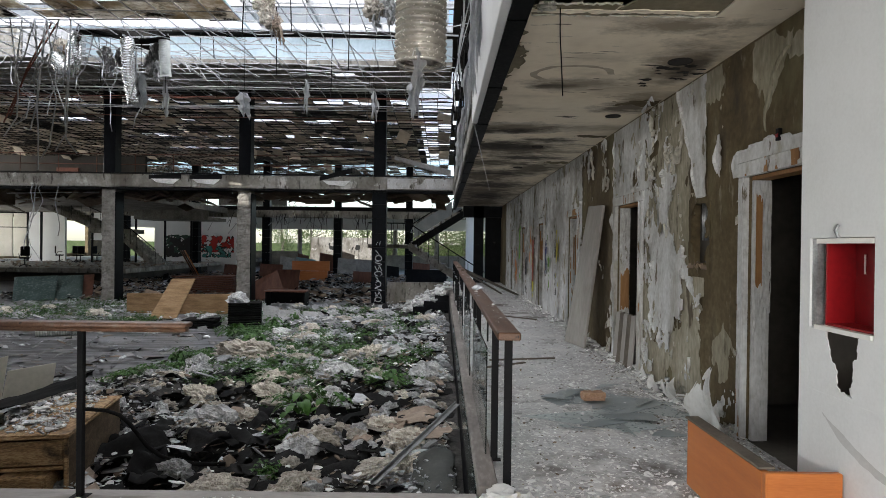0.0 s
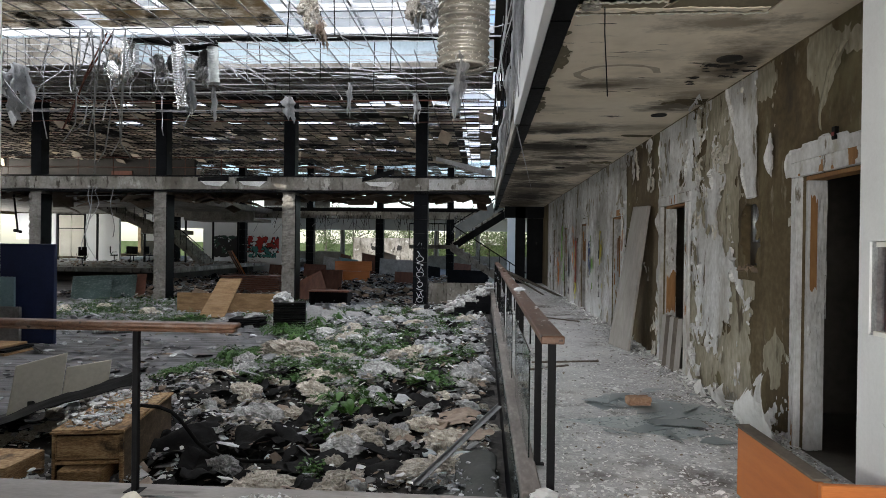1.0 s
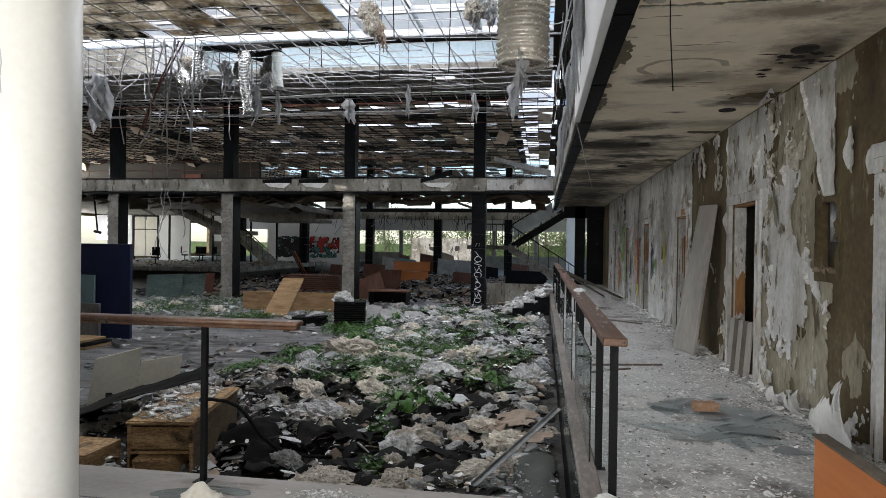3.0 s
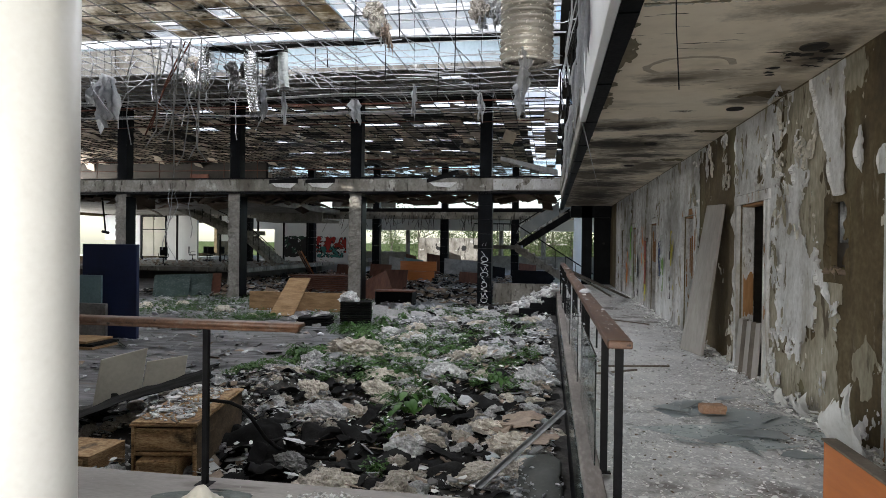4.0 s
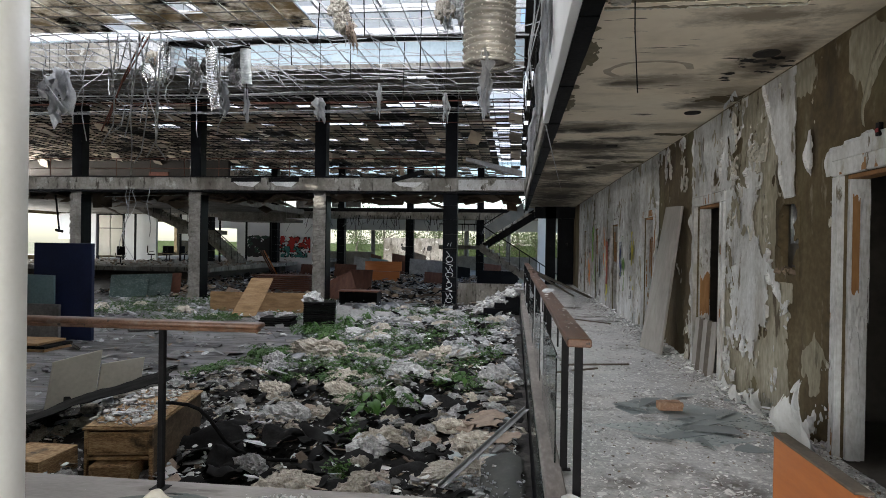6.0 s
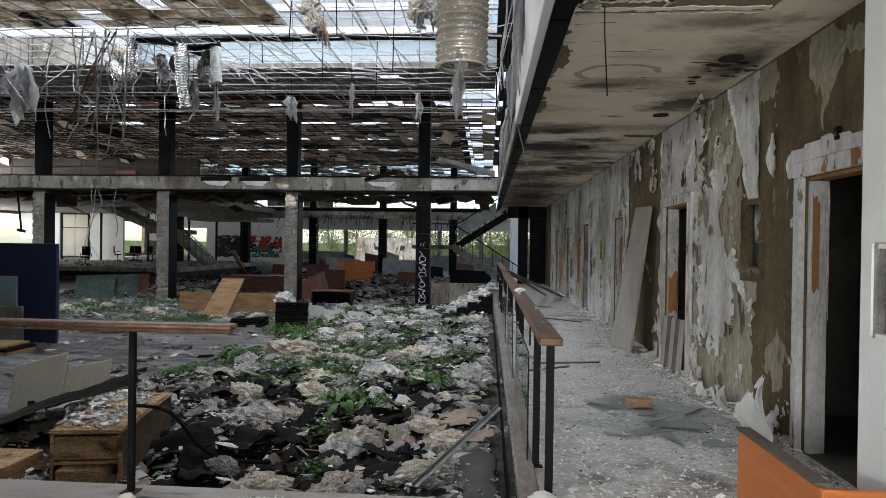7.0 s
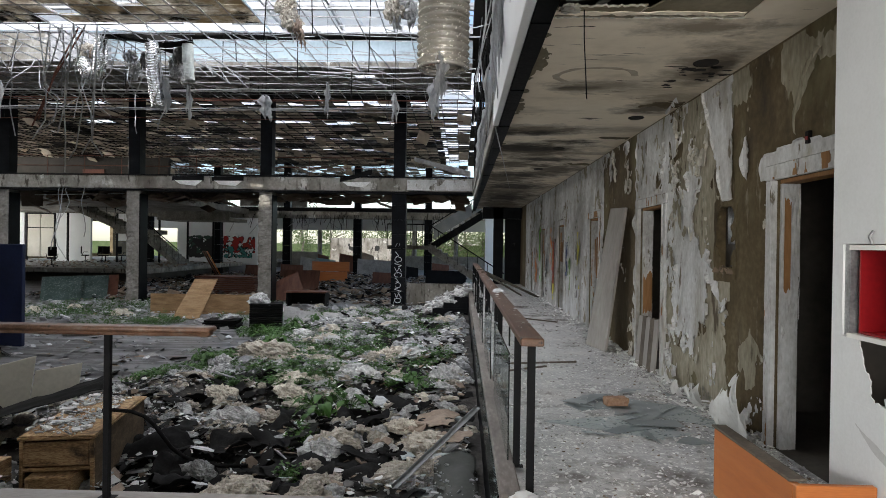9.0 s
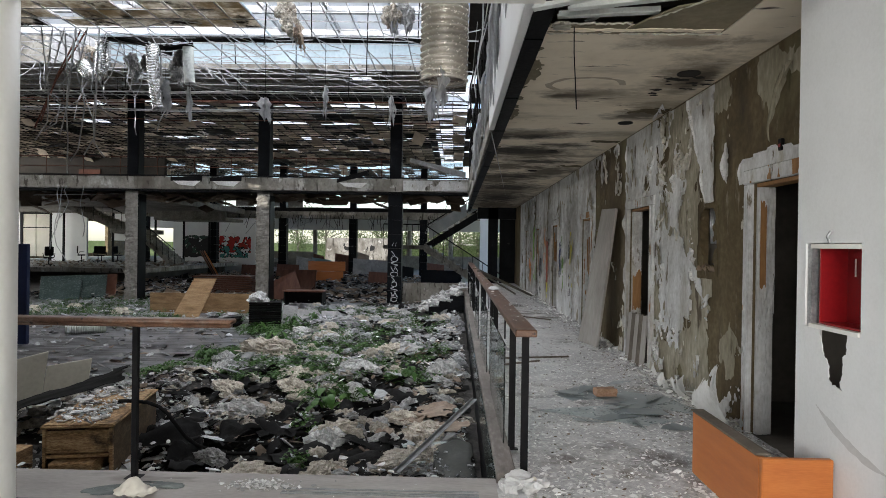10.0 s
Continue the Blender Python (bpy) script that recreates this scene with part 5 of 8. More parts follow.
thicken(bm, 0.003)
tagged(part("torn_strip", bm, M["skim"], None, "", True), "curled strip of torn lining hanging on the bare plaster", "lining strip")
# scuff on the pier
bm = bmesh.new()
torn_skin(bm, lambda u, v: 0.024 - abs((v - 0.545) - 0.35 * (u - 3.22) - 0.5 * (u - 3.22) ** 2) + 0.008 * fbm(u * 9, v * 9, 2.0, 3) - 0.02 * max(0, abs(u - 3.2) - 0.16) * 8, 2.9, 3.55, 0.4, 0.8, 0.012, lambda u, v, a: (PIER_X - 0.002, u, v))
tagged(part("scuff_mark", bm, M["scuff"]), "dark scuff smeared across the white pier", "scuff mark", "", "structure")

# hose box in the pier
hb = thing("fire_box", "recessed red steel fire box with broken white surround", "fire box", pose(0, 0, 0))
bm = bmesh.new()
X = PIER_X
box(bm, X + 0.18, X + 0.19, 3.15, 3.53, 1.13, 1.56)
box(bm, X + 0.03, X + 0.18, 3.15, 3.16, 1.13, 1.56)
box(bm, X + 0.03, X + 0.18, 3.52, 3.53, 1.13, 1.56)
box(bm, X + 0.03, X + 0.18, 3.16, 3.52, 1.13, 1.14)
part("body", bm, M["red"], hb)
bm = bmesh.new()
box(bm, X - 0.004, X + 0.03, 3.125, 3.56, 1.555, 1.58)
part("frame", bm, M["frame_white"], hb, "pale sheet-steel frame")
bm = bmesh.new()
box(bm, X - 0.012, X + 0.03, 3.125, 3.56, 1.105, 1.128)
part("frame", bm, M["frame_white"], hb, "pale sheet-steel frame")
bm = bmesh.new()
box(bm, X + 0.01, X + 0.05, 3.57, 3.615, 1.115, 1.58)
part("stud", bm, M["steel"], hb, "grey galvanised stud")
bm = bmesh.new()
tube(bm, [(X - 0.004, 3.38, 1.585), (X - 0.02, 3.38, 1.62), (X - 0.004, 3.375, 1.65)], 0.008, 6)
part("hook", bm, M["steel"], hb)
bm = bmesh.new()
box(bm, X + 0.174, X + 0.179, 3.44, 3.448, 1.4, 1.5)
part("mark", bm, M["frame_white"], hb)
# orange veneered counter
oc = thing("counter_panel", "low orange veneered counter panel with brown edge", "counter", pose(0, 0, 0))
bm = bmesh.new()
box(bm, 1.65, 1.69, 3.34, 4.27, 0, 0.42, bevel=0.004)
part("side_panel", bm, M["wood_orange"], oc)
bm = bmesh.new()
box(bm, 1.65, 2.03, 3.30, 3.34, 0, 0.425, bevel=0.006)
part("front_panel", bm, M["wood_orange"], oc)
bm = bmesh.new()
box(bm, 1.642, 1.73, 3.36, 4.29, 0.422, 0.436, bevel=0.003)
part("top_edge", bm, M["wood_dark"], oc, "worn brown top edge")

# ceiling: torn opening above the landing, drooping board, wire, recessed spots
# near-black panel gives the void its shade by colour
solid("ceiling_void", M["dark_roof"], [(0.61, WALL_X, 2.7, 4.9, 3.45, 3.5)], "dark panel painted as the shade above the torn ceiling", "ceiling")
sheet_thing("ceiling_board", "torn plasterboard drooping from the ceiling opening", "plasterboard", [(1.22, 4.66, 3.16), (1.33, 4.39, 3.158), (1.46, 4.14, 3.155), (1.7, 4.02, 3.155), (1.8, 3.73, 3.16), (1.975, 3.73, 3.165), (1.97, 4.66, 3.165)], 0.014, M["tan_board"])
sheet_thing("ceiling_board", "torn strip of plasterboard in the ceiling opening", "plasterboard", [(0.66, 4.66, 3.16), (0.70, 4.46, 3.158), (0.92, 4.5, 3.152), (1.25, 4.44, 3.155), (1.205, 4.66, 3.15)], 0.014, M["tan_board"])
for k, (p, q) in enumerate((((0.46, 3.86, 3.03), (1.5, 3.46, 3.09)), ((0.75, 4.25, 3.18), (1.9, 3.95, 3.2)), ((0.705, 4.42, 3.19), (1.4, 4.34, 3.2)), ((0.98, 4.7, 3.26), (1.12, 4.25, 3.26)))):
    bm = bmesh.new()
    bar(bm, p, q, 0.06, 0.012)
    for side in (-0.03, 0.03):
        bar(bm, Vector(p) + Vector((0, side, 0.014)), Vector(q) + Vector((0, side, 0.014)), 0.004, 0.035)
    tagged(part("ceiling_channel", bm, M["channel"]), "pale steel channel hanging in the ceiling void", "steel channel", "ceiling channels")
bm = bmesh.new()
bar(bm, (0.64, 4.3, 3.4), (2.4, 4.1, 3.4), 0.14, 0.09)
tagged(part("void_beam", bm, M["rust"]), "rusty red steel beam in the ceiling void", "beam", "", "structure")
er = random.Random(5)
for x0, x1, y0, y1 in ((0.66, 1.2, 4.66, 4.66), (1.21, 1.97, 4.66, 4.67), (0.7, 1.24, 4.47, 4.45), (1.36, 1.78, 4.36, 3.76)):
    bm = bmesh.new()
    n = 26
    tube(bm, [(x0 + (x1 - x0) * i / n, y0 + (y1 - y0) * i / n + er.gauss(0, 0.006), 3.157 + er.gauss(0, 0.003)) for i in range(n + 1)], 0.007, 5)
    tagged(part("torn_edge", bm, M["flake"]), "torn pale paper edge of the plasterboard", "plaster edge", "torn board edges")
for k in range(9):
    o = tagged(part("plaster_crumb", rough_block(0.05, 0.035, 0.02, k * 2.9, 3, 0.012), M["flake"]), "crumbled plaster round the wire's hole", "plaster", "plaster crumbs")
    o.matrix_world = pose(0.72 + 0.03 * (k % 3) + er.uniform(-0.015, 0.015), 4.44 + 0.05 * (k // 3), 3.142, 0, 0, er.uniform(0, 360))
for cy, hw, hx in ((5.75, 0.5, 0.19), (7.55, 0.35, 0.15)):
    bm = bmesh.new()
    torn_skin(bm, lambda u, v: 0.8 - math.hypot(u, v) + 0.4 * fbm(u * 2.5, v * 2.5 + cy, 3.0, 3), 0.0, 1.2, -1.1, 1.1, 0.06, lambda u, v, a: (0.617 + hx * u, cy + hw * v, CEIL_Z - 0.004))
    thicken(bm, 0.002)
    tagged(part("bare_patch", bm, M["tan_board"]), "ragged bare patch along the ceiling edge", "plaster patch", "bare ceiling patches")
bm = bmesh.new()
torn_skin(bm, lambda u, v: 0.07 + 0.05 * nz(u * 3, v * 3, 8.0) - abs(math.hypot(u, v) - 0.8 - 0.08 * nz(u * 2, v * 2, 2.0)) - (0.1 if u > 0.5 and v > 0 else 0), -1.1, 1.1, -1.1, 1.1, 0.03, lambda u, v, a: (1.28 + 0.46 * u, 6.2 + 0.34 * v, CEIL_Z - 0.002))
tagged(part("ceiling_ring", bm, M["mould_ring"]), "ring-shaped dried water stain on the ceiling", "stain", "", "structure")
bm = bmesh.new()
tube(bm, [(0.84, 4.52, 3.165), (0.842, 4.52, 2.97), (0.852, 4.51, 2.76), (0.863, 4.51, 2.55)], 0.0042, 6)
tagged(part("wire", bm, M["black"], None, "", True), "thin black wire hanging from the ceiling", "wire")
for x, y, r in ((2.13, 5.75, 0.1), (2.17, 8.05, 0.09), (1.6, 10.5, 0.09), (1.6, 13.2, 0.09)):
    s = thing("recessed_spot", "dark disc painted as an empty downlight hole, with stained rim", "downlight", pose(x, y, CEIL_Z), "ceiling spots")
    bm = bmesh.new()
    bmesh.ops.create_cone(bm, cap_ends=True, segments=24, radius1=r, radius2=r, depth=0.003, matrix=pose(0, 0, -0.006))
    # flat dark disc below the ceiling stands in for the hole's shade
    part("hole", bm, M["dark_roof"], s)
    bm = bmesh.new()
    tube(bm, [(r * math.cos(a), r * math.sin(a), -0.006) for a in np.linspace(0, 2 * math.pi, 25)], 0.007, 6, False)
    part("rim", bm, M["dark_roof"], s)

# hanging flakes along the ceiling's outer edge and broken patch
for k in range(26):
    y = 4.6 + k * 0.42 + rng.uniform(-0.1, 0.1)
    bm = bmesh.new()
    w = rng.uniform(0.05, 0.16)
    n = 7
    vs = [bm.verts.new((0.615 + (0.02 + 0.1 * w / 0.16 * abs(math.sin(3.14 * i / (n - 1)))) * rng.uniform(0.6, 1.3), y + w * (i / (n - 1) - 0.5) * 2, CEIL_Z - 0.003)) for i in range(n)]
    vs += [bm.verts.new((0.613, y + w, CEIL_Z - 0.003)), bm.verts.new((0.613, y - w, CEIL_Z - 0.003))]
    bm.faces.new(vs)
    thicken(bm, 0.002)
    tagged(part("bare_patch", bm, M["tan_board"]), "ragged bare patch along the ceiling edge", "plaster patch", "bare ceiling patches")


# ---- gallery railing above the fascia ----
gr = thing("gallery_railing", "dark steel railing of the upper gallery", "railing", pose(0, 0, 0))
bm = bmesh.new()
bar(bm, (0.44, 2.9, 5.0), (0.44, 22.2, 5.0), 0.06, 0.04)
part("handrail", bm, M["black"], gr)
for k in range(17):
    bm = bmesh.new()
    y = 3.4 + k * 1.15
    box(bm, 0.42, 0.45, y - 0.015, y + 0.015, SLAB1 + 0.02, 5.0)
    part("post", bm, M["black"], gr)


def film(bm, top, length, width, seed, n=10, m=5):
    """A hanging, creased and torn strip of thin film with ragged sides and foot."""
    n, m = max(n, 16), max(m, 9)
    rows = []
    for i in range(n):
        u = i / (n - 1)
        row = []
        for j in range(m):
            v = j / (m - 1) - 0.5
            w = width * (0.35 + 0.65 * min(1.0, u * 4) - 0.35 * u + 0.55 * nz(u * 5, seed * 1.7, 3 if v > 0 else 8))
            hang = u * length * (1 + 0.5 * nz(v * 4.5, seed) + 0.25 * nz(v * 13, seed + 4))
            row.append(bm.verts.new(Vector(top) + Vector((v * w + 0.3 * width * nz(u * 2.5, seed), width * (0.35 * math.sin(v * 9 + seed + 2 * u) + 0.4 * nz(v * 6, u * 5, seed)), -hang))))
        rows.append(row)
    for a, b2 in zip(rows, rows[1:]):
        for j in range(m - 1):
            if nz(rows.index(a) * 0.6, j * 0.9, seed * 3.3) < 0.6:
                bm.faces.new((a[j], a[j + 1], b2[j + 1], b2[j]))
    bmesh.ops.delete(bm, geom=[v for v in bm.verts if not v.link_faces], context="VERTS")
    thicken(bm, 0.002)
    return bm


for k, (x, y, z, ln, w) in enumerate(((0.36, 6.2, 4.3, 1.0, 0.12), (0.36, 7.0, 4.0, 0.8, 0.1), (0.37, 8.3, 3.9, 0.8, 0.12), (0.34, 5.2, 4.3, 0.7, 0.14), (0.38, 10.5, 3.8, 0.8, 0.2), (0.38, 12.5, 3.75, 0.7, 0.2))):
    tagged(part("plastic_film", film(bmesh.new(), (x, y, z), ln, w, k * 3.1), M["plastic"], None, "", True), "torn pale plastic film hanging beside the fascia", "plastic film", "hanging films")
for k in range(7):
    x, y, z = 0.44, 5.0 + k * 0.9, 5.0
    pts = [(x, y, z)]
    for i in range(7):
        z -= rng.uniform(0.15, 0.35)
        x = max(0.2, x - 0.05) + rng.uniform(-0.03, 0.03)
        pts.append((x, y + rng.uniform(-0.05, 0.05), z))
    bm = bmesh.new()
    tube(bm, pts, 0.008, 5)
    tagged(part("cable", bm, M["plastic"] if k % 2 else M["black"], None, "", True), "loose cable dangling beside the gallery edge", "cable", "loose cables")


def flex_duct(name, pts, r, label, mat, pitch=0.06, wob=0.0, depth=0.07):
    """A corrugated flexible duct along a smooth path."""
    P0 = [Vector(p) for p in pts]
    dense = []
    for a, b2 in zip(P0, P0[1:]):
        n = max(2, int((b2 - a).length / (pitch / 8)))
        dense += [a.lerp(b2, i / n) for i in range(n)]
    dense.append(P0[-1])
    for _ in range(220):
        dense = [dense[0]] + [(dense[i - 1] + dense[i] * 2 + dense[i + 1]) / 4 for i in range(1, len(dense) - 1)] + [dense[-1]]
    s, rad = 0.0, []
    for i, p in enumerate(dense):
        if i:
            s += (p - dense[i - 1]).length
        rad.append(r * (1 + depth * (1 - 2 * abs(math.sin(math.pi * s / pitch)) ** 1.5)))
    bm = bmesh.new()
    tube(bm, dense, rad, 28, False)
    for v in bm.verts:
        k = wob * nz(v.co.x * 9, v.co.y * 9, v.co.z * 9)
        v.co += Vector((k, k * 0.6, k))
    thicken(bm, 0.004)
    if name != "flexible_duct":
        return tagged(part(name, bm, mat, None, "", True), label, "duct", "flexible ducts")
    t = thing(name, label, "duct", pose(0, 0, 0), "flexible ducts")
    part("hose", bm, mat, t, "", True)
    end, ax = dense[-1], (dense[-1] - dense[-3]).normalized()
    side = ax.orthogonal().normalized()
    bm = bmesh.new()
    tube(bm, [end - ax * 0.01 + (side * math.cos(a) + ax.cross(side) * math.sin(a)) * r * 1.03 for a in np.linspace(0, 2 * math.pi, 33)], 0.005, 6, False)
    part("end_ring", bm, M["steel"], t, "bare wire ring at the open end")
    return t


flex_duct("flexible_duct", [(-0.1, 4.4, 8.22), (-0.1, 4.4, 4.0), (-0.105, 4.4, 2.71)], 0.155, "wide ribbed foil duct hanging open-ended", M["foil"], 0.044, 0.0015, 0.1)
tagged(part("plastic_film", film(bmesh.new(), (-0.11, 4.248, 2.78), 0.3, 0.1, 4.4), M["plastic"], None, "", True), "torn lining hanging from the duct mouth", "plastic film", "hanging films")

# things on the landing floor
bm = bmesh.new()
torn_skin(bm, lambda u, v: 0.3 - math.hypot(u * 0.7, v) + 0.18 * shard(u * 3, v * 3, 2.0), -0.6, 0.6, -0.5, 0.5, 0.03, lambda u, v, a: (u, v, 0.012 + 0.12 * abs(fbm(u * 3.5, v * 3.5, 4.0, 3)) * min(1.0, max(0.0, a) * 6)))
thicken(bm, 0.003)
tagged(part("cloth_scrap", bm, M["lino_pale"], None, "", True), "grey-green folded sheet at the landing edge", "sheet").matrix_world = pose(-2.02, 3.76, 0.004, 0, 0, 12) @ Matrix.Diagonal((0.62, 0.3, 0.3, 1))
bm = bmesh.new()
torn_skin(bm, lambda u, v: 0.85 - math.hypot(u, v) + 0.22 * nz(u * 2.2, v * 2.2, 3.0), -1.1, 1.1, -1.1, 1.1, 0.07,
          lambda u, v, a: (-1.93 + 0.15 * u, 3.68 + 0.1 * v, 0.02 + 0.085 * math.exp(-5.0 * (u + 0.15) ** 2 - 3.0 * (v - 0.1) ** 2) + 0.02 * abs(nz(u * 4, v * 2, 6.0))))
thicken(bm, 0.003)
tagged(part("paper_cone", bm, M["wool_cream_sheet"], None, "", True), "crumpled cream sheet peaked like a cone at the landing edge", "paper")
bm = bmesh.new()
for dy in (3.735, 3.765, 3.81):
    box(bm, -1.06, 0.16, dy, dy + 0.012, 0.005, 0.011)
tagged(part("floor_track", bm, M["old_zinc"]), "thin dull metal track set in the stone edge", "track", "", "structure")
chips("edge_crumbs", "white plaster crumbs heaped on the stone edge", 420, lambda r: (-1.22 + r.gauss(0, 0.1), 3.85 + r.gauss(0, 0.04), 0.006 + abs(r.gauss(0, 0.008))), (0.006, 0.03), M["debris_light"], 73, 0.3)
for k, (x, y, sz) in enumerate(((0.42, 3.93, 0.14), (0.50, 3.97, 0.12), (0.35, 3.88, 0.09))):
    bm = bmesh.new()
    torn_skin(bm, lambda u, v: 0.8 - max(abs(u), abs(v)) + 0.3 * shard(u * 2 + k, v * 2, k * 2.0), -1.1, 1.1, -1.1, 1.1, 0.08, lambda u, v, a: (x + 0.5 * sz * u, y + 0.4 * sz * v, 0.02 + 0.35 * sz * abs(fbm(u * 1.4 + k, v * 1.4, k * 4.0, 3))))
    thicken(bm, 0.002)
    tagged(part("paper_scrap", bm, M["scrap"] if k % 2 == 0 else M["wool_cream_sheet"]), "crumpled pale paper at the balustrade foot", "paper", "paper scraps")
for k, (x, y, s) in enumerate(((0.42, 3.95, 0.1), (0.5, 3.88, 0.07), (0.35, 3.9, 0.08), (0.44, 4.02, 0.09), (0.56, 3.95, 0.06))):
    o = tagged(part("plaster_lump", rough_block(s * 1.6, s, s * 0.6, k * 3.3, 3, 0.03), M["debris_light"]), "pale lump of plaster on the floor", "plaster lump", "plaster lumps")
    o.matrix_world = pose(x, y, 0.0, 0, 0, k * 50)

# a long plank slid off the handrail down to the wall foot, and a pale board left on the rail
bm = bmesh.new()
bar(bm, (0.47, 15.0, 1.0), (2.4, 19.4, 0.02), 0.12, 0.025)
tagged(part("plank", bm, M["wood_dark"]), "long grey plank sloping from the handrail to the wall foot", "plank")
bm = bmesh.new()
bar(bm, (0.49, 13.6, 1.0), (1.9, 19.6, 0.05), 0.05, 0.03)
tagged(part("plank", bm, M["wood_dark"]), "thin grey batten sloping from the handrail to the floor", "plank")
bm = bmesh.new()
torn_skin(bm, lambda u, v: 0.36 - math.hypot(u * 0.9, v * 1.6) + 0.12 * shard(u * 3, v * 3, 7.0), -0.5, 0.5, -0.4, 0.4, 0.05, lambda u, v, a: (0.5 + v * 0.3, 8.1 + u * 0.7, 0.992 + 0.03 * abs(nz(u * 4, v * 4))))
thicken(bm, 0.006)
tagged(part("plaster_sheet", bm, M["slab_chip"]), "broken pale plaster sheet lying on the wooden handrail", "plaster")
chips("rail_chips", "pale plaster chips lying on the handrail", 70, lambda r: (r.uniform(0.43, 0.54), 4.6 + 13 * r.random() ** 1.5, 0.986), (0.006, 0.035), M["debris_light"], 36, 0.2)

# strips of wood lying further down the corridor
for k, (p, q) in enumerate((((0.62, 8.0, 0.012), (1.15, 8.35, 0.012)), ((0.7, 8.5, 0.012), (1.6, 8.7, 0.012)), ((0.9, 14, 0.03), (2.0, 13.0, 0.03)))):
    bm = bmesh.new()
    bar(bm, p, q, 0.03 if k < 2 else 0.06, 0.02)
    tagged(part("wood_strip", bm, M["wood_dark"]), "thin grey wooden strip lying in the corridor", "wood strip", "wood strips")


def corridor_spot(r):
    edge = r.random() < 0.45
    x = 2.48 - abs(r.gauss(0, 0.25)) if edge else r.uniform(0.45, 2.45)
    y = 3.0 + 21 * r.random() ** 2.4
    return max(x, 0.45), y, 0.0


chips("paint_flakes", "white paint flakes scattered over the corridor floor", 26000, corridor_spot, (0.003, 0.028), M["debris_light"], 31, 0.12)


def flake_spot(r):
    """Large flakes lie in drifts, thickest towards the wall."""
    while True:
        x, y, z = corridor_spot(r)
        if nz(x * 1.6, y * 1.1, 21.0) > 0.02 or x > 2.2 or r.random() < 0.2:
            return x, y, z


chips("paint_flakes_large", "larger white paint flakes lying in drifts on the corridor floor", 9500, flake_spot, (0.008, 0.058), M["debris_light"], 38, 0.06)
chips("paint_flakes_near", "white paint flakes strewn thickly before the orange panel", 5200, lambda r: (r.uniform(0.5, 2.4), 3.0 + 5.5 * r.random() ** 1.2, 0.0), (0.004, 0.034), M["scrap"], 39, 0.08)
chips("plaster_grit", "brown and grey plaster grit on the corridor floor", 4000, corridor_spot, (0.004, 0.024), M["debris_brown"], 32, 0.3)


def landing_spot(r):
    return r.uniform(-6, 2.0), 4.0 - abs(r.gauss(0, 0.5)), 0.0


chips("landing_grit", "pale grit along the landing edge", 700, landing_spot, (0.004, 0.025), M["debris_light"], 33, 0.2)


def wall_foot_spot(r):
    return 2.5 - abs(r.gauss(0, 0.1)), r.uniform(5.2, 22), abs(r.gauss(0, 0.02))


chips("wall_foot_debris", "fallen plaster and paint along the wall foot", 1500, wall_foot_spot, (0.01, 0.08), M["debris_light"], 34, 0.3)
# ---- hall: rubble ----


def smooth(a, b, x):
    t = min(1.0, max(0.0, (x - a) / (b - a)))
    return t * t * (3 - 2 * t)


def heap(x, y):
    """Height of the rubble over the hall floor."""
    left = smooth(-5.6 + 0.35 * (y - 10) * (1 if y < 14 else 0.4), -3.6 + 0.2 * (y - 10) * (1 if y < 14 else 0.3), x + 0.5 * nz(y * 0.5, 3))
    back = 1 - smooth(18, 23, y)
    near = 0.35 + 0.65 * smooth(5.0, 9.0, y)
    h = left * (0.25 + 0.75 * back) * (0.16 + 0.12 * fbm(x * 0.7, y * 0.7, 4.0, 4)) * near
    h += left * 0.05 * fbm(x * 3, y * 3, 1.0, 3)
    return max(0.0, h)


bm = bmesh.new()
NX, NY = 110, 230
verts = [[bm.verts.new((-8 + 8.27 * i / NX, 4.07 + 19.3 * j / NY, HALL_Z + 0.004 + heap(-8 + 8.27 * i / NX, 4.07 + 19.3 * j / NY))) for j in range(NY + 1)] for i in range(NX + 1)]
for i in range(NX):
    for j in range(NY):
        q = (verts[i][j], verts[i + 1][j], verts[i + 1][j + 1], verts[i][j + 1])
        if max(v.co.z for v in q) > HALL_Z + 0.012:
            bm.faces.new(q)
bmesh.ops.delete(bm, geom=[v for v in bm.verts if not v.link_faces], context="VERTS")
tagged(part("rubble_bed", bm, M["soil"], None, "", True), "dark earthy bed of rubble and rotten felt", "rubble", "", "stuff")


def on_heap(x, y):
    return HALL_Z + heap(x, y)


def heap_spot(r):
    for _ in range(50):
        x, y = r.uniform(-6.4, 0.15), 4.3 + 17.5 * r.random()
        if heap(x, y) > 0.05 and not (y > 18.0 and x > -1.5):
            return x, y
    return -1.0, 9.0


def lump_mesh(name, seed, mat, flat, foot=-0.08, fine=4):
    bm = bmesh.new()
    bmesh.ops.create_icosphere(bm, subdivisions=fine, radius=0.5)
    for v in bm.verts:
        p = v.co.normalized()
        k = 0.78 + 0.26 * nz(p.x * 1.3 + seed, p.y * 1.3, p.z * 1.3) + 0.16 * nz(p.x * 2.8 + seed, p.y * 2.8, p.z * 2.8)
        for f, a in ((2.2, 0.18), (4.6, 0.3), (9.0, 0.24)):
            k += a * (0.45 - noise.voronoi(Vector((p.x * f + seed, p.y * f, p.z * f)))[0][0])
        k += 0.07 * nz(p.x * 22, p.y * 22, p.z * 22 + seed)
        v.co = Vector((p.x * k, p.y * k * 0.8, max(foot, p.z * k * flat)))
    return mesh_of(name, bm, mat, False)


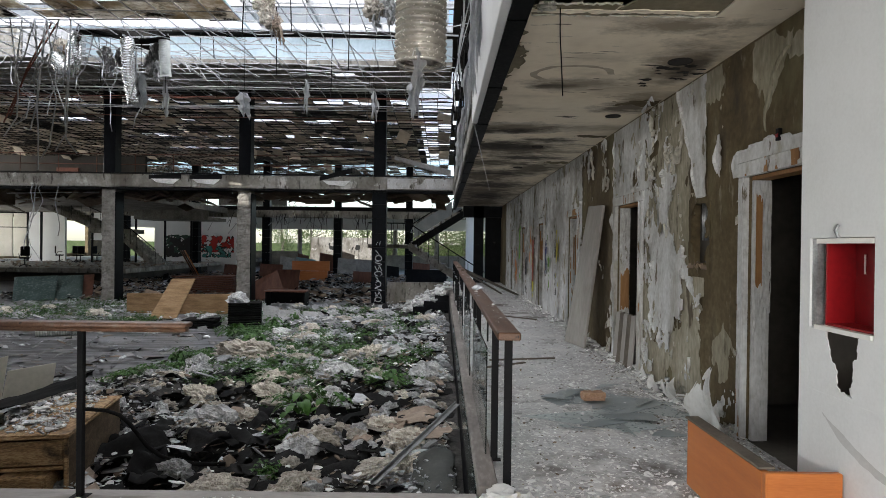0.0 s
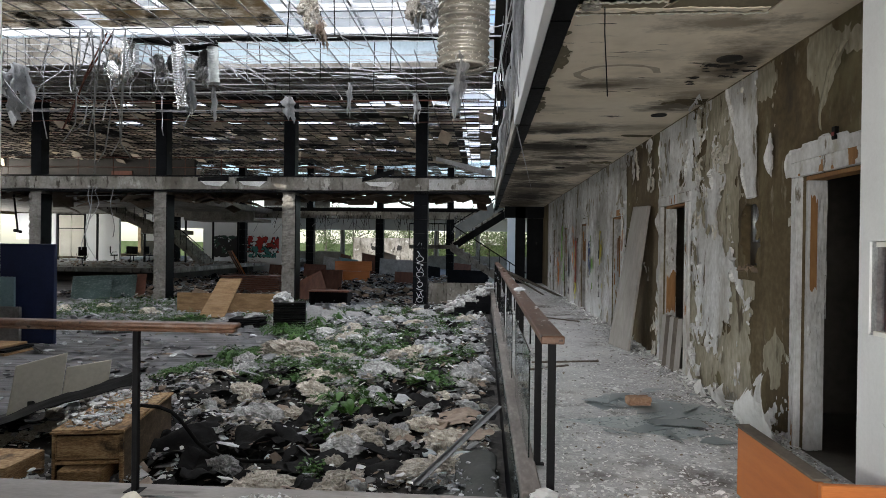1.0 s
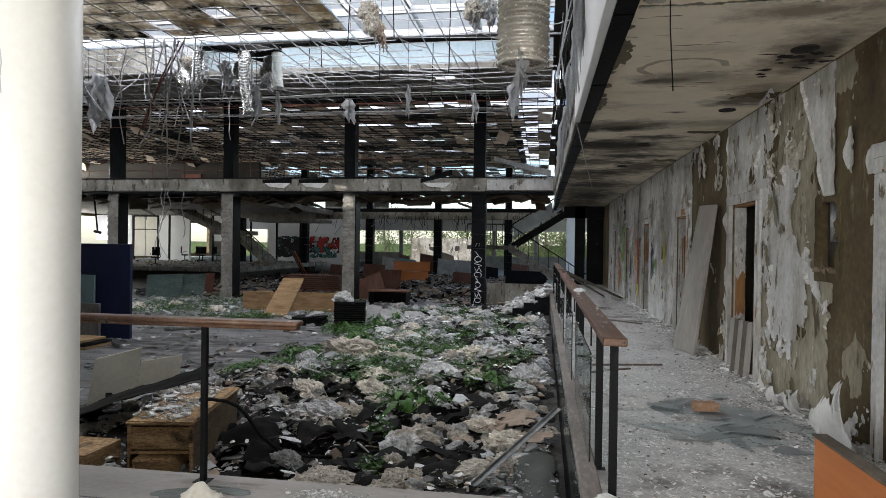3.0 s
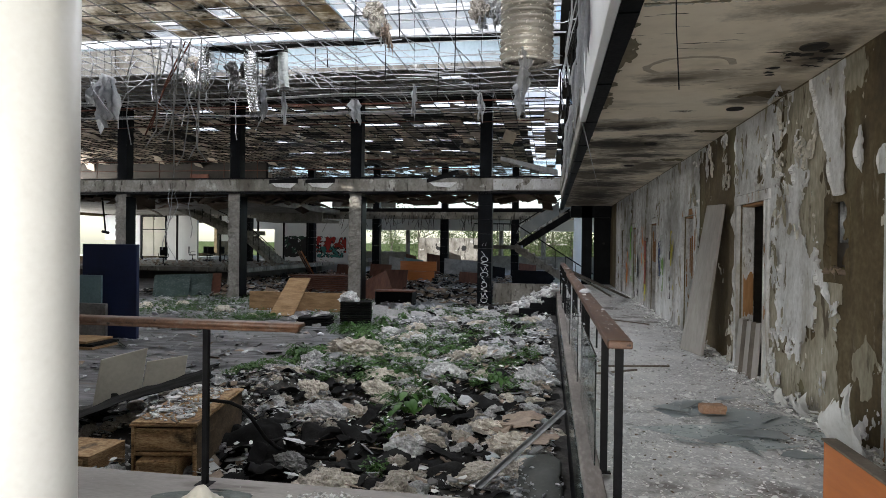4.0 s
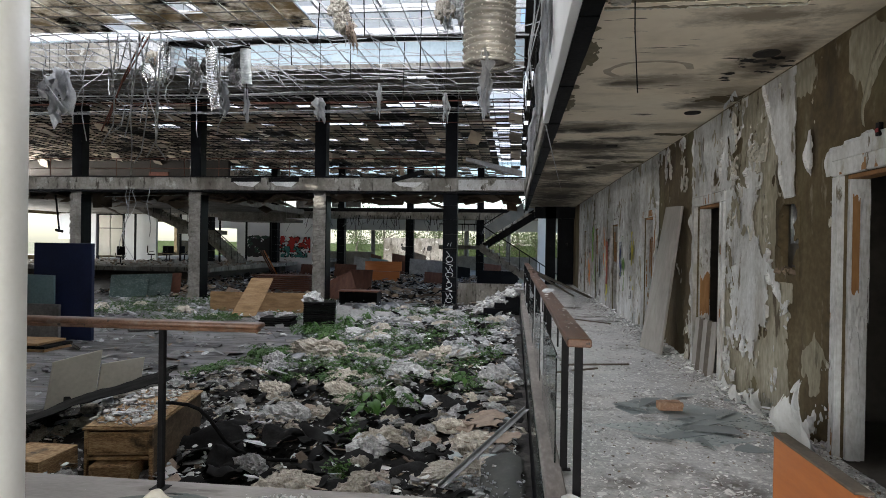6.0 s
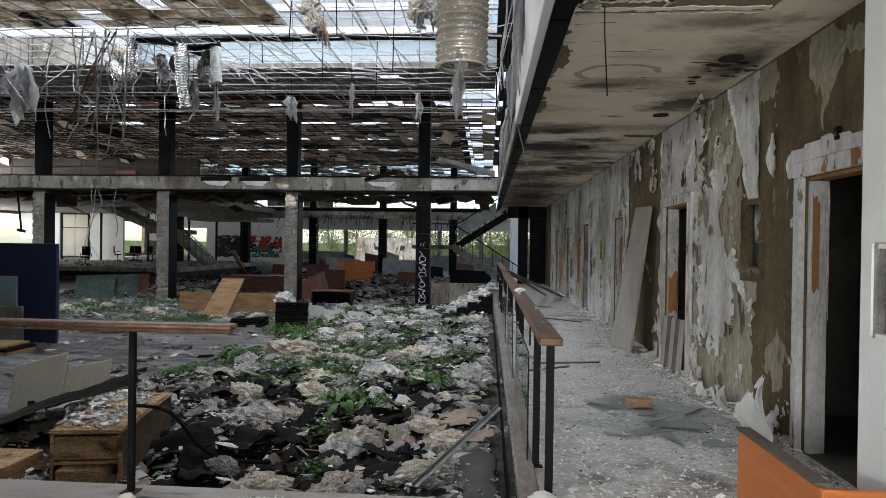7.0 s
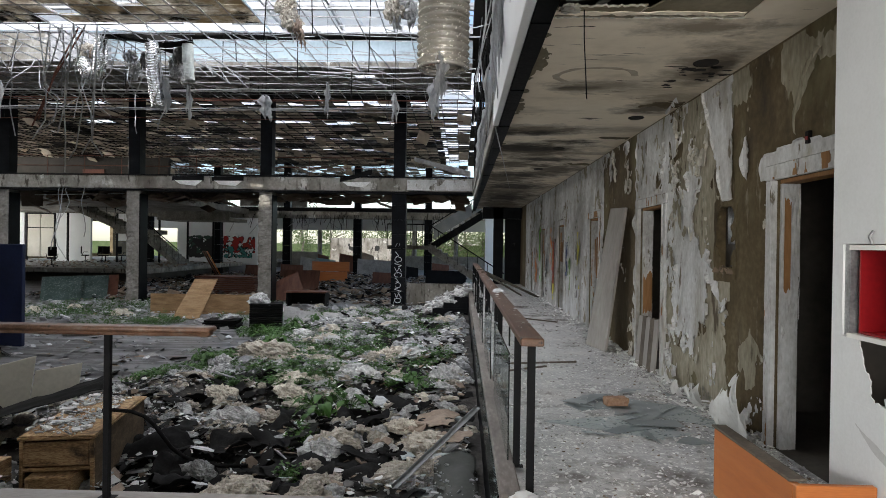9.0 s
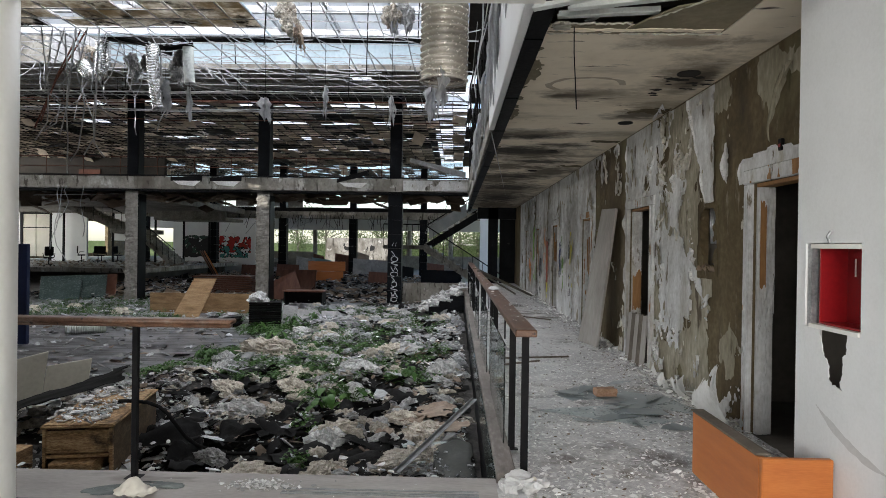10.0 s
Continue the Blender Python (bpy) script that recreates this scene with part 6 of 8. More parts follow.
LUMPS = [lump_mesh("wool_lump", s * 7.3, M["wool_cream"] if s % 3 == 0 else M["wool"], 0.62 if s % 2 else 0.46) for s in range(10)]
LUMPS_FAR = [lump_mesh("wool_lump", s * 7.3, M["wool_cream"] if s % 3 == 0 else M["wool"], 0.62 if s % 2 else 0.46, -0.08, 3) for s in range(10)]
CLODS = [lump_mesh("wool_clod", s * 4.9 + 1.0, M["wool_cream"] if s % 3 == 0 else M["wool"], 0.6, -0.08, 3) for s in range(6)]
lr = random.Random(11)


def put_lump(x, y, s, k, lift=0.0):
    o = new("wool_lump", LUMPS[k] if y < 12.5 else LUMPS_FAR[k])
    o.matrix_world = pose(x, y, on_heap(x, y) + lift + 0.02 * s, lr.uniform(-12, 12), lr.uniform(-12, 12), lr.uniform(-40, 40)) @ Matrix.Diagonal((s * lr.uniform(0.85, 1.3), s, s * lr.uniform(0.9, 1.3), 1))
    return tagged(o, "lump of yellowed mineral wool on the rubble" if k % 3 == 0 else "grey-white lump of damp mineral wool on the rubble", "insulation", "insulation lumps")


for _ in range(430):
    x, y = heap_spot(lr)
    wet = nz(x * 0.8, y * 0.55, 7.0)
    if wet < 0.02 or (y < 9.0 and lr.random() < 0.62):
        continue
    big = lr.random() ** 2
    put_lump(x, y, (0.11 + 0.24 * big) * (1 + 0.014 * y), lr.choice((0, 3, 6, 9, 0, 3, 1, 2)) if y < 10 else lr.choice((0, 3, 1, 2, 4, 5, 7, 8)))
for x, y, s, k in ((-1.73, 5.59, 0.3, 0), (-1.85, 5.25, 0.4, 3), (-1.18, 5.3, 0.36, 9), (-1.5, 5.2, 0.34, 6), (-1.34, 6.57, 0.4, 1), (-1.38, 6.14, 0.18, 3), (-0.6, 6.01, 0.36, 0), (-2.57, 7.47, 0.46, 1),
                   (-2.35, 10.86, 0.38, 0), (-2.75, 10.9, 0.3, 3), (-1.4, 9.39, 0.45, 1), (-1.0, 9.5, 0.4, 3), (-1.05, 11.69, 0.5, 4), (-0.17, 9.62, 0.46, 5), (-3.36, 11.16, 0.65, 3)):
    put_lump(x, y, s, k)


def crumpled(seed, size, amp):
    """A torn, folded sheet of roofing felt."""
    bm = bmesh.new()
    torn_skin(bm, lambda u, v: 0.36 - math.hypot(u, v) + 0.16 * shard(u * 3 + seed, v * 3, seed) + 0.1 * nz(u * 4 + seed, v * 4, seed), -0.56, 0.56, -0.56, 0.56, 0.05,
              lambda u, v, a: (u * size, v * size * 0.75, size * amp * (0.6 * fbm(u * 2.2 + seed, v * 2.2, seed, 2) + 0.35 * abs(nz(u * 5 + seed, v * 5))) + 0.05))
    thicken(bm, 0.006)
    return bm


FELT = [mesh_of("felt", crumpled(s * 3.7, 1.0, 0.35 + 0.1 * (s % 3)), M["felt"], True) for s in range(7)]
for k in range(200):
    x, y = heap_spot(lr)
    s = lr.uniform(0.5, 1.1)
    if k < 130:
        x, y = lr.uniform(-3.8, -0.2), lr.uniform(5.0, 10.0)
        s = lr.uniform(0.6, 1.15)
    if y > 9.0 and nz(x * 0.8, y * 0.55, 7.0) > 0.12:
        continue
    o = new("felt_sheet", FELT[k % 7])
    o.matrix_world = pose(x, y, on_heap(x, y) - 0.01, lr.uniform(-14, 14), lr.uniform(-14, 14), lr.uniform(0, 360)) @ Matrix.Diagonal((s, s, s * lr.uniform(0.3, 0.65), 1))
    tagged(o, "torn black roofing felt crumpled on the rubble", "roofing felt", "felt sheets")


for x, y, s, k in ((-2.35, 5.9, 0.22, 1), (-1.2, 5.8, 0.24, 0), (-0.35, 6.2, 0.22, 3), (-1.25, 6.7, 0.3, 3), (-0.55, 7.3, 0.28, 0), (-2.2, 7.6, 0.27, 6), (-3.1, 8.4, 0.3, 3), (-2.2, 8.6, 0.34, 0), (-1.4, 8.5, 0.28, 1), (-0.2, 9.0, 0.3, 2)):
    put_lump(x, y, s, k, 0.05)
for _ in range(14):
    x, y = lr.uniform(-3.4, 0.0), lr.uniform(4.6, 9.0)
    put_lump(x, y, lr.uniform(0.09, 0.24), lr.choice((0, 3, 6, 1, 2, 9)), 0.03)


def near_debris(r):
    x, y = r.uniform(-3.8, 0.2), 4.4 + 8 * r.random()
    return x, y, on_heap(x, y) + 0.03 + abs(r.gauss(0, 0.04))


chips("broken_tiles", "broken pale grey ceiling tile pieces among felt", 240, near_debris, (0.03, 0.14), M["debris_light"], 61, 0.09)
chips("wood_splinters", "broken brown board splinters among felt", 150, near_debris, (0.04, 0.2), M["card"], 62, 0.06)
chips("slate_pieces", "broken grey slate pieces among felt", 220, near_debris, (0.03, 0.13), M["slab_glass"], 63, 0.06)


def heap_debris(r):
    x, y = heap_spot(r)
    return x, y, on_heap(x, y) + 0.02 + abs(r.gauss(0, 0.04))


def drift_debris(r):
    x, y = heap_spot(r)
    while nz(x * 0.8, y * 0.55, 7.0) < 0.0 and r.random() < (0.8 if y < 10 else 0.55):
        x, y = heap_spot(r)
    return x, y, on_heap(x, y) + 0.02 + abs(r.gauss(0, 0.04))


def dark_debris(r):
    x, y = heap_spot(r)
    while nz(x * 0.8, y * 0.55, 7.0) > 0.05 and r.random() < 0.8:
        x, y = heap_spot(r)
    return x, y, on_heap(x, y) + 0.03 + abs(r.gauss(0, 0.03))


chips("plaster_rubble", "pale broken plaster and tile pieces on the rubble", 13000, drift_debris, (0.006, 0.06), M["debris_light"], 41, 0.2)
chips("broken_slabs", "broken blue-grey plaster slabs lying over the rubble", 520, drift_debris, (0.05, 0.26), M["slab_chip"], 66, 0.12)
chips("grey_rubble", "grey broken board and slate pieces", 3000, drift_debris, (0.012, 0.12), M["debris_grey"], 42, 0.2)
chips("brown_rubble", "brown broken wood and board pieces", 1300, heap_debris, (0.015, 0.11), M["debris_brown"], 43, 0.15)
chips("felt_scraps", "small black felt scraps", 900, dark_debris, (0.06, 0.3), M["felt"], 44, 0.04)


def floor_debris(r):
    return r.uniform(-17, 0.2), r.uniform(6, 23), HALL_Z + abs(r.gauss(0, 0.015))


chips("hall_litter", "scattered pale litter on the hall floor", 1500, floor_debris, (0.015, 0.16), M["slab_chip"], 45, 0.25)
chips("floor_planks", "thin broken planks and panels on the hall floor", 150, lambda r: (r.uniform(-14, -3), r.uniform(10, 21), HALL_Z + 0.004), (0.06, 0.3), M["debris_brown"], 64, 0.05)
chips("floor_sheets", "thin grey sheets lying on the hall floor", 260, lambda r: (r.uniform(-14, -3), r.uniform(10, 21), HALL_Z + 0.006), (0.06, 0.35), M["debris_grey"], 65, 0.04)
chips("hall_litter_dark", "scattered dark litter on the hall floor", 1500, floor_debris, (0.03, 0.22), M["debris_grey"], 46, 0.1)


def mid_debris(r):
    x, y = r.uniform(-18, 0.3), r.uniform(23.6, 46)
    return x, y, HALL_Z + abs(r.gauss(0, 0.05)) * (1.0 + 2.5 * max(0, nz(x * 0.4, y * 0.3)))


chips("far_rubble_pale", "pale rubble under the upper floor", 6000, mid_debris, (0.02, 0.13), M["debris_light"], 47, 0.3)
chips("far_rubble_dark", "dark rubble under the upper floor", 9000, mid_debris, (0.03, 0.22), M["debris_grey"], 48, 0.2)
chips("far_rubble_brown", "brown broken boards under the upper floor", 3500, mid_debris, (0.06, 0.5), M["debris_brown"], 49, 0.05)
chips("far_rubble_black", "black rotten felt and earth under the upper floor", 3500, mid_debris, (0.06, 0.34), M["felt"], 50, 0.15)


def clod_spot(r):
    """Loose crumbs gather on the pale drifts between the felt."""
    for _ in range(60):
        x, y = heap_spot(r)
        if nz(x * 0.8, y * 0.55, 7.0) > -0.12 or r.random() < 0.18:
            return x, y
    return x, y


def clod_pose(x, y):
    q = lr.uniform(0.05, 0.16) * (1 + 0.02 * y)
    return pose(x, y, on_heap(x, y) + lr.uniform(0.0, 0.06), lr.uniform(-20, 20), lr.uniform(-20, 20), lr.uniform(0, 360)) @ Matrix.Diagonal((q * lr.uniform(0.8, 1.5), q, q, 1))


loose = sorted((clod_spot(lr) for _ in range(760)), key=lambda p: p[1])
for x, y in loose[:280]:
    k = lr.randrange(6)
    o = new("wool_clod", CLODS[k])
    o.matrix_world = clod_pose(x, y)
    tagged(o, "small yellowed clod of mineral wool on the rubble" if k % 3 == 0 else "small grey clod of mineral wool on the rubble", "insulation", "insulation clods")
shape = CLODS[1]
base = np.empty(len(shape.vertices) * 3)
shape.vertices.foreach_get("co", base)
base = base.reshape(-1, 3)
tris = np.array([tuple(p.vertices) for p in shape.polygons])
allv, allf = [], []
for k, (x, y) in enumerate(loose[280:]):
    m4 = np.array(clod_pose(x, y))
    allv.append(base @ m4[:3, :3].T + m4[:3, 3])
    allf.append(tris + k * len(base))
me = bpy.data.meshes.new("wool_crumble")
me.from_pydata(np.concatenate(allv).tolist(), [], np.concatenate(allf).tolist())
me.materials.append(M["wool_far"])
tagged(new("wool_crumble", me), "crumbled grey mineral wool strewn over the rubble", "insulation", "", "stuff")


# weeds
def weeds(name, label, spots, mat, seed, leaf=(0.03, 0.08)):
    r = random.Random(seed)
    verts, faces = [], []
    for cx, cy, rad, count in spots:
        for _ in range(count):
            a, d = r.uniform(0, 6.28), rad * math.sqrt(r.random())
            x, y = cx + d * math.cos(a), cy + d * math.sin(a)
            z0 = on_heap(x, y)
            hgt = r.uniform(0.04, 0.17)
            for _ in range(r.randint(6, 11)):
                az, el = r.uniform(0, 6.28), r.uniform(-0.1, 0.9)
                ln = r.uniform(*leaf)
                w = ln * r.uniform(0.3, 0.45)
                p = Vector((x + r.gauss(0, 0.04), y + r.gauss(0, 0.04), z0 + hgt * r.uniform(0.35, 1)))
                dv = Vector((math.cos(az) * math.cos(el), math.sin(az) * math.cos(el), math.sin(el)))
                sd = dv.cross(Vector((0, 0, 1))).normalized() * w
                up = sd.cross(dv).normalized() * (w * 0.35)
                b = len(verts)
                verts += [tuple(p), tuple(p + dv * ln * 0.5 + sd + up), tuple(p + dv * ln * 0.5), tuple(p + dv * ln * 0.5 - sd + up), tuple(p + dv * ln - Vector((0, 0, ln * 0.2)))]
                faces += [(b, b + 1, b + 2), (b, b + 2, b + 3), (b + 1, b + 4, b + 2), (b + 2, b + 4, b + 3)]
            b = len(verts)
            verts += [(x - 0.003, y, z0), (x + 0.003, y, z0), (x, y + 0.002, z0 + hgt)]
            faces.append((b, b + 1, b + 2))
    me = bpy.data.meshes.new(name)
    me.from_pydata(verts, [], faces)
    me.materials.append(mat)
    return tagged(new(name, me), label, "weeds", "", "stuff")


weeds("weeds", "low green weeds growing through the rubble",
      [(-3.6, 12.2, 0.9, 359), (-4.6, 10.2, 0.6, 194), (-2.2, 12.0, 0.9, 254), (-2.3, 10.2, 0.8, 224), (-3.2, 14.5, 1.2, 284), (-1.8, 17.5, 1.3, 284), (-0.6, 9.2, 0.5, 105), (-1.9, 8.6, 0.5, 89),
       (-4.6, 15.6, 0.9, 224), (-1.2, 14.5, 0.8, 117), (-11.5, 20.5, 2.6, 230), (-9.0, 17.0, 1.5, 179), (-3.6, 19.5, 1.6, 268), (-12.5, 22.0, 2.4, 210), (-8.0, 22.0, 1.8, 260), (-13.6, 18.0, 2.0, 224), (-6.0, 18.6, 1.2, 149), (-1.5, 9.8, 0.8, 243), (-3.0, 10.8, 0.9, 243), (-0.9, 11.6, 0.8, 205), (-2.3, 13.4, 1.0, 243), (-1.0, 16.2, 0.9, 149), (-4.7, 9.6, 0.35, 120), (-4.6, 10.7, 0.4, 130), (-4.5, 11.9, 0.5, 170), (-4.1, 14.8, 0.5, 150), (-4.3, 18.2, 0.8, 150), (-3.3, 18.6, 0.7, 120), (-2.4, 9.2, 0.4, 110), (-3.2, 9.1, 0.35, 70), (-1.5, 5.95, 0.12, 16), (-1.62, 6.9, 0.2, 26), (-11.6, 18.9, 1.3, 120), (-8.4, 17.4, 0.7, 110)], M["leaf"], 61, (0.025, 0.075))


def leafy_plant(x, y, n, size, seed):
    r = random.Random(seed)
    t = thing("leafy_plant", "broad-leaved green plant growing in the rubble", "plant", pose(x, y, on_heap(x, y)), "leafy plants")
    bm = bmesh.new()
    stems = []
    for k in range(n):
        a = r.uniform(0, 6.28)
        rr = r.uniform(0.05, 0.34) * size / 0.16
        tip = Vector((math.cos(a) * rr, math.sin(a) * rr, r.uniform(0.1, 0.34)))
        tube(bm, [(0, 0, 0), tip * 0.5 + Vector((0, 0, 0.06)), tip], 0.004, 4)
        stems.append((a, tip))
    part("stem", bm, M["leaf"], t)
    for a, tip in stems:
        bm = bmesh.new()
        ln, w = size * r.uniform(0.7, 1.3), size * r.uniform(0.3, 0.45)
        dv = Vector((math.cos(a), math.sin(a), r.uniform(-0.5, 0.1)))
        sd = dv.cross(Vector((0, 0, 1))).normalized()
        rows = []
        for i in range(6):
            u = i / 5
            ww = w * math.sin(math.pi * (0.06 + 0.92 * u)) ** 0.8
            c = tip + dv * ln * u - Vector((0, 0, 0.5 * ln * u * u))
            rows.append([bm.verts.new(c - sd * ww + Vector((0, 0, 0.2 * ww))), bm.verts.new(c), bm.verts.new(c + sd * ww + Vector((0, 0, 0.2 * ww)))])
        for p, q in zip(rows, rows[1:]):
            for j in range(2):
                bm.faces.new((p[j], p[j + 1], q[j + 1], q[j]))
        part("leaf", bm, M["leaf"], t, "", True)


leafy_plant(-1.6, 7.67, 34, 0.12, 1)
leafy_plant(-1.3, 7.75, 24, 0.11, 2)
leafy_plant(-0.62, 9.0, 14, 0.08, 6)
leafy_plant(-4.6, 11.4, 22, 0.1, 7)
leafy_plant(-4.4, 16.6, 26, 0.11, 8)
leafy_plant(-3.9, 17.0, 22, 0.1, 9)
leafy_plant(-3.7, 12.6, 20, 0.12, 3)
leafy_plant(-4.2, 13.6, 20, 0.12, 4)
leafy_plant(-4.9, 15.0, 18, 0.13, 5)

# loose steel section and fallen pieces by the kerb
bm = bmesh.new()
bar(bm, (-0.5, 5.5, HALL_Z + 0.2), (0.24, 6.9, HALL_Z + 0.53), 0.05, 0.006)
bar(bm, (-0.524, 5.5, HALL_Z + 0.215), (0.216, 6.9, HALL_Z + 0.545), 0.006, 0.03)
tagged(part("steel_angle", bm, M["old_zinc"]), "long grey steel angle lying across the rubble", "steel angle")
bm = bmesh.new()
torn_skin(bm, lambda u, v: min(0.22 + 0.06 * nz(v * 3, 2.0) - abs(u), 0.55 - abs(v)) + 0.12 * 0.3 * fbm(u * 4, v * 4, 6.0, 3), -0.4, 0.4, -0.9, 0.9, 0.04,
          lambda u, v, a: (0.0 + u * 0.85, 5.75 + v, -0.5 + 0.05 * v - 0.9 * (u - 0.05) ** 2 + 0.04 * nz(u * 3, v * 2.5)))
thicken(bm, 0.006)
tagged(part("lino_sheet", bm, M["lino"], None, "", True), "grey-green linoleum sheet curling over the rubble", "linoleum")
for k, (x, y, r, z) in enumerate(((-0.27, 7.48, 0.34, -0.46), (-0.08, 6.85, 0.28, -0.46), (-0.45, 7.15, 0.16, -0.47), (-0.76, 6.74, 0.13, -0.5))):
    bm = bmesh.new()
    torn_skin(bm, lambda u, v: 0.75 - max(abs(u), abs(v)) + 0.5 * shard(u * 1.3 + k, v * 1.3, k * 3.0) + 0.15 * nz(u * 4, v * 4, k), -1.1, 1.1, -1.1, 1.1, 0.08, lambda u, v, a: (x + r * (0.9 * u + 0.3 * v), y + r * (v - 0.3 * u), z + 0.09 * u * r + 0.05 * nz(u * 1.5, v * 1.5, k)))
    thicken(bm, 0.006)
    tagged(part("card_piece", bm, M["card"]), "torn tan piece of board on the rubble", "board", "torn tan boards")

chips("lino_pebbles", "small broken plaster pieces on the linoleum", 90, lambda r: (r.uniform(-0.25, 0.2), r.uniform(5.35, 6.3), -0.5 + r.uniform(-0.03, 0.0)), (0.01, 0.045), M["slab_chip"], 72, 0.5)

# ---- old cabinet and panels by the landing ----
cb = thing("cabinet", "weathered brown wooden drawer cabinet lying in the rubble", "cabinet", pose(-3.385, 5.5, HALL_Z + 0.01, 0, 0, 11) @ Matrix.Diagonal((0.73, 1.0, 0.93, 1)))
for nm, q in (("side_panel", (-0.4, -0.372, 0, 1.35, 0, 0.58)), ("side_panel", (0.372, 0.4, 0, 1.35, 0, 0.58)), ("top_panel", (-0.37, 0.37, 0.02, 1.35, 0.56, 0.585)),
              ("back_panel", (-0.37, 0.37, 1.32, 1.35, 0, 0.558)), ("shelf", (-0.37, 0.37, 0.02, 1.318, 0.28, 0.3)), ("bottom_panel", (-0.37, 0.37, 0.02, 1.318, 0, 0.02))):
    bm = bmesh.new()
    box(bm, *q, bevel=0.004)
    part(nm, bm, M["wood_dirty"] if nm in ("side_panel", "bottom_panel") else M["wood_worn"], cb)
bm = bmesh.new()
box(bm, -0.39, 0.36, -0.03, 0.0, 0.34, 0.56, bevel=0.008)
for q in ((-0.37, 0.34, -0.04, -0.03, 0.53, 0.55), (-0.37, 0.34, -0.04, -0.03, 0.35, 0.37), (-0.37, -0.35, -0.04, -0.03, 0.37, 0.53), (0.32, 0.34, -0.04, -0.03, 0.37, 0.53)):
    box(bm, *q)
part("drawer_front", bm, M["wood_worn"], cb, "split drawer front")
bm = bmesh.new()
box(bm, -0.27, 0.24, -0.16, 0.3, 0.03, 0.29, bevel=0.008)
drawer = part("drawer", bm, M["wood_worn"], cb, "worn drawer pulled out")
for q in ((-0.25, 0.22, -0.172, -0.161, 0.25, 0.275), (-0.25, 0.22, -0.172, -0.161, 0.045, 0.07), (-0.25, -0.225, -0.172, -0.161, 0.071, 0.249), (0.195, 0.22, -0.172, -0.161, 0.071, 0.249)):
    bm = bmesh.new()
    box(bm, *q)
    part("bead", bm, M["wood_worn"], drawer)
bm = bmesh.new()
box(bm, -0.42, 0.42, -0.05, 1.38, 0.587, 0.61, bevel=0.004)
part("top", bm, M["wood_worn"], cb, "warped top board")
for x0, x1, z in ((-0.41, -0.1, 0.612), (-0.08, 0.16, 0.618), (0.18, 0.41, 0.613)):
    bm = bmesh.new()
    box(bm, x0, x1, -0.07 + 0.1 * abs(x0), 1.1 + 0.3 * x1, z, z + 0.012, pose(0, 0, 0, 0.4, 1.2 * x0, 3 * x0), bevel=0.003)
    part("top_veneer", bm, M["wood_worn"], cb, "split curling veneer strip")
for q in ((-0.4, -0.36, -0.045, -0.002, 0.0, 0.58), (0.36, 0.4, -0.045, -0.002, 0.0, 0.58), (-0.358, 0.358, -0.045, -0.032, 0.3, 0.335)):
    bm = bmesh.new()
    box(bm, *q, bevel=0.005)
    part("front_frame", bm, M["wood_worn"], cb)
for k in range(9):
    s = lr.uniform(0.06, 0.16)
    bm = rough_block(s, s * lr.uniform(0.5, 1), 0.014, k * 2.2, 2, 0.012)
    o = tagged(part("top_debris", bm, (M["debris_light"], M["debris_grey"], M["slab_glass"], M["wool"])[k % 4]), "broken pieces lying on the cabinet top", "debris", "pieces on the cabinet")
    dy = lr.uniform(0.05, 1.2)
    o.matrix_world = pose(-3.45 - 0.19 * dy + lr.uniform(-0.24, 0.22), 5.5 + dy, HALL_Z + 0.6, 0, 0, lr.uniform(0, 360))
chips("cabinet_crumbs", "crumbs of plaster and glass on the cabinet top", 520, lambda r: (lambda d: (-3.45 - 0.19 * d + r.uniform(-0.28, 0.26), 5.48 + d, HALL_Z + 0.602))(r.uniform(0, 1.3)), (0.008, 0.06), M["debris_light"], 71, 0.3)
bx = thing("drawer_box", "small orange-brown wooden drawer unit", "drawer unit", pose(-4.25, 5.35, HALL_Z + 0.02))
bm = bmesh.new()
box(bm, -0.3, 0.2, 0, 0.5, 0, 0.25, bevel=0.006)
part("body", bm, M["wood_worn"], bx)
bm = bmesh.new()
box(bm, -0.12, 0.15, -0.02, -0.002, 0.03, 0.22, bevel=0.004)
part("drawer_front", bm, M["wood_worn"], bx)
sheet_thing("panel", "beige laminate panel propped on edge", "panel", [(-5.84, 7.58, HALL_Z), (-5.48, 8.04, HALL_Z), (-5.43, 8.14, 0.06), (-5.79, 7.68, -0.04)], 0.025, M["beige_panel"], "propped panels")
sheet_thing("panel", "beige laminate panel propped on edge", "panel", [(-5.58, 8.2, HALL_Z), (-5.2, 8.6, HALL_Z), (-5.17, 8.7, -0.13), (-5.55, 8.3, -0.17)], 0.025, M["beige_panel"], "propped panels")
for k, (x, y, s) in enumerate(((-4.3, 6.9, 1.0), (-5.6, 6.0, 1.2), (-2.6, 6.9, 0.9), (-2.3, 7.7, 0.9), (-2.03, 6.62, 0.9), (-0.82, 7.96, 0.8), (-0.94, 5.94, 0.8))):
    o = new("felt_sheet", FELT[k])
    o.matrix_world = pose(x, y, HALL_Z + (0.1 if k < 2 else 0.05), 6, -8, k * 60) @ Matrix.Diagonal((s, s, s * 0.5, 1))
    tagged(o, "large sheet of black felt slumped over rubble", "roofing felt", "felt sheets")
bm = bmesh.new()
